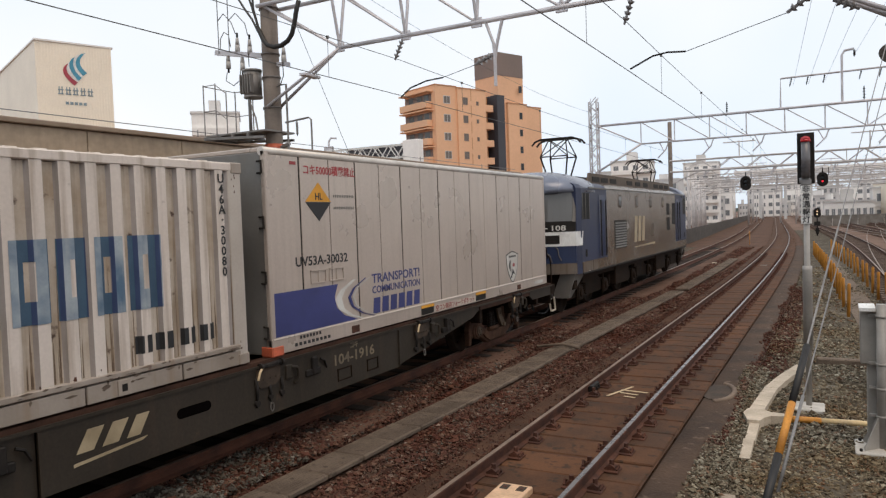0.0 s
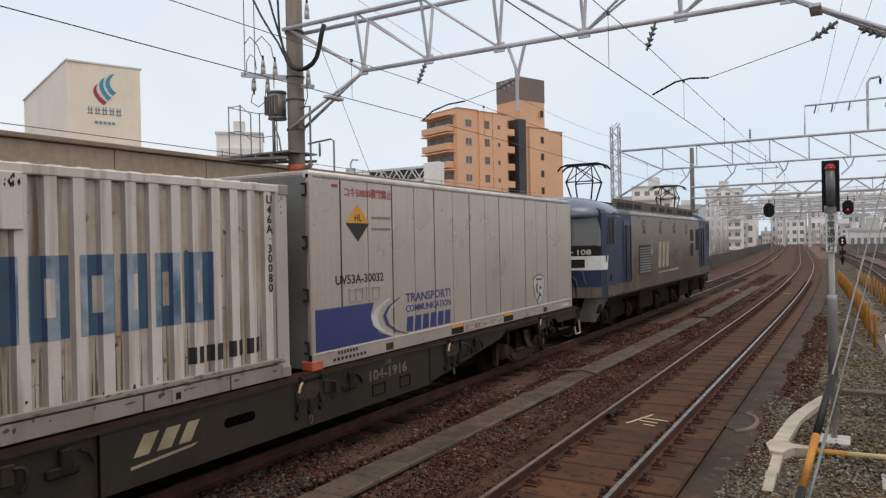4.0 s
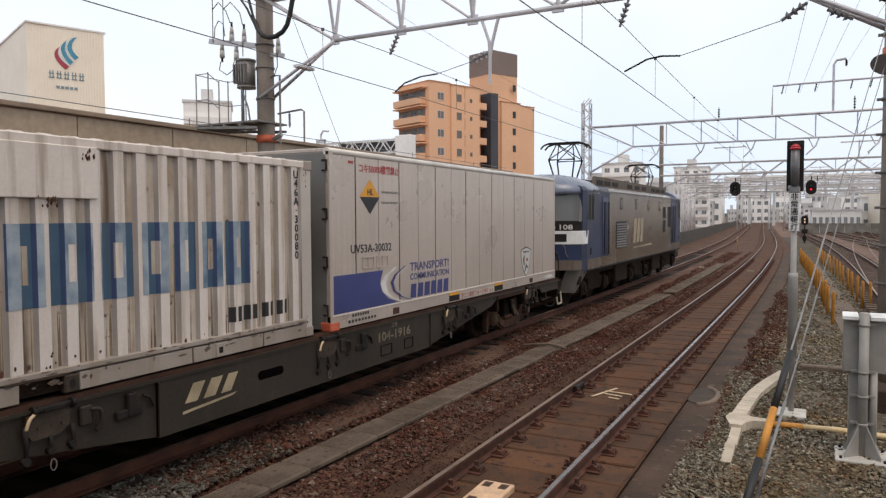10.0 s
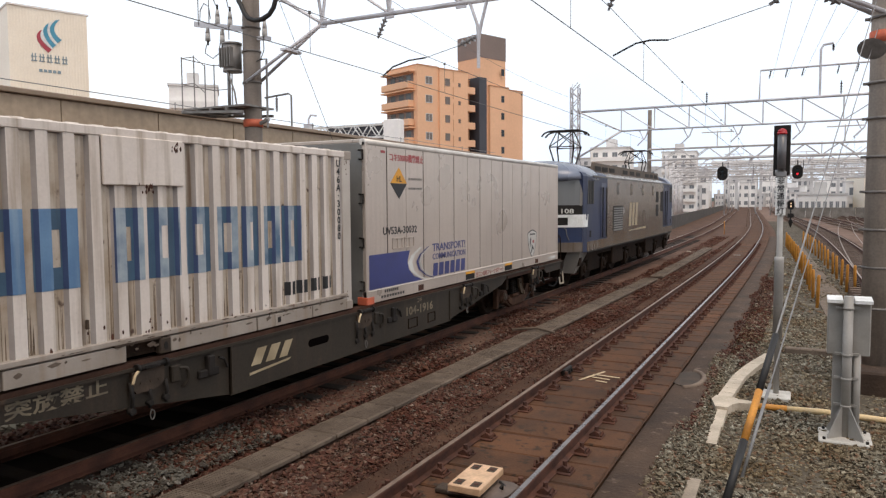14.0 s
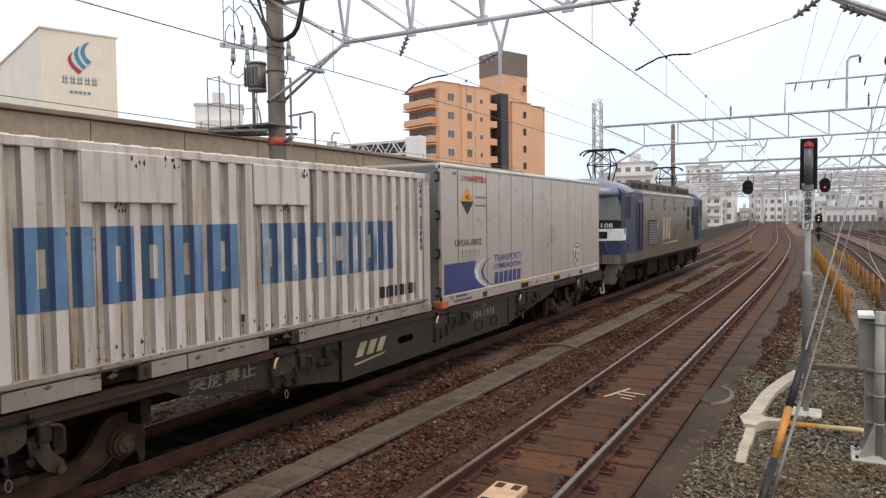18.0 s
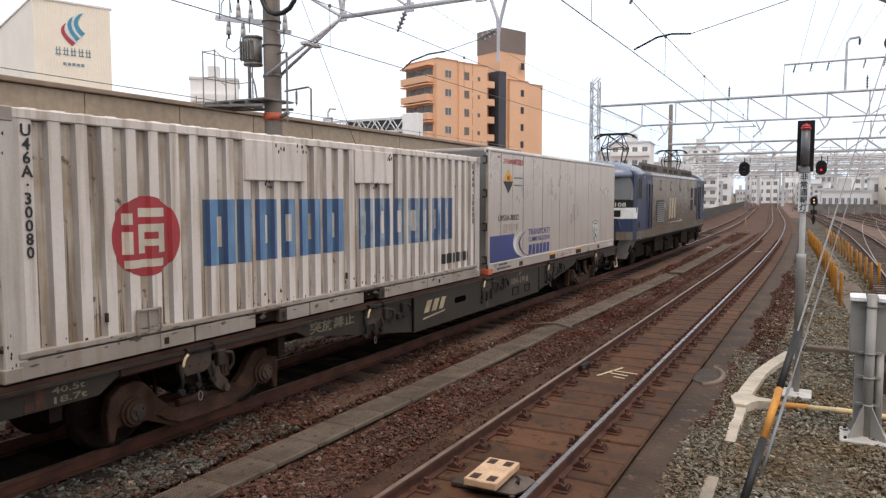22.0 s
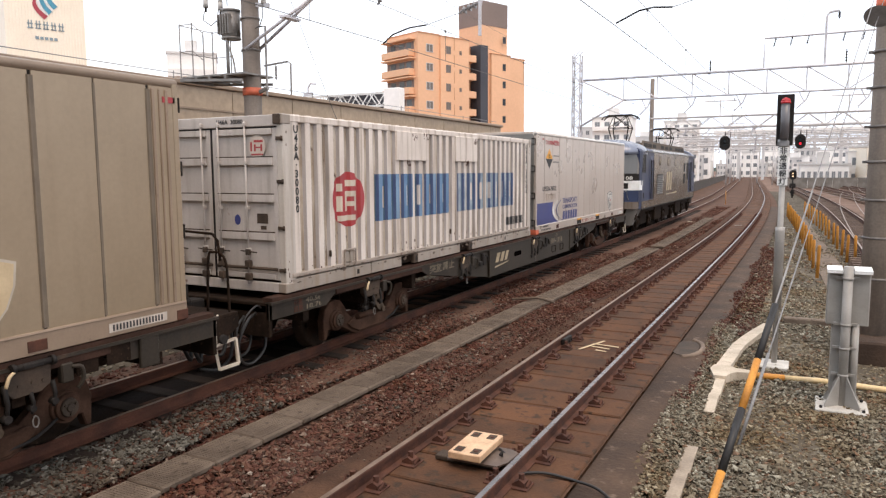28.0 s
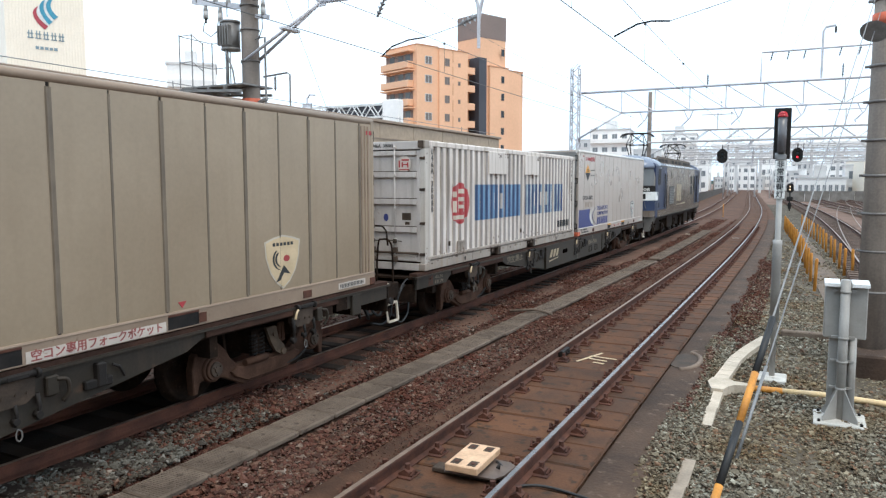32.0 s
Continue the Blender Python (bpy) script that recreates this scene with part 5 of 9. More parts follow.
    # Dark strips: one in the door gap, one along the header's lower edge.
    part("door_gasket", box(B(), -0.018, 0.018, -Y + 0.01, -Y + 0.05, 0.16, Z - 0.17), DARK, c, "black strip in the gap between the doors")
    part("header_gasket", box(B(), -X + 0.10, X - 0.10, -Y + 0.0, -Y + 0.05, Z - 0.172, Z - 0.156), DARK, c)
    part("rear_casting", box(B(), X - 0.13, X - 0.015, -Y - 0.03, -Y - 0.016, Z - 0.13, Z - 0.004, 0.004), DUSTY, c, "rusty brown corner casting")
    bm = B()
    box(bm, -X + 0.05, X - 0.05, -Y - 0.01, -Y + 0.06, Z - 0.155, Z - 0.01, 0.008)
    part("door_header", bm, C_DOOR, c)
    letters("U46A  30080", 0.085, on_rear(0.35, -Y - 0.0125, Z - 0.085), "serial_number", BLACK_PAINT, c)
    letters("U46A-30080", 0.12, on_rear(-1.02, -Y - 0.002, 1.45), "serial_character", BLACK_PAINT, c, vertical=True)
    bm = B()
    box(bm, -X + 0.05, X - 0.05, -Y - 0.01, -Y + 0.06, 0.0, 0.13, 0.008)
    part("door_sill", bm, C_DOOR, c)
    bm = B()
    prism(bm, [(0.80 + 0.14 * math.cos(a), 1.90 + 0.15 * math.sin(a)) for a in (2 * math.pi * k / 20 for k in range(20))], "y", -Y - 0.002, -Y + 0.004)
    rb = part("round_badge", bm, NOTICE, c, "small cream and red round badge")
    bm = B()
    for x0, x1, z0, z1 in ((0.69, 0.72, 1.84, 1.96), (0.75, 0.90, 1.955, 1.985), (0.75, 0.78, 1.84, 1.93), (0.86, 0.89, 1.84, 1.93), (0.78, 0.86, 1.88, 1.90), (0.70, 0.90, 1.79, 1.81)):
        box(bm, x0, x1, -Y - 0.004, -Y - 0.001, z0, z1)
    part("red_figure", bm, RED_PAINT, rb)
    bm = B()
    prism(bm, [(0.40 + 0.05 * math.cos(a), 0.94 + 0.07 * math.sin(a)) for a in (2 * math.pi * k / 16 for k in range(16))], "y", -Y + 0.026, -Y + 0.031)
    part("blue_emblem", bm, NAVY_PAINT, c)
    bm = B()
    box(bm, 0.74, 0.92, -Y + 0.024, -Y + 0.031, 0.90, 1.03)
    box(bm, 0.80, 0.89, -Y + 0.024, -Y + 0.031, 0.82, 0.87)
    part("data_plate", bm, DUSTY, c)
    return c


def smooth_container(name, label, paint, rail_paint, end_paint, seams, Z, pockets):
    """Thirty-one-foot aluminium wing container, 9.41 x 2.49 m: flat panels with seams, side rail, rounded roof edge."""
    c = thing(name, label, "container", "containers on the train")
    X, Y = 1.22, 4.705
    cuts = [-Y + 0.06, *seams, Y - 0.06]
    wide = lambda y: 0.016 if y in seams[::2] else 0.008
    for i, (a, b) in enumerate(zip(cuts, cuts[1:])):
        bm = B()
        box(bm, X - 0.03, X, a + wide(a), b - wide(b), 0.20, Z - 0.09, 0.004)
        part("side_panel", bm, paint, c)
    pieces("panel_joint", [(X - 0.04, X - 0.010, y - wide(y), y + wide(y), 0.2, Z - 0.09) for y in seams], SEAM, c)
    bm = B()
    box(bm, X - 0.08, X + 0.012, -Y, Y, 0.0, 0.195, 0.008)
    tube(bm, [(X + 0.002, -Y + 0.02, 0.19), (X + 0.002, Y - 0.02, 0.19)], 0.018, 6)
    part("bottom_rail", bm, rail_paint, c)
    bm = B()
    tube(bm, [(X - 0.045, -Y, Z - 0.05), (X - 0.045, Y, Z - 0.05)], 0.055, 10)
    part("top_rail", bm, ROOF_EDGE if paint is C_SILVER else rail_paint, c)
    for y in (-Y, Y - 0.08):
        bm = B()
        box(bm, X - 0.06, X + 0.008, y, y + 0.08, 0.0, Z - 0.04, 0.01)
        part("corner_post", bm, paint, c)
    bm = B()
    box(bm, -X, X - 0.06, -Y + 0.02, Y - 0.02, Z - 0.06, Z, 0.012)
    rf = part("roof", bm, paint, c)
    pieces("roof_rib", [(-X + 0.1, X - 0.08, -4.4 + i * 0.66, -4.37 + i * 0.66, Z, Z + 0.008) for i in range(14)], paint, rf)
    bm = B()
    box(bm, -X, -X + 0.03, -Y + 0.02, Y - 0.02, 0.0, Z - 0.05)
    part("far_side", bm, paint, c)
    bm = B()
    box(bm, -X + 0.04, X - 0.09, -Y + 0.06, Y - 0.06, 0.03, 0.16)
    part("floor", bm, GRIME, c)
    for sy in (-1, 1):
        bm = B()
        box(bm, -X + 0.03, X - 0.06, *sorted((sy * (Y - 0.05), sy * (Y - 0.005))), 0.0, Z - 0.06, 0.008)
        ew = part("end_wall", bm, end_paint, c)
        pieces("end_stiffener", [(x - 0.03, x + 0.03, *sorted((sy * (Y - 0.01), sy * (Y + 0.012))), 0.12, Z - 0.15) for x in (-0.75, -0.25, 0.25, 0.75)], end_paint, ew, "", 0.006)
        for z in (0.28, 0.95, 1.62, 2.29):
            if z < Z - 0.2:
                bm = tube(B(), [(X - 0.12, sy * (Y - 0.01), z - 0.07), (X - 0.02, sy * (Y + 0.03), z - 0.07), (X - 0.02, sy * (Y + 0.03), z + 0.07), (X - 0.12, sy * (Y - 0.01), z + 0.07)], 0.014, 6)
                part("hinge", bm, SEAM, c, "dark looped door hinge")
    pieces("tie_plate", [(X, X + 0.022, y - 0.09, y + 0.09, 0.03, 0.13) for y in (-3.0, 3.0)], RUST, c, "small reddish tie-down plate", 0.004)
    pieces("fork_pocket", [(X - 0.02, X + 0.014, a, b, 0.02, 0.155) for a, b in pockets], DARK, c)
    return c


def sagging_shield(c, X, y, z, w, h, ground, ink, ring):
    """A company shield drawn as plain shapes: pale shield, thin rim, dark slash and red dot."""
    def outline(k):
        pts = [(-1, 0.78), (-0.5, 0.92), (0, 1.0), (0.5, 0.92), (1, 0.78), (0.94, 0.2), (0.72, -0.35), (0.38, -0.75), (0, -1), (-0.38, -0.75), (-0.72, -0.35), (-0.94, 0.2)]
        return [(y + u * w / 2 * k, z + v * h / 2 * k) for u, v in pts]
    bm = B()
    prism(bm, outline(1.0), "x", X, X + 0.002)
    s = part("shield_mark", bm, ring, c, "pale shield-shaped mark")
    bm = B()
    prism(bm, outline(0.93), "x", X + 0.001, X + 0.004)
    part("shield_field", bm, ground, s)
    bm = B()
    prism(bm, [(y - 0.20 * w, z - 0.36 * h), (y + 0.02 * w, z - 0.06 * h), (y + 0.20 * w, z - 0.24 * h), (y + 0.02 * w, z - 0.20 * h), (y - 0.08 * w, z - 0.33 * h)], "x", X + 0.003, X + 0.006)
    for r in (0.20, 0.27):
        arc = [(y - 0.02 * w + r * w * math.cos(a), z + 0.06 * h + r * 0.8 * h * math.sin(a)) for a in (2.3 + 2.0 * k / 8 for k in range(9))]
        prism(bm, arc + [(u + 0.05 * w, v) for u, v in arc[::-1]], "x", X + 0.003, X + 0.006)
    for k in range(6):
        box(bm, X + 0.003, X + 0.006, y - 0.28 * w + k * 0.1 * w, y - 0.21 * w + k * 0.1 * w, z + 0.30 * h, z + 0.36 * h)
    part("shield_figure", bm, ink, s)
    bm = B()
    prism(bm, [(y + 0.1 * w + 0.09 * w * math.cos(a), z + 0.06 * h + 0.06 * h * math.sin(a)) for a in (2 * math.pi * k / 12 for k in range(12))], "x", X + 0.003, X + 0.006)
    part("shield_dot", bm, RED_PAINT, s)
    return s


# Vehicles and loads at their places along the train (metres from the zero of RUN)
RIDES = []  # thing, middle on the train, height, half distance of its bogies


def ride(ob, mid, z, half):
    RIDES.append((ob, mid, z, half))
    return ob


wagon = container_wagon()
wagon["label"] = "dark green-grey low container wagon with fish-belly sills and yellow markings"
ride(wagon, 8.75, 0.0, 7.1)
end_platform(wagon, 9.8, 1)
# slot, letters and plain emblem on the deep sill plate
XS = 1.226
bm = B()
prism(bm, [(-1.18 + 0.06 * math.cos(a) + (0.17 if math.cos(a) > 0 else -0.17), 0.73 + 0.055 * math.sin(a)) for a in (2 * math.pi * (k + 0.5) / 16 for k in range(16))], "x", XS - 0.002, XS + 0.003)
part("slot", bm, mat("black_void", (0.004, 0.003, 0.003), None, 0.9, spec=0.0, bump=0), wagon)
bm = B()
for k, (y0, y1, z0, z1) in enumerate(((-2.47, -2.27, 0.66, 0.86), (-2.21, -2.01, 0.66, 0.86), (-1.95, -1.77, 0.66, 0.86))):
    prism(bm, [(y0 - 0.06, z0), (y1 - 0.09, z0), (y1 + 0.03, z1), (y0 + 0.06, z1)], "x", XS, XS + 0.003)
prism(bm, [(-2.56, 0.55), (-1.83, 0.60), (-1.77, 0.63), (-2.56, 0.58)], "x", XS, XS + 0.003)
part("operator_emblem", bm, FADED, wagon, "cream slanted block emblem with an underline")
STENCIL = mat("worn_tan_stencil", (0.22, 0.172, 0.112), (0.115, 0.09, 0.062), 0.6, scale=6, bump=0)
letters("104-1916", 0.20, on_side(XS + 0.002, 1.70, 0.78), "wagon_number", STENCIL, wagon, width=0.95)
letters("コキ", 0.10, on_side(XS + 0.002, 1.7, 0.93), "wagon_class", STENCIL, wagon)
letters("突放禁止", 0.17, on_side(1.203, -5.0, 0.87), "warning_line", STENCIL, wagon, width=1.0)
for y0, y1 in ((1.3, 1.62), (2.0, 2.28)):
    bm = B()
    for a, b, z0, z1 in ((y0, y1, 0.49, 0.505), (y0, y1, 0.645, 0.66), (y0, y0 + 0.015, 0.49, 0.66), (y1 - 0.015, y1, 0.49, 0.66)):
        box(bm, XS, XS + 0.012, a, b, z0, z1)
    part("card_frame", bm, GRIME, wagon)
for z, a, b in ((0.915, "荷重", "40.5t"), (0.825, "自重", "18.7t")):
    letters(a, 0.09, on_side(1.203, -9.22, z), "weight_caption", RUST, wagon, width=0.18)
    letters(b, 0.085, on_side(1.203, -8.90, z), "weight_figure", STENCIL, wagon, width=0.32)
for k, pts in enumerate(([(1.0, -9.82, 0.86), (1.03, -10.0, 0.80), (1.02, -10.16, 0.55), (1.0, -10.10, 0.30), (0.97, -9.88, 0.22), (0.94, -9.62, 0.34), (0.9, -9.52, 0.60)], [(0.8, -9.82, 0.80), (0.84, -9.98, 0.70), (0.86, -10.06, 0.48), (0.84, -9.95, 0.32), (0.8, -9.75, 0.36), (0.78, -9.66, 0.6)], [(1.08, -9.80, 0.92), (1.12, -9.95, 0.98), (1.1, -10.12, 0.86), (1.06, -10.18, 0.66)])):
    bm = B()
    tube(bm, bent(pts), (0.019, 0.017, 0.012)[k], 8)
    part("air_hose", bm, RUBBER, wagon, "black looping air hose")

wagon2 = container_wagon()
ride(wagon2, -11.75, 0.0, 7.1)
end_platform(wagon2, 9.8, 1)
pieces("stencil_plate", [(1.205, 1.215, 8.02, 8.25, 0.76, 0.95), (1.205, 1.215, 8.34, 8.62, 0.78, 0.98)], GRIME, wagon2, "dark stencil plate", 0.004)
pieces("equipment_box", [(1.19, 1.24, 8.72, 8.95, 0.66, 0.97)], WAGON, wagon2, "", 0.01)

ribbed = ride(ribbed_container(), 3.84, 1.07, 7.1)

seams = [-4.07 + 0.607 * k for k in range(14)]
silver = ride(smooth_container("smooth_container", "silver-grey flat-sided freight container with violet-blue corner band", C_SILVER, C_SILVER, C_SILVER_END, seams, 2.53, ((-1.16, -0.74), (0.88, 1.32))), 13.5, 1.07, 7.1)
X = 1.222
bm = B()
prism(bm, [(-4.64, 0.21), (-2.92, 0.21), (-3.22, 0.30), (-3.40, 0.43), (-3.44, 0.58), (-3.36, 0.75), (-4.64, 0.75)], "x", X - 0.001, X + 0.003)
part("blue_band", bm, NAVY_PAINT, silver, "violet-blue painted corner field")
for k, (m, w) in enumerate(((WHITE_PAINT, 0.16), (NAVY_PAINT, 0.07), (WHITE_PAINT, 0.05))):
    o = (0.0, 0.30, 0.40)[k]
    bm = B()
    pts = [(-3.02, 0.78), (-3.32, 0.66), (-3.44, 0.54), (-3.36, 0.40), (-3.12, 0.28), (-2.82, 0.205)]
    prism(bm, [(y + o, z) for y, z in pts] + [(y + o + w * (1 - abs(z - 0.52) * 1.6), z) for y, z in pts[::-1]], "x", X + 0.003 + 0.001 * k, X + 0.006 + 0.001 * k)
    part("curved_stripe", bm, m, silver)
letters("TRANSPORT!", 0.19, on_side(X, -1.84, 0.74), "slogan", NAVY_PAINT, silver, width=1.38)
letters("COMMUNICATION", 0.15, on_side(X, -1.84, 0.575), "slogan", NAVY_PAINT, silver, width=1.38)
for k in range(6):
    y = -2.53 + k * 0.232
    bm = B()
    prism(bm, [(y, 0.23), (y + 0.18, 0.23), (y + 0.20, 0.46), (y + 0.03, 0.46)], "x", X, X + 0.003)
    part("company_name_bar", bm, NAVY_PAINT, silver, "violet-blue slanted bar")
letters("UV53A-30032", 0.17, on_side(X, -3.66, 1.10), "serial_number", BLACK_PAINT, silver, width=1.1)
letters("コキ50000積載禁止", 0.14, on_side(X, -3.43, 2.28), "warning_line", RED_PAINT, silver, width=1.12)
bm = B()
prism(bm, [(-3.97, 1.87), (-3.70, 1.62), (-3.44, 1.87)], "x", X, X + 0.004)
dg_low = part("diamond_lower_half", bm, BLACK_PAINT, silver)
bm = B()
prism(bm, [(-3.97, 1.874), (-3.44, 1.874), (-3.70, 2.13)], "x", X, X + 0.004)
dia = part("diamond_upper_half", bm, AMBER_PAINT, silver, "amber upper half of a warning diamond")
letters("HL", 0.13, on_side(X + 0.005, -3.70, 1.94), "diamond_letters", BLACK_PAINT, dia)
bars_on(silver, C_SILVER_END, "small_print", X, -3.38, -2.90, 1.935, 1.97, 12, 0.5)
bars_on(silver, C_SILVER_END, "small_print", X, -3.38, -2.90, 1.775, 1.81, 12, 0.5)
bars_on(silver, BLACK_PAINT, "small_print", X + 0.012, -4.2, -3.75, 0.13, 0.17, 7, 0.6)
bars_on(silver, BLACK_PAINT, "small_print", X + 0.012, -4.3, -3.55, 0.05, 0.09, 9, 0.6)
bm = B()
for y in (-3.93, -3.54):
    for z in (0.82, 0.98):
        box(bm, X, X + 0.014, y, y + 0.32, z - 0.014, z)
    for k in range(3):
        box(bm, X, X + 0.014, y + k * 0.153, y + k * 0.153 + 0.014, 0.82, 0.98)
part("card_frame", bm, C_SILVER, silver)
sagging_shield(silver, X, 2.70, 0.535, 0.64, 0.68, WHITE_PAINT, BLACK_PAINT, BLACK_PAINT)
bm = B()
box(bm, X + 0.013, X + 0.016, -0.72, 0.86, 0.02, 0.12)
plate = part("fork_pocket_notice", bm, NOTICE, silver, "white notice strip between fork pockets")
letters("空コン専用フォークポケット", 0.11, on_side(X + 0.017, 0.07, 0.07), "notice_line", NOTICE_RED, plate, width=1.48)
pieces("fork_pocket_lip", [(X + 0.013, X + 0.02, a, b, 0.13, 0.175) for a, b in ((-1.16, -0.74), (0.88, 1.32))], AMBER_PAINT, silver, "amber painted fork pocket lip")
bm = B()
box(bm, 1.05, 1.24, -4.715, -4.50, -0.02, 0.11, 0.015)
part("corner_casting", bm, ORANGE_BAND, silver, "orange corner casting")
bm = B()
box(bm, X, X + 0.003, -4.25, -4.13, 2.34, 2.38)
part("red_tab", bm, RED_PAINT, silver)
bars_on(silver, WHITE_PAINT, "maker_plate", X + 0.012, 3.9, 4.45, 0.05, 0.12, 1, 1.0)

seams2 = [4.32 - 0.613 * k for k in range(14, -1, -1)]
tan = ride(smooth_container("smooth_container", "tan flat-sided freight container with a cream shield mark", C_TAN, C_TAN_RAIL, C_TAN, seams2, 2.55, ((-1.38, -0.95), (0.63, 1.06))), -7.10, 1.06, 7.1)
BEAD = mat("dusty_dark_channel", (0.18, 0.137, 0.096), (0.125, 0.094, 0.066), 0.6, scale=3, bump=0.05)
tan["label"] = "dusty tan flat-sided freight container with a cream shield mark"
for k, y in enumerate(seams2):
    bm = B()
    w = 0.030 if k % 2 == 0 else 0.014
    box(bm, X - 0.02, X + 0.002, y - w, y + w, 0.22, 2.42)
    tube(bm, [(X - 0.002, y - w * 0.55, 0.22), (X - 0.002, y - w * 0.55, 2.42)], w * 0.5, 6)
    part("upright_seam_bead", bm, BEAD, tan, "dark dusty channel seam")
pieces("corner_moulding", [(X - 0.01, X + 0.012, a, b, 0.21, 2.43) for a, b in ((4.36, 4.40), (4.45, 4.475), (4.53, 4.57))], C_TAN_RAIL, tan, "", 0.006)
sagging_shield(tan, X, 2.52, 0.565, 0.70, 0.70, CREAM_PAINT, BLACK_PAINT, CREAMY)
bm = B()
box(bm, X + 0.013, X + 0.016, 3.72, 4.42, 0.04, 0.13)
plate = part("notice_strip", bm, NOTICE, tan, "white strip with small dark characters")
bars_on(plate, BLACK_PAINT, "notice_print", X + 0.017, 3.76, 4.38, 0.055, 0.115, 16, 0.45)
bm = B()
box(bm, X + 0.013, X + 0.016, -0.92, 0.60, 0.015, 0.12)
plate = part("fork_pocket_notice", bm, NOTICE, tan, "white notice strip with red words")
letters("空コン専用フォークポケット", 0.11, on_side(X + 0.017, -0.16, 0.068), "notice_line", NOTICE_RED, plate, width=1.42)
pieces("fork_pocket_lip", [(X + 0.013, X + 0.02, a, b, 0.155, 0.178) for a, b in ((-1.38, -0.95), (0.63, 1.06))] + [(X + 0.013, X + 0.022, 1.06, 1.17, 0.03, 0.14)], RUST, tan, "rusty fork pocket lip", 0.004)
bm = B()
prism(bm, [(0.78, 0.30), (0.90, 0.30), (0.84, 0.23)], "x", X, X + 0.004)
part("red_arrow", bm, RED_PAINT, tan)
bm = B()
box(bm, X, X + 0.006, 4.50, 4.66, 2.30, 2.36)
part("red_tab", bm, RED_PAINT, tan)
pieces("corner_casting", [(1.08, 1.238, a, a + 0.165, 0.0, 0.12) for a in (-4.715, 4.55)], RUST, tan, "", 0.012)


# -- electric locomotive --
def loft(bm, rings, close=True):
    vs = [[bm.verts.new(p) for p in r] for r in rings]
    n = len(rings[0])
    for a, b in zip(vs, vs[1:]):
        for k in range(n if close else n - 1):
            bm.faces.new((a[k], a[(k + 1) % n], b[(k + 1) % n], b[k]))
    if close:
        bm.faces.new(vs[0][::-1])
        bm.faces.new(vs[-1])
    bmesh.ops.recalc_face_normals(bm, faces=bm.faces[:])
    return bm


def pantograph(loco, y):
    """Single raised diamond pantograph: base frame, crossed arms, collector head with down-turned horns."""
    bm = B()
    for x in (-0.55, 0.55):
        beam(bm, (x, y - 0.9, 3.78), (x, y + 0.9, 3.78), 0.04)
    for dy in (-0.85, 0.85):
        beam(bm, (-0.6, y + dy, 3.78), (0.6, y + dy, 3.78), 0.04)
        for x in (-0.55, 0.55):
            disc(bm, (x, y + dy, 3.60), "z", 0.05, 0.17, 8)
    part_base = part("pantograph_base", bm, DARK, loco)
    for x in (-0.31, 0.31):
        for s in (-1, 1):
            PB, PK, PT = (x * 0.9, y + s * 0.22, 3.79), (x * 1.35, y + s * 0.42, 4.42), (x * 0.85, y + s * 0.10, 4.92)
            for a, b, r in ((PB, PK, 0.027), (PK, PT, 0.02), ((-x * 1.35, y + s * 0.42, 4.42), (x * 1.35, y + s * 0.42, 4.40), 0.014), ((-x * 1.35, y + s * 0.42, 4.42), PT, 0.016)):
                bm = B()
                tube(bm, [a, b], r, 6)
                part("pantograph_arm", bm, DARK, loco)
    bm = B()
    for dy in (-0.2, 0.2):
        tube(bm, [(-0.76, y + dy, 4.78), (-0.66, y + dy, 4.89), (-0.48, y + dy, 4.95), (0.48, y + dy, 4.95), (0.66, y + dy, 4.89), (0.76, y + dy, 4.78)], 0.03, 6)
    for x in (-0.5, 0.5):
        beam(bm, (x, y - 0.22, 4.93), (x, y + 0.22, 4.93), 0.04)
    part("collector_head", bm, DARK, loco)


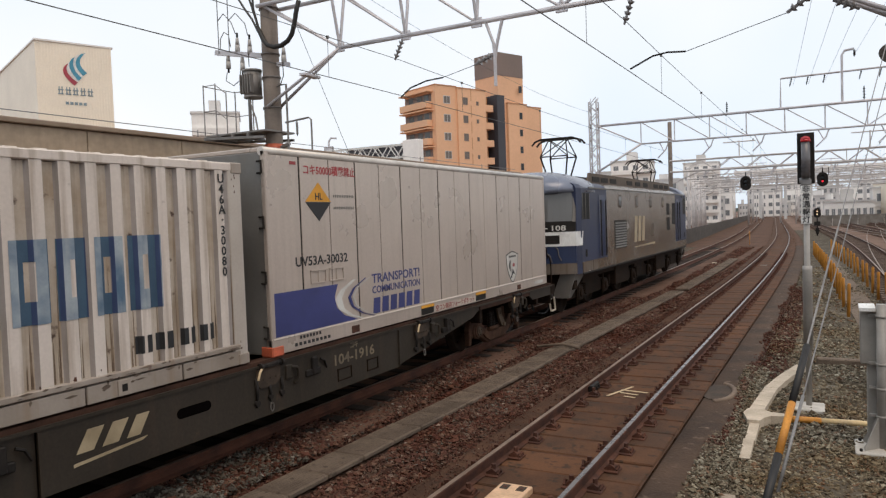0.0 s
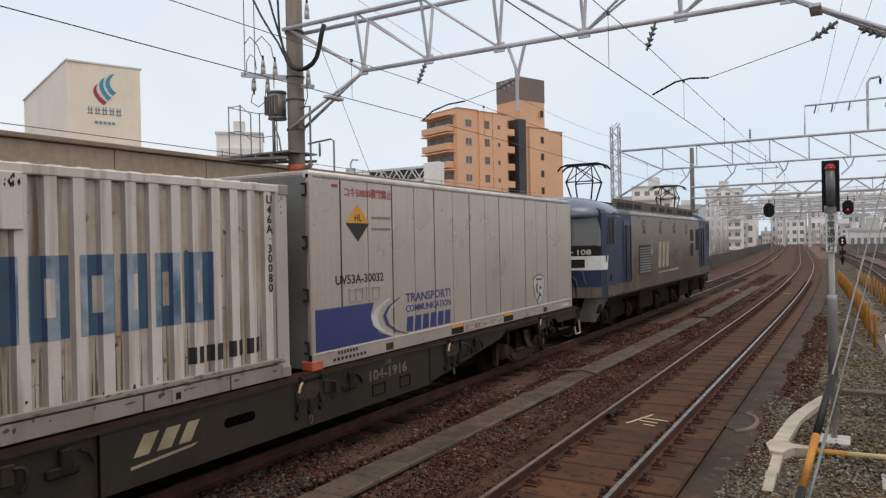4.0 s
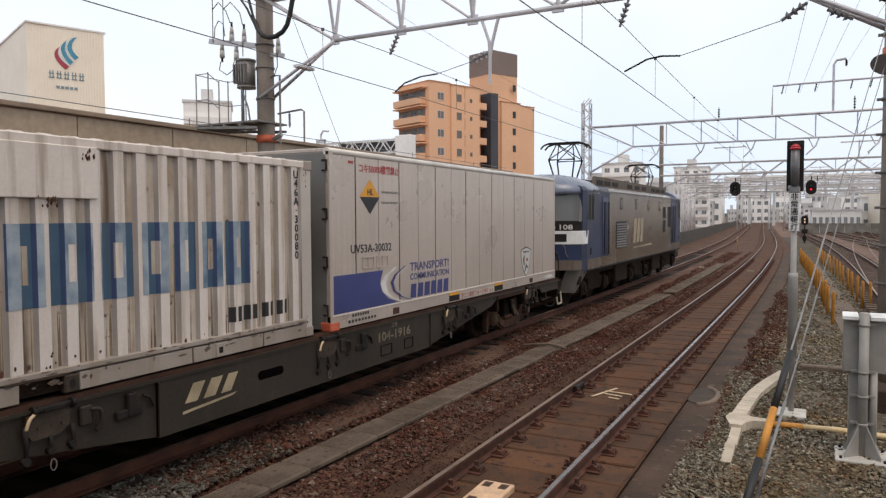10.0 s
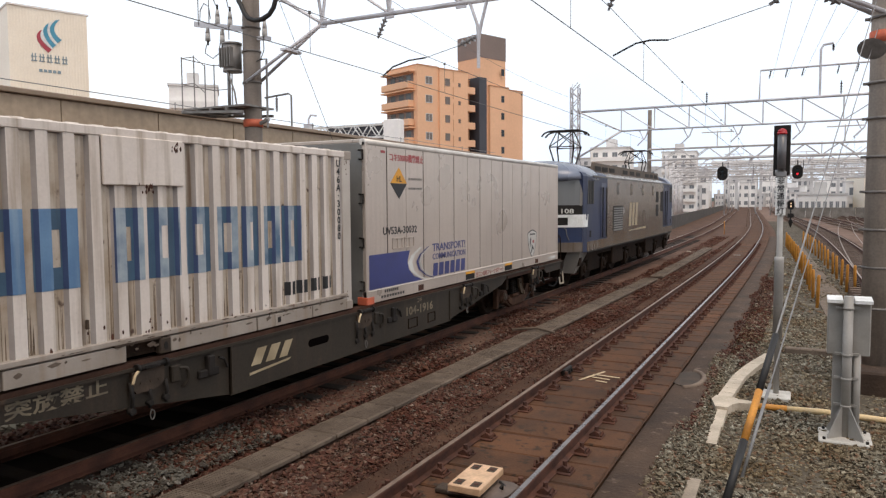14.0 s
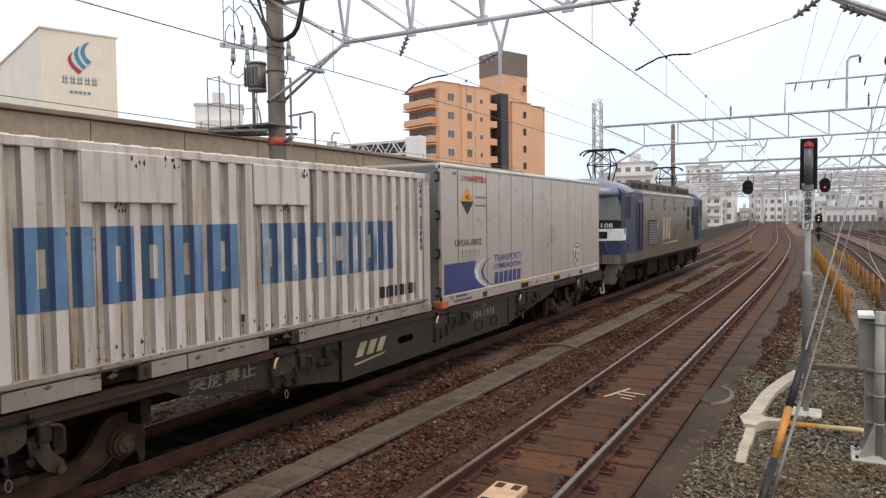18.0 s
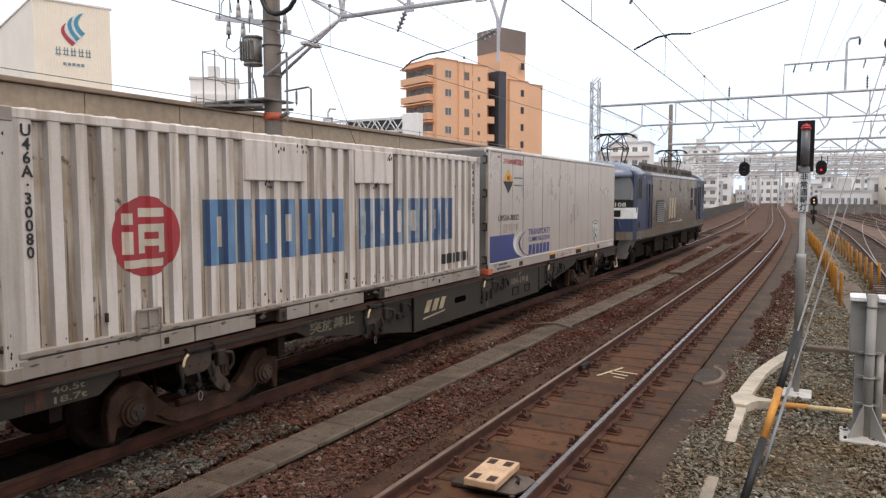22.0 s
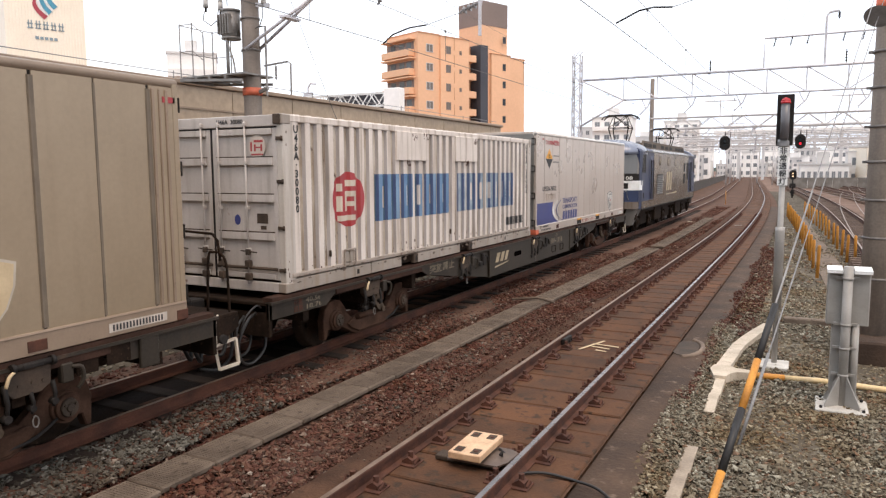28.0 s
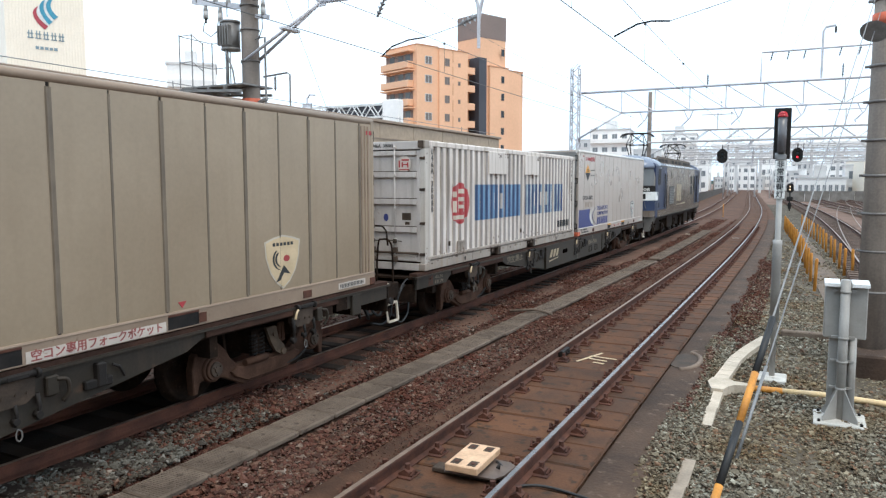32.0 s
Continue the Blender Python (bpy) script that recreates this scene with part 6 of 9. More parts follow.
def locomotive():
    lo = thing("electric_locomotive", "blue and grey electric freight locomotive with two raised pantographs", "locomotive")
    W, Y0, Y1 = 1.42, -8.55, 8.55
    # long body between the cabs
    bm = B()
    sec = [(-W, 1.12), (W, 1.12), (W, 3.36), (W - 0.06, 3.46), (W - 0.24, 3.54), (-W + 0.24, 3.54), (-W + 0.06, 3.46), (-W, 3.36)]
    loft(bm, [[(x, y, z) for x, z in sec] for y in (-5.15, 5.15)])
    part("body_side", bm, L_GREY, lo, "grey-blue body side, stained brown by brake dust")

    def nose_y(x, z):
        """Plan of the bowed cab front, leaning back above the window sill."""
        return 7.86 + 0.46 * (1 - (abs(x) / 1.38) ** 2.2) - (0.16 * (z - 2.50) if z > 2.50 else 0.0)

    def face(s, z0, z1, off, xa, xb, deep=0.07, n=18):
        """A curved piece of the cab front between two heights."""
        xs = [xa + (xb - xa) * k / n for k in range(n + 1)]
        rings = []
        for x in xs:
            rings.append([(x, s * (nose_y(x, z0) + off), z0), (x, s * (nose_y(x, z1) + off), z1), (x, s * (nose_y(x, z1) + off - deep), z1), (x, s * (nose_y(x, z0) + off - deep), z0)])
        return loft(B(), rings)

    for s in (-1, 1):
        bm = B()
        loft(bm, [[(x * k, s * y, z) for x, z in sec] for y, k in ((5.15, 1.0), (7.55, 1.0), (7.84, 0.968))])
        part("cab", bm, L_BLUE, lo, "blue cab shell")
        part("cab_nose", face(s, 1.42, 1.87, 0.03, -1.37, 1.37, 0.3), L_NAVY, lo, "navy-blue lower cab front")
        part("nose_valance", face(s, 1.14, 1.42, 0.045, -1.37, 1.37, 0.3), L_GREY, lo, "dusty grey strip under the nose")
        wb = part("lamp_band", face(s, 1.865, 2.235, 0.05, -1.385, 1.385, 0.1), WHITE, lo, "white band with headlamp recesses")
        part("number_band", face(s, 2.235, 2.51, 0.02, -1.36, 1.36, 0.3), DARK, lo, "dark band carrying the number")
        ws = part("windscreen", face(s, 2.51, 3.32, 0.015, -1.30, 1.30, 0.2), L_GLASS, lo, "grey hazy wraparound windscreen")
        for x in (-1.33, 0.0, 1.33):
            part("window_pillar", face(s, 2.49, 3.32, 0.025, x - 0.03, x + 0.03, 0.1, 1), L_GREY2 if x else DARK, ws)
        for x in (-0.6, 0.6):
            bm = B()
            tube(bm, [(x, s * (nose_y(x, 2.5) + 0.05), 2.50), (x - 0.34, s * (nose_y(x - 0.34, 2.62) + 0.05), 2.62)], 0.012, 6)
            part("wiper", bm, DARK, ws)
        for x in (-0.75, 0.75):
            part("headlamp", face(s, 1.93, 2.15, 0.06, x - 0.26, x + 0.26, 0.05, 4), DARK, wb)
        arc = [math.pi * k / 14 for k in range(15)]
        bm = B()
        loft(bm, [[((W + 0.01) * k * math.cos(a), s * y, 3.27 + h * math.sin(a) ** 0.8) for a in arc] + [(-W * k * 0.8, s * y, 3.22), (W * k * 0.8, s * y, 3.22)] for y, k, h in ((6.3, 1.0, 0.56), (7.1, 1.0, 0.60), (7.5, 0.985, 0.58), (7.85, 0.93, 0.50), (8.10, 0.76, 0.36), (8.24, 0.5, 0.2))])
        for f in bm.faces:
            f.smooth = len(f.verts) == 4
        part("roof_brow", bm, L_BROW, lo, "pale blue domed roof brow")
        bm = B()
        box(bm, -1.28, 1.28, *sorted((s * 7.6, s * 7.88)), 0.72, 1.14, 0.02)
        part("buffer_beam", bm, GRIME, lo)
        for sx in (-1, 1):
            bm = B()
            loft(bm, [[(sx * xa, s * 7.98, z), (sx * xb, s * 7.94, z), (sx * xb, s * yb, z), (sx * xa, s * yb, z)] for z, xa, xb, yb in ((0.50, 0.70, 1.14, 7.74), (1.22, 0.98, 1.36, 6.98))])
            part("snow_guard", bm, L_GREY2, lo, "pale grey skirt at the cab corner")
            bm = B()
            tube(bm, [(sx * x, s * (nose_y(x, 1.6) + o), z) for x, z, o in ((0.92, 1.84, 0.05), (0.98, 1.80, 0.10), (1.00, 1.62, 0.10), (1.04, 1.50, 0.05))], 0.014, 6)
            tube(bm, [(sx * x, s * (nose_y(x, 1.6) + o), z) for x, z, o in ((0.55, 1.72, 0.05), (0.70, 1.72, 0.11), (0.80, 1.62, 0.11), (0.82, 1.46, 0.05))], 0.014, 6)
            part("hand_rail", bm, L_GREY2, lo)
        bm = B()
        box(bm, -0.13, 0.13, *sorted((s * 7.9, s * 8.85)), 0.74, 0.98, 0.02)
        box(bm, -0.17, 0.17, *sorted((s * 8.82, s * 8.98)), 0.70, 1.02, 0.05)
        part("coupler", bm, DARK, lo)
        # cab door and side window
        for sx in (-1, 1):
            bm = B()
            box(bm, *sorted((sx * (W - 0.01), sx * (W + 0.008))), *sorted((s * 5.35, s * 5.95)), 1.46, 3.20)
            part("door_panel", bm, L_NAVY, lo, "dark blue cab door recess")
            part("cab_skirt", box(B(), *sorted((sx * (W - 0.01), sx * (W + 0.006))), *sorted((s * 5.16, s * 7.55)), 1.14, 1.42), L_GREY, lo, "dusty grey lower edge of the cab side")
            part("step_plate", box(B(), *sorted((sx * (W - 0.01), sx * (W + 0.010))), *sorted((s * 7.12, s * 7.26)), 1.54, 1.74, 0.004), DARK, lo)
            for y in (5.42, 5.90):
                bm = B()
                tube(bm, [(sx * (W + 0.05), s * y, 1.48), (sx * (W + 0.05), s * y, 3.06)], 0.022, 6)
                part("door_rail", bm, DARK, lo)
            bm = B()
            loft(bm, [[(sx * (W + e), s * 6.85, 2.54), (sx * (W + e), s * 7.54, 2.54), (sx * (W + e), s * 7.46, 3.24), (sx * (W + e), s * 6.85, 3.24)] for e in (-0.01, 0.006)])
            sw = part("cab_side_window", bm, CAB_GLASS, lo, "dark cab side window")
            pieces("window_bar", [(*sorted((sx * (W + 0.002), sx * (W + 0.012))), *sorted((s * y, s * (y + 0.035))), 2.55, 3.23) for y in (6.84, 7.18, 7.44)], L_GREY2, sw)
            bm = B()
            loft(bm, [[(sx * (W + e), s * 7.44, 2.235), (sx * (W - 0.045 + e), s * 7.87, 2.235), (sx * (W - 0.045 + e), s * 7.87, 1.865), (sx * (W + e), s * 7.54, 1.865)] for e in (-0.01, 0.008)])
            part("white_corner", bm, WHITE, lo, "white band wrapping round the cab corner")
    letters("108", 0.19, Matrix.Translation((0.98, -8.155, 2.33)) @ REAR @ Matrix.Rotation(radians(14), 4, "Y"), "loco_number", WHITE_PAINT, lo, width=0.36)
    bm = B()
    box(bm, 0.62, 0.73, -8.29, -8.25, 2.32, 2.35)
    part("number_dash", bm, WHITE_PAINT, lo)
    # side details on the seen side and the far side
    for sx in (-1, 1):
        for y in (-3.68, -1.55, 0.56, 2.67):
            bm = B()
            prism(bm, [(y + 0.19 * math.copysign(abs(math.cos(a)) ** 0.6, math.cos(a)), 3.04 + 0.20 * math.copysign(abs(math.sin(a)) ** 0.6, math.sin(a))) for a in (2 * math.pi * k / 20 for k in range(20))], "x", *sorted((sx * (W - 0.004), sx * (W + 0.006))))
            w0 = part("port_window", bm, L_ROOF, lo)
            bm = B()
            prism(bm, [(y + 0.14 * math.copysign(abs(math.cos(a)) ** 0.6, math.cos(a)), 3.04 + 0.15 * math.copysign(abs(math.sin(a)) ** 0.6, math.sin(a))) for a in (2 * math.pi * k / 20 for k in range(20))], "x", *sorted((sx * (W + 0.004), sx * (W + 0.010))))
            part("pane", bm, GLASS, w0)
        bm = B()
        box(bm, *sorted((sx * (W - 0.004), sx * (W + 0.004))), -4.36, -2.93, 1.60, 2.46)
        grille = part("louvre_panel", bm, DARK, lo)
        for k in range(10):
            bm = B()
            prism(bm, [(sx * (W + 0.004), 1.625 + k * 0.081), (sx * (W + 0.03), 1.625 + k * 0.081), (sx * (W + 0.012), 1.665 + k * 0.081), (sx * (W + 0.004), 1.665 + k * 0.081)], "y", -4.30, -2.99)
            part("louvre", bm, L_GREY2, grille)
        for y0, y1, z0, z1 in ((3.35, 3.95, 2.55, 3.0), (3.35, 3.95, 1.95, 2.45), (4.45, 5.1, 2.15, 3.02)):
            bm = B()
            box(bm, *sorted((sx * (W - 0.004), sx * (W + 0.005))), y0, y1, z0, z1)
            part("vent_window", bm, DARK, lo)
        bm = B()
        for y in (-1.95, -1.4, -0.85):
            prism(bm, [(y, 1.70), (y + 0.36, 1.70), (y + 0.52, 2.56), (y + 0.16, 2.56)], "x", *sorted((sx * W, sx * (W + 0.004))))
        part("operator_emblem", bm, FADED, lo, "worn cream slanted block emblem")
        bm = B()
        prism(bm, [(0.5, 1.85), (0.95, 1.85), (1.0, 2.25), (0.6, 2.25)], "x", *sorted((sx * W, sx * (W + 0.004))))
        part("faded_name_mark", bm, L_ROOF, lo, "small faded brown mark")
        bm = B()
        prism(bm, [(-1.9, 1.52), (1.2, 1.52), (1.2, 1.60), (-1.9, 1.55)], "x", *sorted((sx * W, sx * (W + 0.004))))
        part("cream_flash", bm, FADED, lo)
        # Dark strip in place of the shadow along the body's bottom edge.
        bm = B()
        box(bm, *sorted((sx * (W - 0.02), sx * (W + 0.012))), -7.5, 7.5, 1.09, 1.14)
        part("side_moulding", bm, DARK, lo)
        part("gutter", box(B(), *sorted((sx * (W - 0.02), sx * (W + 0.02))), -6.9, 6.9, 3.36, 3.40), L_GREY2, lo, "pale gutter strip along the roof edge")
    # roof gear
    part("roof_plate", box(B(), -1.15, 1.15, -6.25, 6.25, 3.542, 3.565), L_ROOF, lo, "brown dusty roof plate")
    for x in (-1.0, 1.0):
        bm = B()
        prism(bm, [(-5.7, 3.56), (6.3, 3.56), (5.9, 3.87), (-5.5, 3.87)], "x", x - 0.02, x + 0.02)
        part("roof_side_board", bm, L_ROOF, lo, "brown slatted roof side board")
        pieces("roof_vent", [(x - 0.03, x + 0.03, y, y + 0.75, 3.62, 3.77) for y in (-5.2, -4.3, -3.3, -1.2, 0.0, 1.2, 3.0, 4.0, 5.0)], DARK, lo)
    bm = B()
    box(bm, -0.7, 0.7, -2.8, 2.8, 3.62, 3.88, 0.03)
    box(bm, -0.3, 0.3, 3.2, 4.0, 3.62, 3.95, 0.03)
    part("roof_hatch", bm, L_ROOF, lo)
    pantograph(lo, -5.15)
    pantograph(lo, 5.9)
    # three bogies
    for yc in (-5.85, 0.0, 5.85):
        bg = part("bolster", box(B(), -1.0, 1.0, yc - 0.3, yc + 0.3, 0.5, 0.95, 0.03), GRIME, lo)
        for sx in (-1, 1):
            bm = B()
            a, b = sorted((sx * 0.98, sx * 1.10))
            prism(bm, [(yc - 1.75, 0.48), (yc - 1.75, 0.72), (yc - 0.9, 0.78), (yc - 0.6, 0.92), (yc + 0.6, 0.92), (yc + 0.9, 0.78), (yc + 1.75, 0.72), (yc + 1.75, 0.48), (yc + 0.7, 0.42), (yc - 0.7, 0.42)], "x", a, b)
            part("side_frame", bm, GRIME, bg)
        for dy in (-1.2, 1.2):
            wheelset(bg, yc + dy, 0.56)
            for sx in (-1, 1):
                bm = B()
                box(bm, sx * 1.14 - 0.06, sx * 1.14 + 0.06, yc + dy - 0.2, yc + dy + 0.2, 0.36, 0.74, 0.03)
                disc(bm, (sx * 1.18, yc + dy, 0.56), (sx, 0, 0), 0.13, 0.06, 14, 0.1)
                part("axle_box", bm, GRIME, bg)
                bm = helix(B(), sx * 1.14, yc + dy + 0.35, 0.5, 0.80, 0.075, 0.02, 5)
                part("coil_spring", bm, GRIME, bg)
                bm = B()
                tube(bm, [(sx * 1.2, yc + dy - 0.3, 0.95), (sx * 1.2, yc + dy - 0.42, 0.3)], 0.03, 8)
                part("damper", bm, GRIME, bg)
    pieces("underfloor_tank", [(-1.25, 1.25, yc - 0.8, yc + 0.8, 0.45, 1.1) for yc in (-2.9, 2.9)], GRIME, lo, "", 0.03)
    part("underframe", box(B(), -1.2, 1.2, -7.6, 7.6, 0.92, 1.115), GRIME, lo)
    return lo


loco = ride(locomotive(), 27.95, 0.0, 5.85)


# ---- overhead line: portals, poles and wires ----
def insulator(bm, p, q, n=4, r=0.06):
    """A rod insulator with sheds between two points."""
    p, q = Vector(p), Vector(q)
    tube(bm, [p, q], r * 0.35, 6)
    for k in range(n):
        c = p.lerp(q, (k + 1) / (n + 1))
        d = (q - p).normalized() * 0.025
        tube(bm, [c - d, c + d], r, 10, r * 0.55)
    return bm


PORTAL_Y = 13.2
portal = thing("catenary_portal", "grey steel truss portal on two dark concrete poles over the tracks", "catenary portal")
for x, top in ((-11.77, 11.5), (1.05, 9.0)):
    bm = B()
    tube(bm, [(x, PORTAL_Y, -0.6 if x < 0 else -0.02), (x, PORTAL_Y, 4), (x, PORTAL_Y, top)], 0.225, 20, 0.19)
    pole = part("pole", bm, POLE if x < 0 else POLE_LIT, portal, "dark grey concrete pole" if x < 0 else "brown-grey concrete pole, coloured paler for its stronger light")
    for z in ([5.48, 7.85, 4.9, 6.2, 6.75] if x < 0 else [0.9, 1.55, 2.15, 2.75, 3.3, 3.9, 4.45, 5.45, 6.0]):
        bm = B()
        tube(bm, [(x, PORTAL_Y, z - 0.02), (x, PORTAL_Y, z + 0.02)], 0.235 if x > 0 else 0.225, 20)
        box(bm, x - 0.29, x - 0.19, PORTAL_Y - 0.03, PORTAL_Y + 0.03, z - 0.02, z + 0.02, 0.005)
        part("pole_band", bm, BAND_STEEL, pole)
    bm = B()
    z = 4.52 if x < 0 else 5.15
    tube(bm, [(x, PORTAL_Y, z - 0.09), (x, PORTAL_Y, z + 0.09)], 0.228, 20)
    part("orange_band", bm, ORANGE_BAND, pole, "orange-red warning band")
bm = B()
box(bm, 0.62, 1.62, 12.45, 13.95, -0.42, 0.0, 0.03)
part("footing", bm, MORTAR, portal, "stained concrete footing block")
JX = [-9.71, -7.97, -6.28, -4.48, -2.69, -0.96]
ZL, ZU, HALF = 6.62, 7.86, 0.34
for dy in (-HALF, HALF):
    bm = B()
    tube(bm, [(-11.9, PORTAL_Y + dy * 0.75, ZU), (1.2, PORTAL_Y + dy * 0.75, ZU)], 0.052, 8)
    part("upper_chord", bm, TRUSS, portal)
bm = B()
tube(bm, [(JX[0], PORTAL_Y, ZL), (JX[-1], PORTAL_Y, ZL)], 0.05, 8)
part("lower_chord", bm, TRUSS, portal)
for i, x in enumerate(JX):
    for dy in (-HALF, HALF):
        bm = B()
        tube(bm, [(x, PORTAL_Y, ZL), (x - 0.02, PORTAL_Y + dy * 0.75, ZU)], 0.035, 6)
        part("strut", bm, TRUSS, portal)
        if i < 5:
            bm = B()
            a, b = ((x, PORTAL_Y + dy * 0.75, ZU), (JX[i + 1], PORTAL_Y, ZL)) if i < 3 else ((x, PORTAL_Y, ZL), (JX[i + 1], PORTAL_Y + dy * 0.75, ZU))
            tube(bm, [a, b], 0.026, 6)
            part("diagonal", bm, TRUSS, portal)
    bm = B()
    box(bm, x - 0.12, x + 0.12, PORTAL_Y - 0.02, PORTAL_Y + 0.02, ZL - 0.1, ZL + 0.1, 0.01)
    part("gusset_plate", bm, TRUSS, portal)
for x, px in ((JX[0], -11.77), (JX[-1], 1.05)):
    for dy in (-0.2, 0.2):
        bm = B()
        tube(bm, [(x, PORTAL_Y, ZL), (px, PORTAL_Y + dy, 5.48)], 0.038, 8)
        part("knee_brace", bm, TRUSS, portal)
        bm = B()
        tube(bm, [(x, PORTAL_Y, ZL), (px, PORTAL_Y + dy, ZU)], 0.035, 6)
        part("diagonal", bm, TRUSS, portal)
for px, zp in ((-0.55, 6.35), (-10.6, 6.1)):
    bm = B()
    box(bm, px - 0.09, px + 0.09, PORTAL_Y - 0.28, PORTAL_Y + 0.28, zp - 0.03, zp + 0.03, 0.006)
    part("clamp", bm, TRUSS, portal)
# hangers, insulators and steady arms
for x, z1, dx in ((-8.04, 6.14, -0.22), (-3.14, 6.10, -0.16)):
    bm = B()
    insulator(bm, (x, PORTAL_Y, ZL - 0.05), (x + dx, PORTAL_Y, z1), 4, 0.07)
    part("insulator", bm, PORCELAIN, portal)
bm = B()
tube(bm, [(-6.09, PORTAL_Y, ZL), (-5.92, PORTAL_Y, 6.15), (-5.90, PORTAL_Y, 5.85), (-5.90, PORTAL_Y, 5.3)], 0.035, 6)
tube(bm, [(-5.71, PORTAL_Y, ZL), (-5.84, PORTAL_Y, 6.15), (-5.90, PORTAL_Y, 5.85)], 0.035, 6)
part("drop_bracket", bm, TRUSS, portal)
for pts in ([(-5.92, 5.93), (-6.35, 5.78), (-7.1, 5.62), (-7.5, 5.60), (-7.9, 5.50), (-8.14, 5.33)], [(-0.24, 6.10), (-0.62, 5.86), (-2.23, 5.46), (-2.55, 5.49), (-2.8, 5.46), (-3.21, 5.28)]):
    bm = B()
    insulator(bm, (pts[0][0], PORTAL_Y, pts[0][1]), (pts[1][0], PORTAL_Y, pts[1][1]), 3, 0.08)
    part("insulator", bm, PORCELAIN, portal)
    bm = B()
    tube(bm, [(x, PORTAL_Y, z) for x, z in pts[1:3]], 0.006, 6)
    tube(bm, [(x, PORTAL_Y, z) for x, z in pts[2:]], 0.016, 6)
    part("steady_arm", bm, DARK, portal)
bm = B()
insulator(bm, (0.05, PORTAL_Y, 5.95), (0.42, PORTAL_Y, 5.75), 3, 0.08)
part("insulator", bm, PORCELAIN, portal)

# Gear on the left pole: cross-arm, transformer, cables, service cage
PY = PORTAL_Y
bm = B()
beam(bm, (-13.55, PY, 7.05), (-11.95, PY, 6.75), 0.09, 0.12)
beam(bm, (-11.6, PY, 6.5), (-11.2, PY, 6.45), 0.07, 0.09)
part("cross_arm", bm, TRUSS, portal, "galvanised cross-arm carrying insulators")
for x, z, s in ((-12.82, 6.95, 1), (-12.42, 6.85, 1), (-13.15, 7.0, -1), (-12.68, 6.9, -1), (-11.36, 6.5, 1), (-11.36, 8.1, 1)):
    bm = B()
    z0 = z if s > 0 else z - 0.40
    tube(bm, [(x, PY, z0), (x, PY, z0 + 0.18)], 0.062, 12, 0.058)
    tube(bm, [(x, PY, z0 + 0.18), (x, PY, z0 + 0.36)], 0.055, 12, 0.036)
    bushing = part("bushing", bm, WHITE_PORCELAIN, portal, "white porcelain bushing")
    zc = z0 + 0.36 if s > 0 else z0 - 0.10
    part("terminal", tube(B(), [(x, PY, zc), (x, PY, zc + 0.12)], 0.026, 8), DARK, bushing)
for pts in ([(-13.35, 7.1), (-13.33, 7.35), (-13.2, 7.5), (-13.05, 7.4), (-13.0, 7.1)], [(-13.4, 7.0), (-13.4, 10.4)], [(-13.05, 7.0), (-13.05, 10.4)], [(-13.4, 7.8), (-13.2, 7.95), (-12.95, 7.7), (-12.82, 7.4)], [(-13.05, 7.75), (-12.8, 7.9), (-12.5, 7.6), (-12.42, 7.3)], [(-13.15, 6.5), (-13.2, 6.3), (-12.95, 6.15), (-12.75, 6.25), (-12.7, 6.5)], [(-12.68, 6.35), (-12.75, 6.15), (-12.7, 5.9)], [(-12.42, 6.85), (-12.42, 6.55)], [(-11.36, 6.5), (-11.35, 6.2), (-11.45, 6.0), (-11.6, 5.95)]):
    bm = B()
    tube(bm, [(x, PY - 0.05, z) for x, z in pts], 0.012, 5)
    part("lead_wire", bm, WIRE, portal)
for pts in ([(-13.3, 9.6), (-12.56, 8.3), (-12.24, 7.84), (-12.03, 7.57), (-11.89, 7.32)], [(-12.6, 9.6), (-12.15, 8.23), (-12.02, 7.87), (-11.9, 7.52), (-11.82, 7.27)], [(-12.05, 9.6), (-11.99, 8.2), (-11.97, 7.8), (-11.87, 7.45), (-11.79, 7.24)]):
    bm = B()
    tube(bm, [(x, PY - 0.3, z) for x, z in pts], 0.026, 6)
    part("drop_cable", bm, RUBBER, portal)
bm = B()
tube(bm, [(x, PY - 0.3, z) for x, z in ((-11.86, 7.32), (-11.79, 7.22), (-11.70, 7.03), (-11.57, 6.89), (-11.38, 6.82), (-11.17, 6.82), (-10.96, 6.90), (-10.83, 7.04), (-10.74, 7.28), (-10.68, 7.53), (-10.59, 7.76))], 0.055, 10)
part("cable_loop", bm, RUBBER, portal, "thick black cable looping round the pole")
bm = B()
disc(bm, (-12.26, PY - 0.12, 5.78), "z", 0.215, 0.62, 20)
disc(bm, (-12.26, PY - 0.12, 6.38), "z", 0.23, 0.05, 20)
disc(bm, (-12.26, PY - 0.12, 5.75), "z", 0.225, 0.05, 20)
for k in range(5):
    box(bm, -12.44 + k * 0.08, -12.42 + k * 0.08, PY - 0.38, PY - 0.25, 5.85, 6.3)
part("transformer_tank", bm, CAGE, portal, "grey cylindrical pole transformer")
bm = B()
box(bm, -13.5, -11.55, PY - 0.5, PY + 0.5, 4.88, 4.92)
part("service_platform", bm, CAGE, portal, "steel mesh service platform round the pole")
for x in (-13.5, -13.0, -12.6, -12.1):
    part("platform_joist", beam(B(), (x, PY - 0.55, 4.84), (x, PY + 0.55, 4.84), 0.06, 0.08), CAGE, portal)
for dy in (-0.52, 0.52):
    part("platform_beam", beam(B(), (-13.5, PY + dy, 4.84), (-11.6, PY + dy, 4.74), 0.05, 0.06), CAGE, portal)
bm = B()
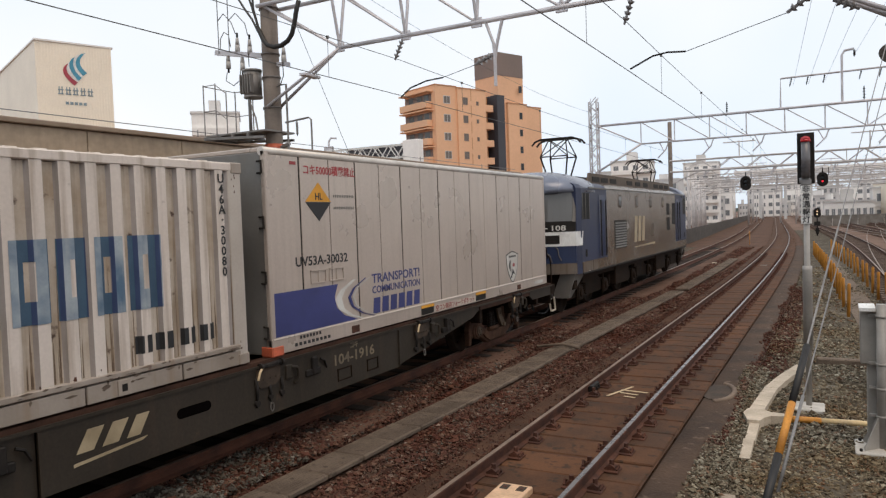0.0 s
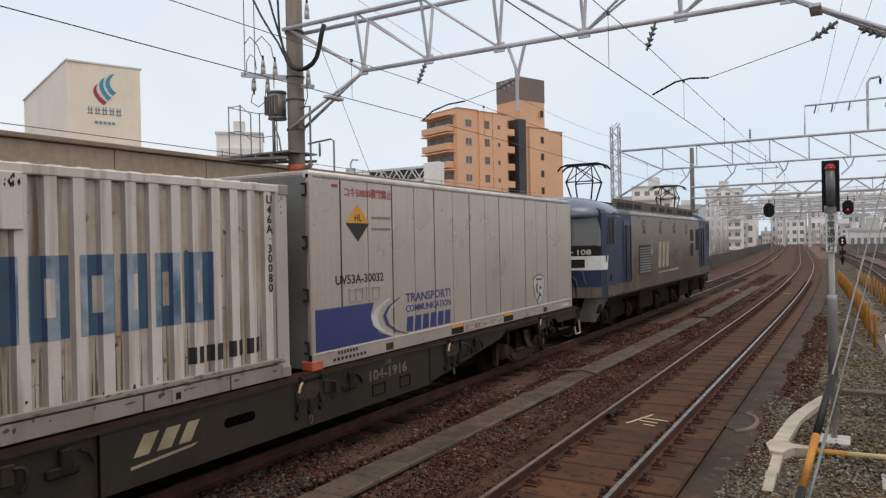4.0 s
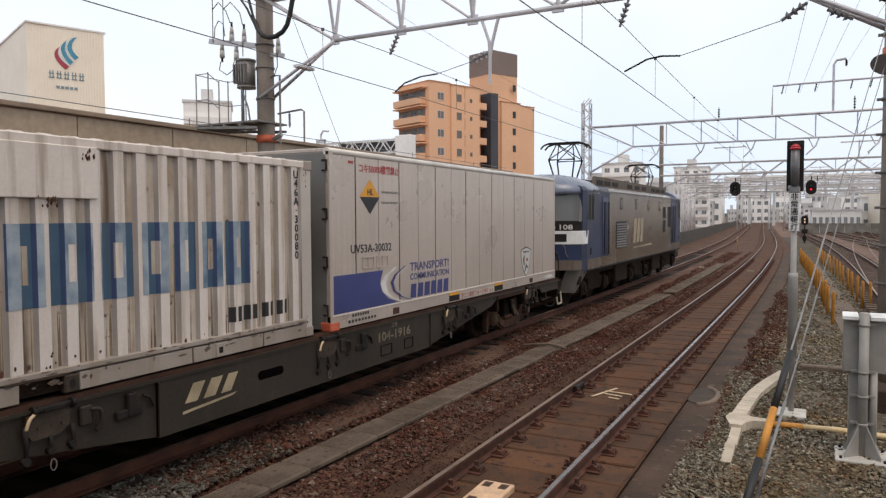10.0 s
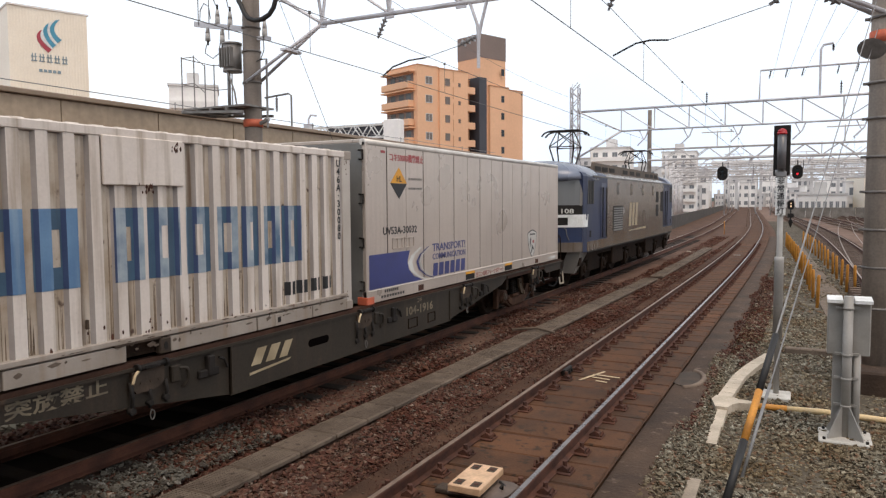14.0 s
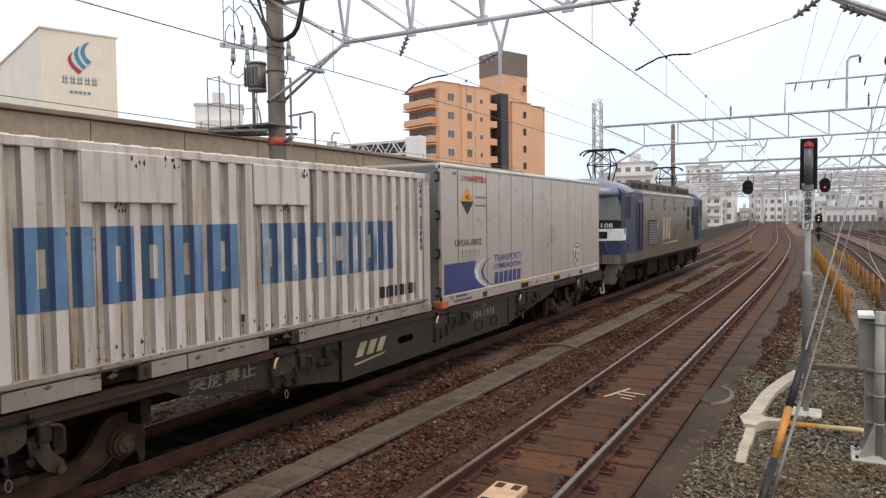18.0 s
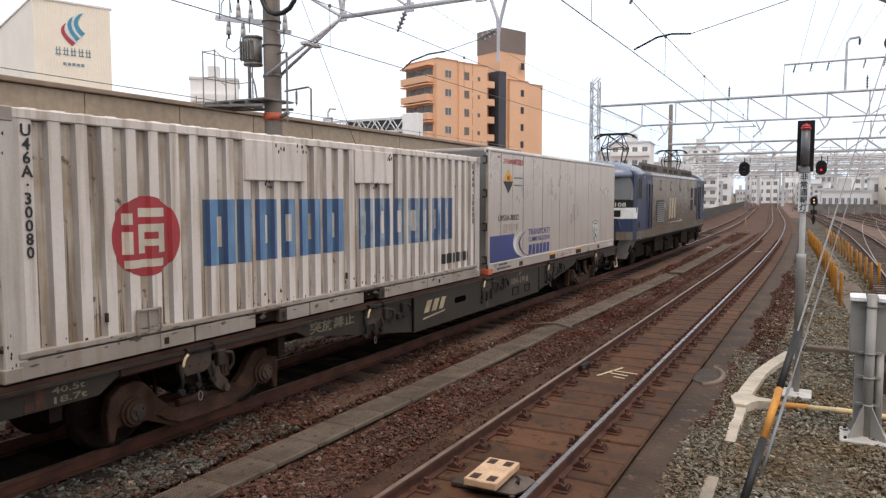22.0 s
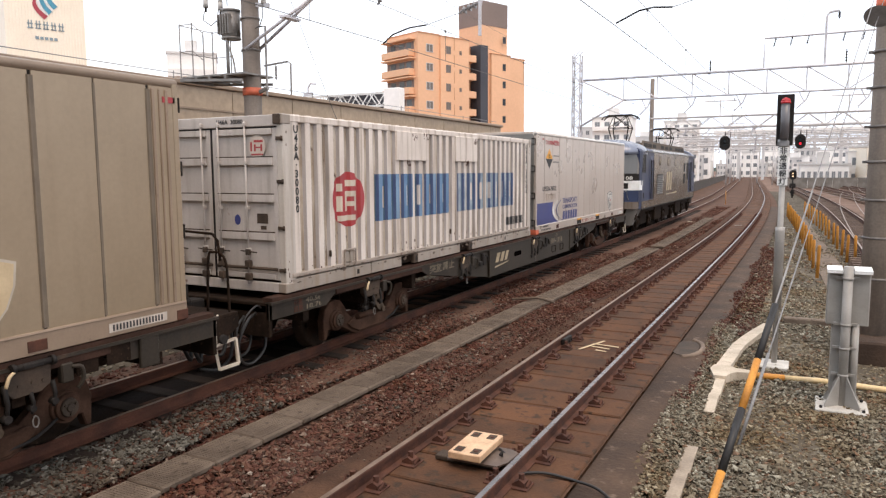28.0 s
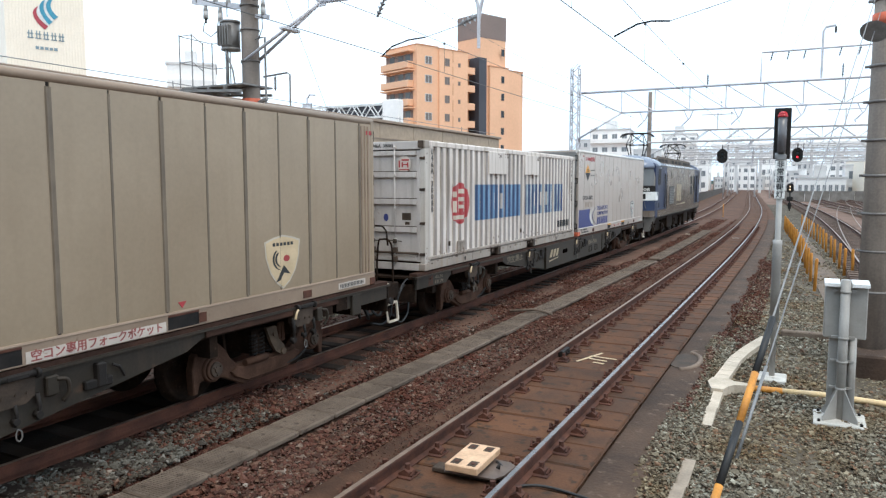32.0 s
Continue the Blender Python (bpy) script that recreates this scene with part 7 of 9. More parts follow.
for x, y in ((-13.5, -0.53), (-13.5, 0.53), (-13.1, -0.53), (-12.9, 0.53), (-12.75, -0.53)):
    tube(bm, [(x, PY + y, 4.9), (x, PY + y, 6.15 if x < -13.0 else 5.9)], 0.015, 6)
for z in (5.5, 6.12):
    tube(bm, [(-12.75, PY - 0.53, z - 0.25), (-13.1, PY - 0.53, z), (-13.5, PY - 0.53, z), (-13.5, PY + 0.53, z), (-12.9, PY + 0.53, z)], 0.011, 6)
part("cage_rail", bm, CAGE, portal)
bm = B()
tube(bm, [(-12.36, PY - 0.15, 4.9), (-12.36, PY - 0.15, 5.76)], 0.04, 8)
tube(bm, [(-12.26, PY - 0.3, 5.75), (-12.05, PY - 0.3, 5.25), (-12.0, PY - 0.3, 4.95)], 0.02, 6)
tube(bm, [(-11.33, PY, 4.4), (-11.33, PY, 6.0), (-11.55, PY, 6.0)], 0.025, 6)
tube(bm, [(-11.4, PY, 5.1), (-10.7, PY, 5.15), (-10.62, PY, 5.1), (-10.62, PY, 4.4)], 0.022, 6)
tube(bm, [(-11.3, PY, 4.6), (-11.9, PY, 4.4)], 0.05, 6)
part("bracket_pipe", bm, CAGE, portal)
bm = B()
insulator(bm, (-11.05, PY, 5.1), (-11.05, PY, 4.75), 5, 0.035)
part("insulator", bm, PORCELAIN, portal)


# Guy wires of the right pole with their sleeves
def guy(label, anchor, tip):
    g0 = thing("guy_wire", label, "guy wire", "guy wires of the pole")
    bm = B()
    tube(bm, [anchor, tip], 0.006, 6)
    part("wire", bm, GALV, g0)
    return g0


A0, A1 = Vector((-0.665, 6.0, -0.40)), Vector((0.93, 13.1, 5.82))
g0 = guy("steel guy wire in a yellow and black striped sleeve", A0, A1)
STRIPES = [(0.0, 0.006, RUBBER), (0.006, 0.064, YELLOW), (0.064, 0.134, RUBBER), (0.134, 0.194, YELLOW), (0.194, 0.268, RUBBER)]
for a, b, m in STRIPES:
    bm = B()
    tube(bm, [A0.lerp(A1, a), A0.lerp(A1, b)], 0.037 - 0.02 * a, 12)
    part("sleeve", bm, m, g0, "amber plastic sleeve" if m == YELLOW else "black plastic sleeve")
B0, B1 = Vector((-0.555, 8.1, -0.40)), Vector((0.95, 13.1, 5.35))
g0 = guy("twisted steel guy wire with a grey sleeve and a round guard", B0, B1)
bm = B()
tube(bm, [B0, B0.lerp(B1, 0.16)], 0.018, 10)
part("sleeve", bm, GALV, g0)
bm = B()
tube(bm, [B0.lerp(B1, 0.16), B0.lerp(B1, 0.36)], 0.009, 6)
tube(bm, [A0.lerp(A1, 0.268), A0.lerp(A1, 0.45)], 0.010, 6)
part("grip", bm, GALV, g0)
bm = B()
dv = (B1 - B0).normalized()
c = B0.lerp(B1, 0.925)
tube(bm, [c - dv * 0.02, c + dv * 0.05], 0.20, 20, 0.10)
tube(bm, [c + dv * 0.05, c + dv * 0.12], 0.06, 10)
part("guard_disc", bm, GALV, g0, "round dished guard on the wire")


def wire_line(bm, x, z, ys, sag, r=0.011, shift=0.0):
    pts = []
    for a, b in zip(ys, ys[1:]):
        for k in range(8):
            y = a + (b - a) * k / 8
            pts.append((x - bend(y) + shift, y, z - sag * 4 * (k / 8) * (1 - k / 8)))
    pts.append((x - bend(ys[-1]) + shift, ys[-1], z))
    return tube(bm, pts, r, 5)


SUPPORTS = [-30, 13.2, 41.5, 61, 84, 106, 130, 156, 186]
for label, x in (("overhead contact wire and catenary above the near track", -3.25), ("overhead contact wire and catenary above the train", -8.15), ("overhead wires above the far sidings", 2.6), ("overhead wires above the far sidings", 6.6)):
    sup = SUPPORTS if x < 0 else SUPPORTS[2:]
    lw = thing("overhead_line", label, "overhead wire", "overhead lines")
    bm = B()
    zc = 5.37 if x < -5 else 5.26
    wire_line(bm, x, zc, sup, 0.02, 0.008)
    part("contact_wire", bm, WIRE, lw)
    bm = B()
    wire_line(bm, x, 6.13, sup, 0.12, 0.007)
    part("catenary_wire", bm, WIRE, lw)
    for k in range(20):
        y = (10.7 if x < 0 else 46.0) + 5.45 * k
        a = max(v for v in sup[:-1] if v <= y)
        f = (y - a) / (sup[sup.index(a) + 1] - a)
        zt = 6.13 - 0.12 * 4 * f * (1 - f)
        bm = B()
        tube(bm, [(x - bend(y), y, zc), (x - bend(y), y, zt)], 0.005, 4)
        disc(bm, (x - bend(y), y, zt - 0.03), "z", 0.03, 0.05, 6)
        part("dropper", bm, WIRE, lw)
for label, p, q, sag in (("thin high feeder wire", (3.22, -25, 9.6), (-1.72, 41.5, 8.97), 0.2), ("thin high feeder wire", (3.98, -25, 9.6), (-1.02, 41.5, 8.97), 0.2), ("thin high feeder wire", (4.6, -25, 9.6), (-0.3, 41.5, 8.97), 0.2), ("thin high feeder wire", (6.0, -25, 10.2), (1.02, 41.5, 10.15), 0.2), ("feeder wire from the pole head to the lattice mast", (-11.8, 13.2, 9.7), (-12.25, 41.0, 8.6), 0.55)):
    bm = B()
    n = 14
    p, q = Vector(p), Vector(q)
    tube(bm, [p.lerp(q, k / n) - Vector((0, 0, sag * 4 * (k / n) * (1 - k / n))) for k in range(n + 1)], 0.006, 5)
    tagged(part("feeder_wire", bm, WIRE), label, "wire", "feeder wires")
bm = B()
tube(bm, [(-10.95, PY, 7.35), (-9.73, PY, 4.58), (-9.2, PY, 3.4)], 0.006, 5)
tagged(part("stay_wire", bm, WIRE), "thin stay wire slanting down from the portal", "wire")

# ---- second portal, with a lattice mast ----
P2 = 41.5
p2 = thing("catenary_portal", "slim grey truss portal with lattice mast and angled braces", "catenary portal", "far portals")
bend2 = bend(P2)
for sx in (-0.22, 0.22):
    for sy in (-0.22, 0.22):
        bm = B()
        beam(bm, (-11.95 + sx - bend2, P2 - 0.6 + sy, -0.5), (-11.95 + sx - bend2, P2 - 0.6 + sy, 9.2), 0.07)
        part("mast_leg", bm, TRUSS, p2)
bm = B()
z, f = 0.0, 1
while z < 9.1:
    for sy in (-0.22, 0.22):
        beam(bm, (-11.95 - 0.22 * f - bend2, P2 - 0.6 + sy, z), (-11.95 + 0.22 * f - bend2, P2 - 0.6 + sy, z + 0.45), 0.04)
    for sx in (-0.22, 0.22):
        beam(bm, (-11.95 + sx - bend2, P2 - 0.6 - 0.22 * f, z), (-11.95 + sx - bend2, P2 - 0.6 + 0.22 * f, z + 0.45), 0.04)
    z, f = z + 0.45, -f
part("mast_lacing", bm, TRUSS, p2)
for z, x0, x1, r in ((7.86, -11.9, 14.0, 0.07), (6.62, -9.4, 14.0, 0.05)):
    bm = B()
    tube(bm, [(x0 - bend2, P2, z), (x1, P2, z)], r, 8)
    part("chord", bm, TRUSS, p2)
xs2 = [-9.4 + 1.86 * k for k in range(13)]
for k, x in enumerate(xs2):
    bm = B()
    tube(bm, [(x - bend2, P2, 6.62), (x - bend2, P2, 7.86)], 0.035, 6)
    part("strut", bm, TRUSS, p2)
    if k:
        bm = B()
        tube(bm, [(xs2[k - 1] - bend2, P2, 7.86), (x - bend2, P2, 6.62)] if k < 7 else [(xs2[k - 1] - bend2, P2, 6.62), (x - bend2, P2, 7.86)], 0.03, 6)
        part("diagonal", bm, TRUSS, p2)
bm = B()
tube(bm, [(-9.4 - bend2, P2, 6.62), (-11.9 - bend2, P2 - 0.5, 5.1)], 0.06, 8)
part("knee_brace", bm, TRUSS, p2)
bm = B()
tube(bm, [(-9.4 - bend2, P2, 6.62), (-11.9 - bend2, P2 - 0.5, 7.86)], 0.04, 6)
part("diagonal", bm, TRUSS, p2)
bm = B()
tube(bm, [(14.0, P2, -0.5), (14.0, P2, 9.0)], 0.2, 12)
part("pole", bm, POLE, p2)
bm = B()
tube(bm, [(-2.32, P2, 7.86), (-2.30, P2, 9.42), (6.0, P2, 9.42), (6.0, P2, 7.86)], 0.05, 6)
tube(bm, [(0.5, P2, 7.86), (0.5, P2, 10.25), (0.62, P2, 10.45), (1.05, P2, 10.5)], 0.06, 6)
part("feeder_frame", bm, TRUSS, p2)
for x in (-1.78, -1.01, -0.25, 1.35, 2.2, 3.1):
    bm = B()
    insulator(bm, (x, P2, 9.4), (x - 0.1, P2, 8.95), 4, 0.05)
    part("insulator", bm, DARK, p2)
for x, z0, z1 in ((-4.95, 7.9, 8.5), (1.45, 7.9, 8.6), (1.05, 10.45, 10.1)):
    bm = B()
    insulator(bm, (x, P2, z0), (x, P2, z1), 4, 0.07)
    part("insulator", bm, DARK, p2)
for x in (-8.3, -5.9, -3.35, -0.35, 2.4):
    bm = B()
    tube(bm, [(x + 0.25, P2, 6.62), (x + 0.1, P2, 6.2), (x - 0.35, P2, 5.75)], 0.04, 6)
    tube(bm, [(x - 0.25, P2, 6.62), (x, P2, 6.1)], 0.03, 6)
    part("hanger", bm, TRUSS, p2)


# ---- box-truss portals beyond ----
def box_portal(y, label, legs=(-11.0, 15.0), z0=5.6, z1=6.8, post=None):
    """A portal with a deep box truss between two poles."""
    p = thing("catenary_portal", label, "catenary portal", "far portals")
    d = bend(y)
    for x in legs:
        bm = B()
        tube(bm, [(x - d, y, -0.5), (x - d, y, post or 7.4)], 0.2, 10, 0.16)
        part("pole", bm, POLE if y < 62 else TRUSS_FAR, p)
    for z in (z0, z1):
        for dy in (-0.4, 0.4):
            bm = B()
            tube(bm, [(legs[0] - d, y + dy, z), (legs[1] - d, y + dy, z)], 0.055, 6)
            part("chord", bm, TRUSS_FAR, p)
    bm, x, f = B(), legs[0] + 1.2, 1
    tube(bm, [(legs[0] - d, y, z0 - 1.0), (legs[0] + 2.4 - d, y, z0)], 0.06, 6)
    while x < legs[1] - 1:
        for dy in (-0.4, 0.4):
            a, b = (z0, z1) if f > 0 else (z1, z0)
            tube(bm, [(x - d, y + dy, a), (x + 1.15 - d, y + dy, b)], 0.035, 5)
        tube(bm, [(x - d, y - 0.4, z1), (x + 1.15 - d, y + 0.4, z1)], 0.03, 5)
        x, f = x + 1.15, -f
    part("truss_web", bm, TRUSS_FAR, p)
    for x in (-8.2, -3.2, 1.0, 5.4):
        bm = B()
        tube(bm, [(x - d, y, z0), (x - 0.2 - d, y, z0 - 0.6)], 0.05, 6)
        tube(bm, [(x + 0.3 - d, y, z0), (x - 0.2 - d, y, z0 - 0.5)], 0.03, 6)
        part("hanger", bm, TRUSS, p)
    for x in (-5.7, 3.2):
        bm = B()
        tube(bm, [(x - d, y, z1), (x - d, y, z1 + 1.3)], 0.05, 6)
        tube(bm, [(x - d - 1.2, y, z1 + 1.2), (x - d + 1.2, y, z1 + 1.2)], 0.05, 6)
        part("feeder_frame", bm, TRUSS_FAR, p)


box_portal(61, "grey box-truss portal with a tall dark post", z0=5.95, z1=6.85, post=10.1)
for y, za, zb in ((84, 6.3, 7.3), (96, 5.6, 6.5), (106, 6.6, 7.7), (118, 5.7, 6.6), (130, 7.0, 8.1), (146, 6.0, 7.0), (160, 7.6, 8.8), (186, 8.0, 9.4), (222, 9.0, 10.4)):
    box_portal(y, "far grey box-truss portal over the curve", (-11.0 - (y - 61) * 0.06, 16.0 + (y - 61) * 0.1), za, zb, zb + 0.4)


# ---- signals ----
def signal_head(name, label, x, y, z, r=0.22, lit=None, hang=None, mast=None):
    s = thing(name, label, "signal", "railway signals")
    bm = B()
    prism(bm, [(x + r * math.cos(a), z + (0.16 if math.sin(a) > 0 else -0.16) + r * math.sin(a)) for a in (2 * math.pi * k / 20 for k in range(20))], "y", y, y + 0.06)
    part("backing_plate", bm, DARK, s)
    for dz, m in ((0.15 if r > 0.15 else 0.13, lit if lit == LAMP_WARM else GLASS), (-0.15, lit or GLASS)):
        bm = B()
        tube(bm, [(x, y - 0.005, z + dz), (x, y - 0.02, z + dz)], r * 0.21, 14)
        part("lens", bm, m, s)
        bm = B()
        n = 10
        for k in range(n):
            a0, a1 = math.pi * k / n, math.pi * (k + 1) / n
            ro = r * 0.5
            q = [(x + ro * math.cos(a0), y, z + dz + ro * math.sin(a0)), (x + ro * math.cos(a1), y, z + dz + ro * math.sin(a1)), (x + ro * math.cos(a1), y - 0.2, z + dz + ro * math.sin(a1)), (x + ro * math.cos(a0), y - 0.2, z + dz + ro * math.sin(a0))]
            bm.faces.new([bm.verts.new(p) for p in q])
        part("hood", bm, DARK, s)
    bm = B()
    if hang:
        tube(bm, [(x, y + 0.1, z), (x, y + 0.1, hang)], 0.04, 6)
        tube(bm, [(x + 0.4, y + 0.1, hang), (x + 0.4, y + 0.1, z + 0.3), (x, y + 0.1, z + 0.3)], 0.03, 6)
    if mast is not None:
        tube(bm, [(x, y + 0.1, mast), (x, y + 0.1, z)], 0.07, 8)
        box(bm, x - 0.25, x + 0.25, y - 0.1, y + 0.2, mast + 0.5, mast + 0.62, 0.02)
        if r > 0.3:
            box(bm, x - 0.30, x + 0.30, y - 0.15, y + 0.25, mast + 1.05, mast + 1.50, 0.05)
            box(bm, x - 0.16, x + 0.16, y - 0.10, y + 0.15, mast + 0.2, mast + 0.85, 0.04)
    part("support", bm, DARK, s)
    return s


signal_head("signal", "black twin-lens signal hanging under the truss, unlit", -5.95, 60.55, 4.72, 0.40, None, hang=5.6)
signal_head("signal", "black twin-lens signal with lit red lamp", -0.62, 60.55, 4.72, 0.38, RED_LAMP, hang=5.6)
signal_head("signal", "small mast signal with two lit warm lamps", -1.42, 85.0, 2.05, 0.36, LAMP_WARM, mast=-0.37)
signal_head("signal", "low round shunting signal beside the far track", -8.6, 44.0, 0.55, 0.16, WHITE_PAINT, mast=-0.3)

# Black bond box clamped on the near rail
bm = B()
box(bm, NEAR_X - GAUGE + 0.01, NEAR_X - GAUGE + 0.09, 10.75, 11.12, -0.14, -0.03, 0.012)
for y in (10.82, 10.94, 11.06):
    disc(bm, (NEAR_X - GAUGE + 0.09, y, -0.085), "x", 0.022, 0.02, 8)
tagged(part("rail_joint_box", bm, DARK), "small black bolted joint box on the rail", "rail joint")

# Emergency light on its post, with the upright name board
el = thing("emergency_light_post", "grey post with black-backed red-capped light and white name board", "signal post")
ex, ey = -0.335, 11.75
bm = B()
tube(bm, [(ex, ey, -0.30), (ex, ey, 3.05)], 0.042, 12)
POST_GREY = mat("pale_grey_post", (0.36, 0.34, 0.315), (0.27, 0.255, 0.235), 0.5, 0.1, scale=4, fine=50, bump=0.06)
part("post", bm, POST_GREY, el)
bm = B()
tube(bm, [(ex, ey, 0.55), (ex, ey, 1.72), (ex, ey, 1.78)], 0.066, 14)
part("post_sleeve", bm, POST_GREY, el, "thicker grey sleeve on the post")
bm = B()
box(bm, -0.53, -0.13, 11.46, 11.95, -0.38, -0.29, 0.015)
part("base_block", bm, PALE_BASE, el, "white concrete base block")
bm = B()
box(bm, ex - 0.115, ex + 0.115, ey + 0.05, ey + 0.07, 2.99, 3.74, 0.008)
part("back_plate", bm, DARK, el)
bm = B()
tube(bm, [(ex, ey - 0.02, 3.08), (ex, ey - 0.02, 3.60)], 0.062, 16)
lampbody = part("light_tube", bm, glossy("dark_grey_light_tube", (0.12, 0.115, 0.12), 0.25), el, "dark glossy light tube")
bm = B()
for za, zb, ra, rb in ((3.60, 3.635, 0.07, 0.068), (3.635, 3.665, 0.068, 0.054), (3.665, 3.685, 0.054, 0.02)):
    tube(bm, [(ex, ey - 0.02, za), (ex, ey - 0.02, zb)], ra, 16, rb)
part("red_cap", bm, RED_LENS, lampbody, "red domed cap")
bm = B()
tube(bm, [(ex - 0.02, ey + 0.04, 3.0), (ex - 0.02, ey + 0.04, 3.08)], 0.07, 10)
box(bm, ex - 0.07, ex + 0.07, ey - 0.05, ey + 0.05, 2.97, 3.06, 0.01)
part("lamp_bracket", bm, GALV, el)
for k, ch in enumerate("非常通報灯"):
    z = 2.905 - k * 0.112
    bm = B()
    box(bm, ex - 0.07, ex + 0.07, ey - 0.062, ey - 0.05, z - 0.053, z + 0.053, 0.004)
    pl = part("name_plate", bm, WHITE, el, "white square plate with one black character")
    letters(ch, 0.105, on_rear(ex, ey - 0.064, z), "character", BLACK_PAINT, pl)

# Cabinet on a gusseted post
CABINET = mat("light_grey_cabinet_paint", (0.345, 0.325, 0.30), (0.265, 0.248, 0.225), 0.5, 0.05, scale=3, fine=50, bump=0.05)
cb = thing("trackside_cabinet", "grey steel cabinet on a gusseted post with pale base plate", "cabinet")
cx, cy = 0.50, 9.98
bm = B()
box(bm, 0.28, 0.75, cy + 0.07, cy + 0.27, 0.70, 1.36, 0.012)
body = part("cabinet_body", bm, CABINET, cb)
for a, b in ((0.27, 0.44), (0.57, 0.76)):
    bm = B()
    prism(bm, [(cy - 0.02, 1.36), (cy + 0.30, 1.40), (cy + 0.30, 1.42), (cy - 0.02, 1.40)], "x", a, b)
    part("visor", bm, WHITE, cb, "white rain visor")
bm = B()
tube(bm, [(cx, cy, -0.30), (cx, cy, 1.45)], 0.055, 14)
tube(bm, [(cx + 0.11, cy + 0.08, -0.30), (cx + 0.11, cy + 0.08, 0.72)], 0.045, 10)
box(bm, cx - 0.15, cx + 0.16, cy + 0.10, cy + 0.24, -0.2, 0.70, 0.01)
part("post", bm, CABINET, cb)
for z in (1.30, 0.72, 0.42, 0.08):
    bm = B()
    tube(bm, [(cx, cy, z - 0.015), (cx, cy, z + 0.015)], 0.062, 14)
    box(bm, cx - 0.13, cx + 0.13, cy + 0.03, cy + 0.08, z - 0.015, z + 0.015)
    part("clamp", bm, CABINET, cb)
for a in (0.785, 2.356, 3.927, 5.498):
    bm = B()
    dx, dy = math.cos(a), math.sin(a)
    q = [(0.045, -0.30), (0.27, -0.30), (0.27, -0.26), (0.045, 0.10)]
    vs = [[bm.verts.new((cx + dx * r + s * dy * 0.006, cy + dy * r - s * dx * 0.006, z)) for r, z in q] for s in (-1, 1)]
    bm.faces.new(vs[0][::-1])
    bm.faces.new(vs[1])
    for i in range(4):
        bm.faces.new((vs[0][i], vs[0][(i + 1) % 4], vs[1][(i + 1) % 4], vs[1][i]))
    part("gusset", bm, CABINET, cb)
bm = B()
box(bm, 0.21, 0.79, 9.68, 10.27, -0.38, -0.30, 0.012)
part("base_plate", bm, PALE_BASE, cb, "pale concrete base plate")
for x in (0.27, 0.73):
    for y in (9.75, 10.2):
        bm = B()
        disc(bm, (x, y, -0.30), "z", 0.018, 0.03, 6)
        part("anchor_bolt", bm, DARK, cb)

# ---- small things on the ground ----
at = thing("track_transponder", "cream plastic train-control box with four square recesses on a steel plate", "track transponder")
bm = B()
box(bm, -0.165, 0.165, -0.30, 0.30, -0.055, 0.015, 0.008)
part("casing", bm, ATS, at)
at.location = (-2.755, 6.08, 0.0)
at.rotation_euler = (0, 0, 0.02)
for x in (-0.085, 0.085):
    for y in (-0.2, 0.2):
        bm = B()
        box(bm, x - 0.042, x + 0.042, y - 0.062, y + 0.062, 0.0135, 0.017)
        rc = part("recess", bm, DUSTY, at)
        bm = B()
        disc(bm, (x, y, 0.016), "z", 0.022, 0.006, 8)
        part("bolt", bm, RUST, rc)
bm = B()
box(bm, -0.36, 0.30, -0.18, -0.02, -0.145, -0.10, 0.008)
box(bm, -0.10, 0.30, 0.05, 0.20, -0.145, -0.10, 0.008)
for x in (-0.1, 0.1):
    for y in (-0.15, 0.15):
        box(bm, x - 0.03, x + 0.03, y - 0.03, y + 0.03, -0.145, -0.055)
part("mounting_plate", bm, DUSTY, at)
bm = B()
prism(bm, [(-0.20, -0.24), (0.30, -0.22), (0.36, -0.10), (0.38, 0.16), (0.30, 0.22), (0.06, 0.24), (-0.24, 0.10)], "z", -0.10, -0.085)
part("base_plate", bm, mat("dusty_steel_plate", (0.15, 0.107, 0.083), (0.09, 0.062, 0.048), 0.6, 0.1, scale=5, bump=0.2), at, "brown dusty steel base plate")
bm = B()
tube(bm, [(0.26, 0.02, -0.09), (0.27, 0.0, -0.03), (0.26, -0.04, -0.05)], 0.012, 6)
part("cable_gland", bm, DARK, at)
bm = B()
tube(bm, [(-2.58, 6.25, -0.08), (-2.50, 6.2, -0.1), (-2.46, 6.1, -0.12), (-2.42, 5.95, -0.14)], 0.018, 6)
tube(bm, bent([(-2.30, 5.90, -0.14), (-2.05, 6.02, -0.13), (-1.75, 6.03, -0.15), (-1.5, 5.95, -0.16), (-1.25, 5.75, -0.25), (-1.1, 5.4, -0.33)]), 0.014, 8)
tagged(part("track_cable", bm, RUBBER), "black rubber cable lying across the sleeper ends", "cable")

mk = thing("paint_mark", "white painted strokes on the sleepers", "paint mark", kind="structure")
for a, b in (((-3.08, 10.72), (-2.86, 11.42)), ((-2.98, 11.16), (-2.55, 11.10)), ((-2.95, 10.98), (-2.66, 10.92)), ((-2.84, 10.78), (-2.66, 10.74))):
    bm = B()
    beam(bm, (*a, -0.150), (*b, -0.150), 0.045, 0.003)
    part("stroke", bm, CREAM_PAINT, mk)
bm = B()
box(bm, -0.11, 0.11, -0.05, 0.05, -0.16, -0.12, 0.008)
wp = tagged(part("marker_block", bm, PALE), "small white marker block between the tracks", "marker")
wp.location = (-5.62, 40.6, -0.02)
bm = B()
box(bm, -0.16, 0.16, -0.08, 0.08, -0.16, -0.11, 0.008)
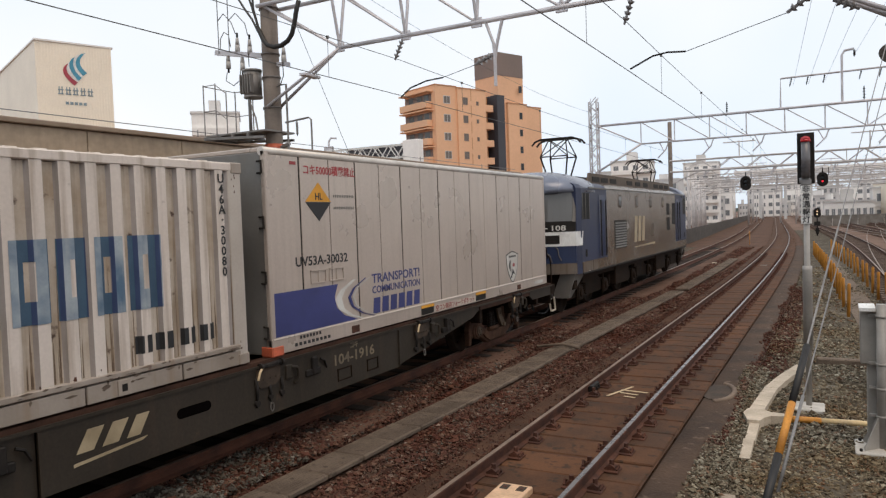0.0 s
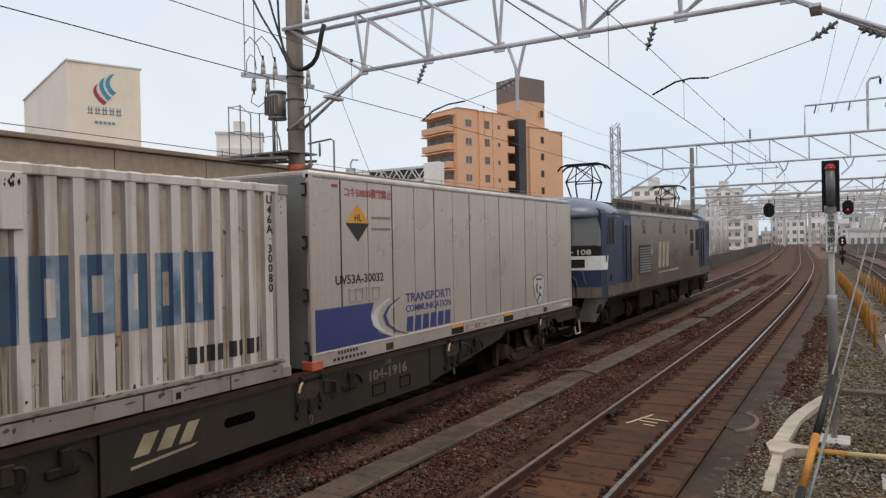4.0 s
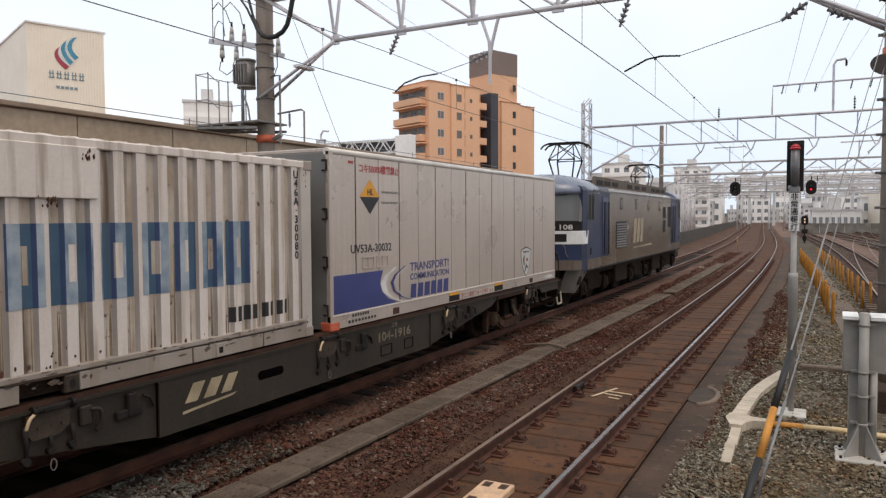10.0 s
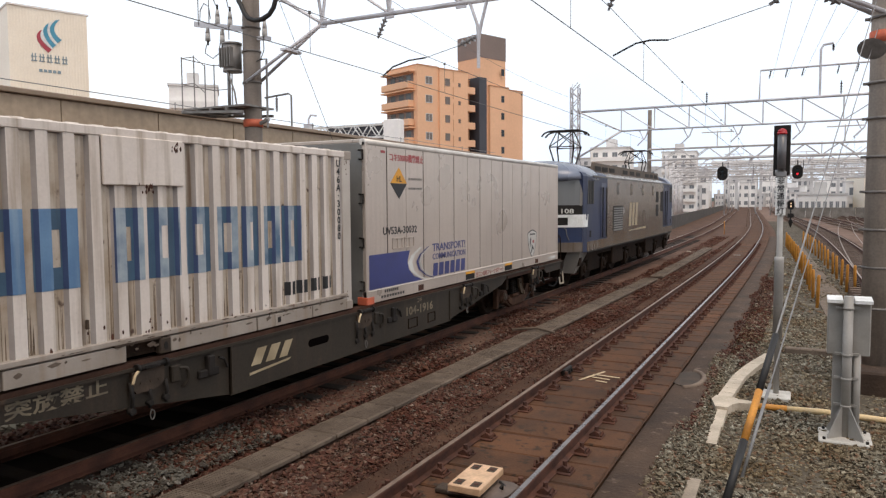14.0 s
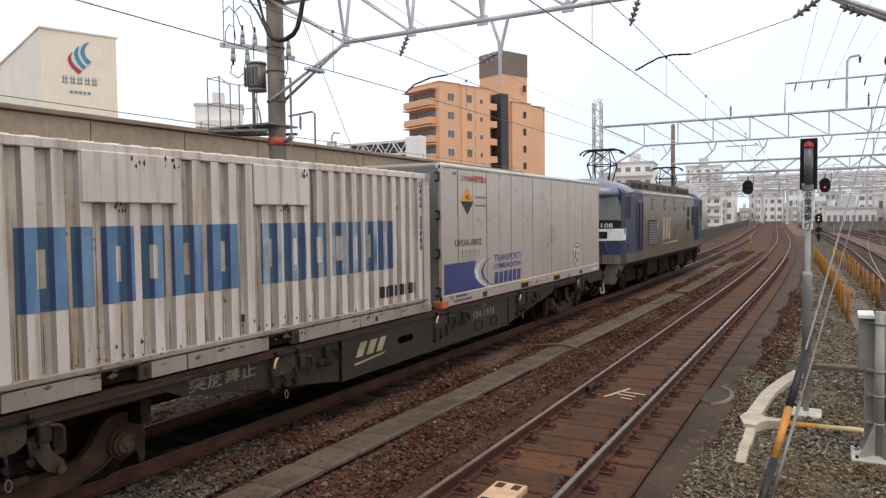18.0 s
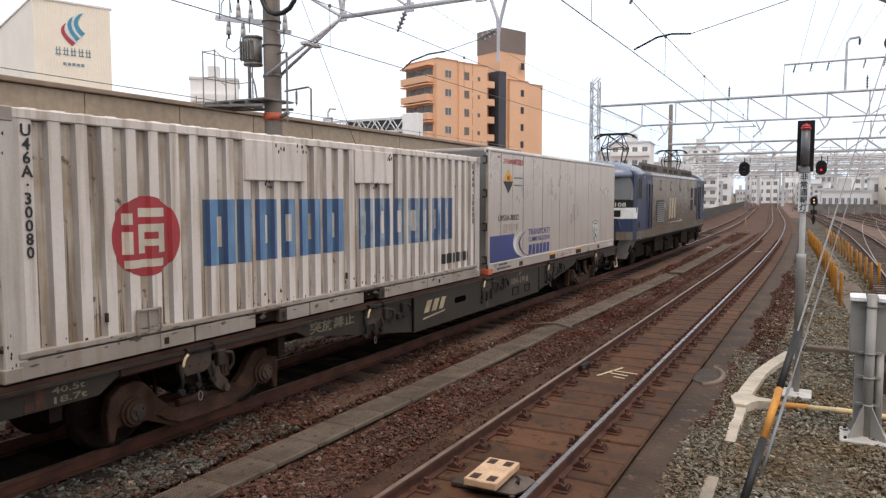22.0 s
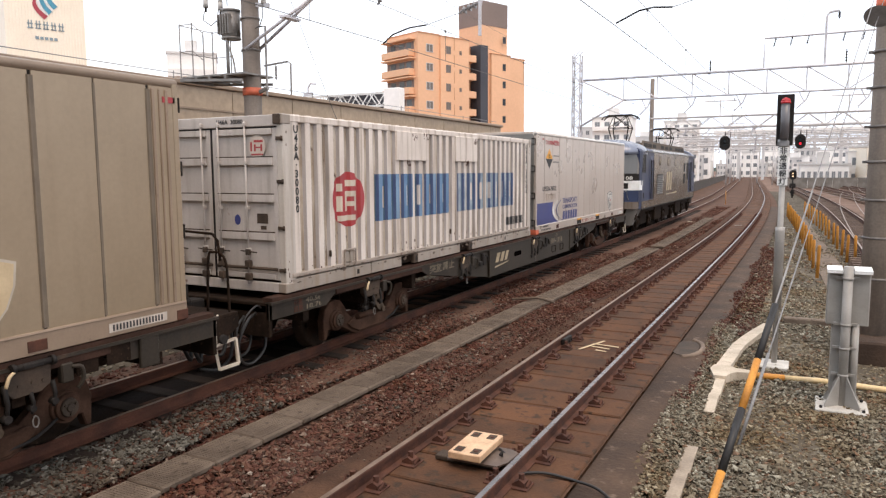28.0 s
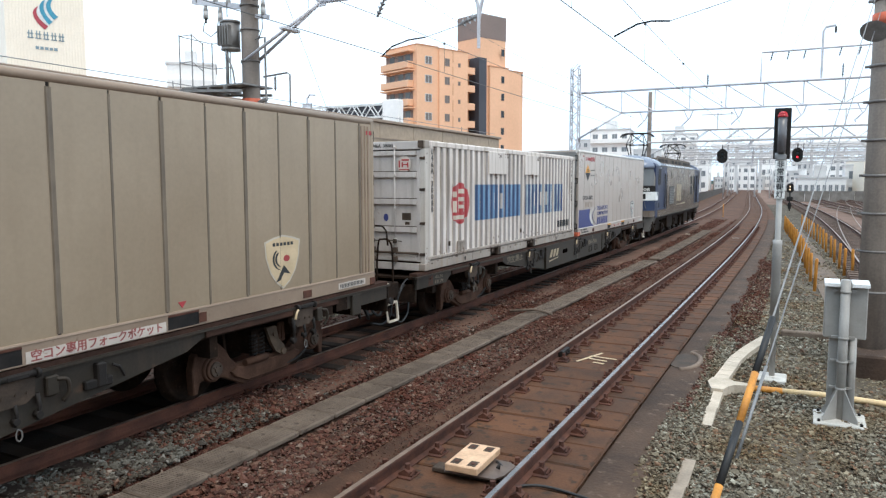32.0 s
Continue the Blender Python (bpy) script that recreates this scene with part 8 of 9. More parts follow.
wp = tagged(part("marker_block", bm, CONCRETE), "small grey block between the near rails", "marker")
wp.location = (-3.02, 38.5, -0.02)

bm = B()
tube(bm, [(0, 0, -0.3), (0, 0, 0.86)], 0.03, 8)
wp = tagged(part("marker_stake", bm, YELLOW), "thin faded yellow stake between the far tracks", "stake")
wp.location = (-6.1, 64.45, 0)
pit = thing("cable_pit", "dark oval pit cover with a pale broken mortar rim", "pit cover", kind="structure")
bm = B()
prism(bm, [(-1.62 + 0.2 * math.cos(a), 11.7 + 0.5 * math.sin(a)) for a in (2 * math.pi * k / 24 for k in range(24))], "z", -0.26, -0.19)
part("cover", bm, DUSTY, pit)
bm = B()
tube(bm, [(-1.62 + 0.25 * math.cos(a), 11.7 + 0.58 * math.sin(a), -0.20) for a in (-1.5 + 2.9 * k / 18 for k in range(19))], 0.04, 8)
part("mortar_rim", bm, mat("tan_mortar", (0.23, 0.165, 0.12), (0.14, 0.10, 0.075), 0.9, scale=4, bump=0.5), pit)

DULL_DUCT = mat("dusty_duct_concrete", (0.33, 0.265, 0.20), (0.23, 0.18, 0.135), 0.85, scale=3, fine=40, bump=0.3, rnd=0.1)
duct = thing("concrete_duct", "pale concrete cable duct covers laid in a bent line", "cable duct")
line = [(-0.52, 14.5), (-0.74, 13.5), (-0.90, 12.5), (-0.94, 11.9), (-0.98, 11.3), (-1.01, 10.8)]
line = [(p.x, p.y) for p in bent([(x, y, 0) for x, y in line], 2)]
for (xa, ya), (xb, yb) in zip(line, line[1:]):
    bm = B()
    beam(bm, (xa, ya - 0.004, -0.29), (xb, yb + 0.004, -0.29), 0.20, 0.09)
    part("duct_cover", bm, PALE, duct)
bm = B()
prism(bm, [(-1.06, 10.45), (-0.90, 10.45), (-0.86, 10.62), (-0.78, 10.74), (-0.58, 10.80), (-0.58, 10.93), (-0.80, 10.96), (-0.89, 11.06), (-1.11, 11.06), (-1.15, 10.82)], "z", -0.36, -0.238)
part("junction_cover", bm, PALE, duct, "pale forked junction of the duct")
for ya, yb, m in ((10.5, 9.7, PALE), (9.7, 9.05, PALE), (7.7, 7.0, DULL_DUCT), (7.0, 6.3, DULL_DUCT), (6.3, 5.6, DULL_DUCT)):
    bm = B()
    beam(bm, (-0.97, ya, -0.325), (-0.96, yb + 0.012, -0.345 if ya != 9.7 else -0.372), 0.125, 0.09)
    part("duct_cover", bm, m, duct)
bm = B()
tube(bm, [(-0.85, 10.85, -0.30), (-0.55, 10.90, -0.30)], 0.042, 10)
tube(bm, [(-0.18, 10.94, -0.30), (0.3, 11.0, -0.30), (0.95, 10.97, -0.31), (2.2, 10.85, -0.32)], 0.042, 10)
cp = tagged(part("conduit_pipe", bm, YELLOW_PALE), "pale yellowed plastic conduit lying on the stones", "pipe")
bm = B()
tube(bm, [(-0.56, 10.90, -0.30), (-0.17, 10.94, -0.30)], 0.047, 10)
part("yellow_coupling", bm, YELLOW, cp)
bm = B()
box(bm, -0.3, 1.6, 15.1, 15.3, -0.42, -0.22, 0.02)
tagged(part("kerb", bm, LID), "low brown-grey concrete kerb across the gravel", "kerb", kind="structure")
bm = B()
prism(bm, [(0.56, 20.0), (1.28, 20.0), (0.30 - bend(48), 48), (-0.42 - bend(48), 48)], "z", -0.40, -0.335)
tagged(part("footpath", bm, LID), "grey concrete footpath between the amber posts", "path", kind="structure")

# Amber marker posts on both sides of the footpath
post0 = thing("marker_post", "amber plastic marker post beside the footpath", "marker post", "amber marker posts")
bm = B()
tube(bm, [(0, 0, -0.40), (0, 0, 0.48), (0, 0, 0.50)], 0.045, 10)
part("post_tube", bm, YELLOW, post0)
bm = B()
tube(bm, [(0, 0, 0.50), (0, 0, 0.53)], 0.043, 10, 0.025)
part("cap", bm, YELLOW, post0)
spots = [(0.35 - 0.075 * k, 22.2 + 2.0 * k) for k in range(15)] + [(1.48, 26.3)] + [(1.26 - 0.069 * k, 26.3 + 2.05 * k) for k in range(14)]
for k, (x, y) in enumerate(spots):
    x = x - bend(y)
    m = pose(x + random.uniform(-0.02, 0.02), y + random.uniform(-0.1, 0.1), random.uniform(-0.03, 0.02), random.uniform(-2, 2), random.uniform(-2, 2), 0)
    if k == 0:
        post0.matrix_basis = m
    else:
        copy_thing(post0, m)

# ---- sidings on the right, line-side wall on the left ----
for x0, ya, yb, lab in ((2.3, 24, 300, "rusty siding track"), (6.5, 24, 300, "rusty siding track"), (10.3, 24, 300, "rusty siding track"), (14.0, 30, 300, "rusty siding track")):
    tr = thing("railway_track", lab + " in the yard", "track", kind="structure")
    rail(tr, x0 - GAUGE, ya, yb, DULL, "rusty rail")
    rail(tr, x0 + GAUGE, ya, yb, DULL, "rusty rail")
    bm = B()
    y = ya
    while y < 190:
        box(bm, x0 - 1.0 - bend(y), x0 + 1.0 - bend(y), y - 0.11, y + 0.11, -0.42, -0.16)
        y += 0.64
    tagged(part("sleeper", bm, YARD_SLEEPER, tr, "brown sleepers of the siding"), kind="stuff")
sw = thing("railway_track", "curved turnout rails branching between two sidings", "track", kind="structure")
for xa, k0, y0, y1 in ((2.3, 0.0009, 28, 95), (6.5, -0.0009, 44, 100), (6.5, 0.0009, 60, 124)):
    for o in (-GAUGE, GAUGE):
        pts = []
        for k in range(19):
            y = y0 + (y1 - y0) * k / 18
            pts.append((xa + o + k0 * (y - y0 + 4) ** 2 - bend(y), y, -0.035))
        part("turnout_rail", tube(B(), pts, 0.026, 6), DULL, sw)
wall = thing("line_side_wall", "grey concrete parapet wall along the curve, with an unseen stretch added behind the train", "wall", kind="structure")
# Panels nearer than y = 47 are unseen, added to darken beneath the train.
for k in range(-7, 22):
    ya, yb = 47 + k * 9, 47 + (k + 1) * 9 - 0.05
    bm = B()
    xa, xb = -10.6 - bend(ya), -10.6 - bend(yb)
    v = [bm.verts.new(p) for p in ((xa, ya, -0.6), (xb, yb, -0.6), (xb, yb, 1.05), (xa, ya, 1.05), (xa - 0.2, ya, -0.6), (xb - 0.2, yb, -0.6), (xb - 0.2, yb, 1.05), (xa - 0.2, ya, 1.05))]
    for q in ((0, 1, 2, 3), (5, 4, 7, 6), (3, 2, 6, 7), (4, 0, 3, 7), (1, 5, 6, 2)):
        bm.faces.new([v[i] for i in q])
    part("wall_panel", bm, PARAPET, wall)
rw = thing("line_side_wall", "grey concrete wall beyond the yard", "wall", kind="structure")
for k in range(20):
    x = -3.5 + 3.5 * k
    bm = B()
    box(bm, x, x + 3.45, 128 + 0.3 * k, 128.25 + 0.3 * k, -0.6, 1.3)
    part("wall_panel", bm, YARD_WALL, rw)

# ---- buildings ----
def yaw_frame(x, y, ux, uy):
    """A frame at (x, y) whose local x runs along (ux, uy) and local y points away to its left."""
    n = math.hypot(ux, uy)
    ux, uy = ux / n, uy / n
    return Matrix(((ux, -uy, 0, x), (uy, ux, 0, y), (0, 0, 1, 0), (0, 0, 0, 1)))


def panes(parent, spots, w, h, y, frame_mat=WHITE, glass=GLASS_PALE):
    """Windows on a wall that faces local -y: recessed glass in a thin frame, one object each."""
    bm = B()
    for a, b, z0, z1 in ((-w / 2 - 0.07, -w / 2, -h / 2, h / 2), (w / 2, w / 2 + 0.07, -h / 2, h / 2), (-w / 2 - 0.07, w / 2 + 0.07, h / 2, h / 2 + 0.07), (-w / 2 - 0.07, w / 2 + 0.07, -h / 2 - 0.07, -h / 2), (-0.025, 0.025, -h / 2, h / 2)):
        box(bm, a, b, -0.06, 0.02, z0, z1)
    fr = part("window", bm, frame_mat, parent)
    bm = B()
    box(bm, -w / 2, w / 2, -0.02, 0.0, -h / 2, h / 2)
    gl = part("pane", bm, glass, fr)
    for k, (u, z) in enumerate(spots):
        ob = fr if k == 0 else new("window", fr.data)
        ob.parent = parent
        ob.location = (u, y, z)
        if k:
            g2 = new("pane", gl.data)
            g2.parent = ob


# added, unseen: a roof and end wall close the place and dim nearby things
UNSEEN_GREY = mat("unseen_blocker_grey", (0.30, 0.29, 0.27), (0.24, 0.23, 0.21), 0.7, scale=0.8, bump=0.05)
tagged(part("platform_roof", box(B(), -5.0, 11.0, -40.0, -0.9, 5.3, 5.55, 0.03), UNSEEN_GREY), "plain grey unseen roof added to shade nearby things", "roof", kind="structure")
tagged(part("station_wall", box(B(), -4.9, 11.0, -16.0, -15.7, -0.38, 5.29), UNSEEN_GREY), "plain grey unseen wall added behind the camera", "wall", kind="structure")

# long low beige building behind the train
hall = thing("low_hall", "long low beige metal-clad building with a flat cornice", "building")
HX, HZ, HE = -15.0, 5.10, 36.2
bm = B()
box(bm, HX - 8, HX, -30, HE, -0.6, HZ - 0.75)
part("wall", bm, BEIGE_WALL, hall)
y = -30.0
while y < HE:
    bm = B()
    box(bm, HX, HX + 0.06, y + 0.012, min(y + 2.7, HE) - 0.012, 3.6, HZ - 0.13, 0.008)
    part("cladding_panel", bm, BEIGE_WALL, hall)
    y += 2.7
bm = B()
box(bm, HX - 8.1, HX + 0.16, -30, HE + 0.1, HZ - 0.12, HZ, 0.02)
box(bm, HX, HX + 0.09, -30, HE, HZ - 0.75, HZ - 0.70)
part("cornice", bm, C_TAN_RAIL, hall)
bm = B()
box(bm, HX - 8, HX - 0.5, -30, HE - 0.5, HZ - 0.8, HZ - 0.4)
part("roof", bm, GREY_WALL, hall)
bm = B()
tube(bm, [(HX - 0.2, -30, HZ + 0.22), (HX - 0.2, HE, HZ + 0.18)], 0.012, 5)
for y in np.arange(-28, HE, 6):
    tube(bm, [(HX - 0.2, y, HZ), (HX - 0.2, y, HZ + 0.25)], 0.015, 5)
part("roof_wire", bm, GALV, hall)

# cream tower block with an emblem
tower = thing("department_store_tower", "cream ribbed-clad tower block with a red and blue emblem", "building")
T = [(-125.1, 78.5), (-120.4, 90.5), (-162.1, 106.2), (-166.8, 94.2)]
bm = B()
prism(bm, T, "z", -0.6, 37.6)
part("wall", bm, CREAM_WALL, tower)
fu = Vector((T[1][0] - T[0][0], T[1][1] - T[0][1], 0))
fw = fu.length
fu.normalize()
fn = Vector((fu.y, -fu.x, 0))
M0 = Matrix(((fu.x, 0, fn.x, T[0][0]), (fu.y, 0, fn.y, T[0][1]), (0, 1, 0, 0), (0, 0, 0, 1)))
for k in range(26):
    bm = B()
    box(bm, 0.2 + k * fw / 26, 0.2 + (k + 0.55) * fw / 26, 18.0, 37.4, 0.0, 0.08)
    part("cladding_rib", bm, CREAM_WALL, tower).matrix_basis = M0
bm = B()
prism(bm, [(x + dx * 0.25, y + dy * 0.25) for (x, y), (dx, dy) in zip(T, ((1, -1), (1, 1), (-1, 1), (-1, -1)))], "z", 37.55, 37.85)
part("roof_edge", bm, PALE_WALL, tower)
SK = mat("emblem_sky_blue", (0.06, 0.30, 0.42), rough=0.5, bump=0)
RD = mat("emblem_red", (0.42, 0.05, 0.07), rough=0.5, bump=0)


def crescent(left, right, m):
    """A curved stripe with a square foot between two arcs, each given by its top, middle and foot."""
    def arc(top, mid, foot):
        c = [2 * mid[i] - (top[i] + foot[i]) / 2 for i in (0, 1)]
        return [(U0 + (1 - f) ** 2 * top[0] + 2 * f * (1 - f) * c[0] + f * f * foot[0], 33.2 + (1 - f) ** 2 * top[1] + 2 * f * (1 - f) * c[1] + f * f * foot[1]) for f in (k / 12 for k in range(13))]
    bm, a, b = B(), arc(*left), arc(*right)
    va, vb = [[[bm.verts.new((x, y, z)) for x, y in side] for z in (0.09, 0.14)] for side in (a, b)]
    for i in range(12):
        bm.faces.new((va[1][i], vb[1][i], vb[1][i + 1], va[1][i + 1]))
        bm.faces.new((va[0][i], va[1][i], va[1][i + 1], va[0][i + 1]))
        bm.faces.new((vb[0][i], vb[0][i + 1], vb[1][i + 1], vb[1][i]))
    bm.faces.new((va[0][12], va[1][12], vb[1][12], vb[0][12]))
    bmesh.ops.recalc_face_normals(bm, faces=bm.faces[:])
    part("emblem_stripe", bm, m, tower).matrix_basis = M0


U0 = fw * 0.51
LOGO_WHITE = mat("emblem_white", (0.75, 0.74, 0.72), rough=0.5, bump=0)
crescent(((-1.40, 0.66), (-2.10, -1.1), (-0.36, -3.25)), ((-1.25, 0.66), (-1.45, -0.95), (0.20, -2.60)), RD)
crescent(((-1.20, 0.80), (-1.40, -0.85), (0.24, -2.56)), ((-0.62, 1.60), (-1.05, -0.1), (0.32, -2.34)), LOGO_WHITE)
crescent(((-0.60, 1.65), (-1.00, -0.1), (0.36, -2.30)), ((-0.10, 2.05), (-0.30, 0.0), (0.93, -1.70)), SK)
crescent(((-0.05, 2.10), (-0.25, 0.1), (0.97, -1.66)), ((0.80, 2.75), (-0.02, 0.7), (1.16, -1.34)), LOGO_WHITE)
crescent(((1.05, 2.75), (0.02, 0.8), (1.20, -1.30)), ((1.75, 2.95), (0.74, 1.05), (1.90, -0.70)), SK)
NAME_BLUE = mat("weathered_blue_grey_letters", (0.22, 0.30, 0.33), (0.17, 0.23, 0.26), 0.5, scale=2, bump=0)
for k in range(5):
    bm = B()
    box(bm, U0 - 3.2 + k * 1.25, U0 - 2.25 + k * 1.25, 28.2, 28.38, 0.09, 0.13)
    box(bm, U0 - 3.2 + k * 1.25, U0 - 2.25 + k * 1.25, 28.95, 29.12, 0.09, 0.13)
    box(bm, U0 - 3.05 + k * 1.25, U0 - 2.88 + k * 1.25, 28.2, 29.6, 0.09, 0.13)
    box(bm, U0 - 2.57 + k * 1.25, U0 - 2.40 + k * 1.25, 28.2, 29.6, 0.09, 0.13)
    part("name_bar", bm, NAME_BLUE, tower).matrix_basis = M0
bm = B()
for k in range(5):
    box(bm, U0 - 2.0 + k * 0.75, U0 - 1.45 + k * 0.75, 26.4, 26.9, 0.09, 0.13)
part("name_bar", bm, NAME_BLUE, tower).matrix_basis = M0

# orange apartment building
apt = thing("apartment_building", "orange tiled apartment block with dark stair tower and taupe roof block", "building")
apt.matrix_basis = yaw_frame(-54.2, 98.0, 8.8, 21.7)
for name, x0, x1, y0, y1, z1, m in (("wing", 0.0, 4.3, 0.0, 8.0, 23.9, BRICK), ("wing", 4.3, 10.4, -0.35, 8.0, 23.7, BRICK), ("wing", 10.4, 13.6, 2.0, 8.0, 23.0, BRICK_DEEP), ("stair_tower", 13.6, 19.6, 0.0, 5.6, 26.7, BRICK), ("wing", 15.4, 19.9, -0.5, 7.0, 22.1, BRICK), ("wing", 19.9, 24.0, 0.0, 7.0, 21.9, BRICK)):
    bm = B()
    box(bm, x0, x1, y0, y1, -0.6, z1)
    part(name, bm, m, apt)
    if name == "wing":
        bm = B()
        box(bm, x0 - 0.06, x1 + 0.06, y0 - 0.08, y1, z1 - 0.05, z1 + 0.12)
        part("roof_coping", bm, BRICK_DEEP, apt)
bm = B()
box(bm, 13.55, 19.65, -0.04, 5.65, 26.7, 30.6)
part("roof_block", bm, TAUPE, apt, "taupe tiled roof block")
bm = B()
box(bm, 12.9, 14.6, -0.45, 2.2, -0.6, 23.3)
part("stair_screen", bm, SHADOWY, apt, "charcoal stair screen")
FL = [21.7 - 2.9 * k for k in range(7)]
panes(apt, [(2.3, z) for z in FL], 1.25, 1.1, 0.0, GREY_WALL, APT_GLASS)
panes(apt, [(5.9, z) for z in FL], 0.85, 1.05, -0.35, TAUPE, APT_GLASS)
panes(apt, [(8.5, z - 0.2) for z in FL], 0.34, 0.5, -0.35, TAUPE, APT_GLASS)
panes(apt, [(18.4, z - 1.6) for z in [26.2] + FL], 0.55, 1.0, -0.5, SHADOWY, GLASS)
bm = B()
for k in range(9):
    box(bm, 7.1, 7.18, -0.40, -0.34, 1 + k * 2.6, 2.9 + k * 2.6)
part("down_pipe", bm, BRICK_DEEP, apt)
for z in FL:
    bm = B()
    box(bm, 10.45, 12.3, -0.1, 2.1, z - 1.3, z - 0.2, 0.03)
    b = part("balcony", bm, BRICK, apt)
    bm = B()
    box(bm, 10.5, 12.2, 1.9, 2.05, z - 0.2, z + 1.2)
    part("balcony_recess", bm, SHADOWY, b)
# balconied end that faces local -x
for z in FL:
    bm = B()
    box(bm, -1.15, 0.0, 0.9, 8.0, z - 1.35, z - 0.30, 0.05)
    b = part("balcony", bm, BRICK, apt, "orange balcony parapet")
    bm = B()
    box(bm, -0.06, 0.02, 1.0, 7.8, z - 0.3, z + 0.95)
    part("balcony_recess", bm, TAUPE, b)
    for y in (1.6, 3.4, 5.6):
        bm = B()
        box(bm, -0.10, -0.02, y, y + 1.2, z - 0.3, z + 0.8)
        part("balcony_window", bm, GLASS_PALE, b)
    bm = B()
    box(bm, -1.2, 0.0, 0.6, 8.1, z + 1.15, z + 1.35)
    part("balcony_slab", bm, BRICK, b)

# pale stepped block far behind the pole cage
def plain_block(label, x, y, ux, uy, w, d, h, m, cols, rows, name="apartment_building", balc=False):
    b = thing(name, label, "building", "far buildings")
    b.matrix_basis = yaw_frame(x, y, ux, uy)
    bm = B()
    box(bm, 0, w, 0, d, -0.6, h)
    part("wall", bm, m, b)
    bm = B()
    box(bm, -0.15, w + 0.15, -0.15, d + 0.15, h, h + 0.3)
    box(bm, w * 0.35, w * 0.6, d * 0.3, d * 0.7, h + 0.3, h + 2.2)
    part("roof", bm, GREY_WALL, b)
    st = h / rows
    if cols:
        panes(b, [((k + 0.5) * w / cols, h - (r + 0.55) * st) for k in range(cols) for r in range(min(rows, 6))], w / cols * 0.5, st * 0.45, 0.0, GREY_WALL, FAR_GLASS)
    if balc:
        for r in range(min(rows, 6)):
            bm = B()
            box(bm, 0.1, w - 0.1, -1.0, 0.0, h - (r + 1) * st, h - (r + 0.68) * st)
            part("balcony", bm, m, b)
    return b


plain_block("white stepped building seen over the hall roof", -76.0, 69.0, 4.6, 4.4, 6.2, 8.0, 18.3, PALE_WALL, 0, 6, balc=True)
plain_block("pale grey apartment block far down the line", -41.0, 150.0, 1.0, 0.12, 8.0, 10, 13.6, PALE_WALL, 4, 5, balc=True)
plain_block("pale apartment block far down the line", -29.5, 168.0, 1.0, 0.1, 7.5, 12, 13.4, PALE_WALL, 4, 6, balc=True)
plain_block("pale apartment block far down the line", -56.0, 190.0, 1.0, 0.1, 9.0, 12, 14.0, GREY_WALL, 5, 6)
for k, (x, y, w, h) in enumerate(((-44, 260, 14, 12), (-62, 275, 12, 15), (-27, 300, 10, 9), (-12, 310, 14, 7), (2, 320, 12, 10), (-36, 240, 6, 7), (17, 300, 16, 8), (-78, 280, 12, 13), (-5, 280, 7, 5), (-95, 330, 16, 12), (-52, 340, 14, 16), (-33, 345, 12, 13), (-18, 350, 10, 15), (30, 330, 18, 11), (46, 320, 14, 8), (-6, 360, 9, 12), (8, 365, 10, 14))):
    plain_block("pale distant town building above the railway", x, y, 1.0, random.uniform(-0.2, 0.2), w, 10, h, (PALE_WALL, GREY_WALL)[k % 2], 4, 3)
plain_block("beige low apartment house with balconies beyond the yard", 8.3, 133.0, 1.0, 0.25, 9.0, 9.0, 6.2, CREAM_WALL, 3, 3, balc=True)
plain_block("pale low shed with tall windows behind the yard wall", -1.2, 134.0, 1.0, 0.05, 7.2, 5.0, 3.3, PALE_WALL, 8, 1, "shed")
plain_block("white narrow house behind the yard wall", 5.9, 138.0, 1.0, 0.05, 2.4, 5.0, 5.4, PALE_WALL, 1, 2)
plain_block("grey low building beyond the yard", 16.0, 138.0, 1.0, 0.2, 14.0, 9.0, 5.0, GREY_WALL, 4, 2)

# long pale elevated deck far down the line
deck = thing("elevated_deck", "long pale grey elevated station deck far down the line", "viaduct")
part("roof_fascia", box(B(), -27.0, 75.0, 240, 246, 13.6, 14.8), PALE_WALL, deck)
part("lower_deck", box(B(), -22.0, 75.0, 240.5, 246, 10.9, 11.7), PALE_WALL, deck, "white lower deck edge")
for k in range(14):
    part("column", box(B(), -20.0 + k * 7.0, -19.2 + k * 7.0, 242, 242.5, -0.6, 13.6), GREY_WALL, deck)

for k in range(15):
    w = (3.2, 2.4, 4.6, 2.0, 3.6)[k % 5]
    plain_block(("pale small house at the end of the curve", "grey office block at the end of the curve", "white shed at the end of the curve")[k % 3], -56.0 + 5.0 * k, 335.0 + random.uniform(0, 14), 1.0, random.uniform(-0.3, 0.3), w, 6.0, random.choice((2.4, 3.6, 5.0, 6.4, 7.8, 4.2)), (PALE_WALL, GREY_WALL, PALE_WALL)[k % 3], 3, 2)
# slim masts standing between the far portals
for k in range(16):
    y = 150 + 7.2 * k
    x = random.uniform(-13.5, 6.0) - bend(y)
    tagged(part("line_mast", tube(B(), [(x, y, -0.6), (x, y, random.uniform(5.0, 9.5))], 0.13, 8), TRUSS_FAR), "slim grey line mast among the far portals", "mast", "line masts")

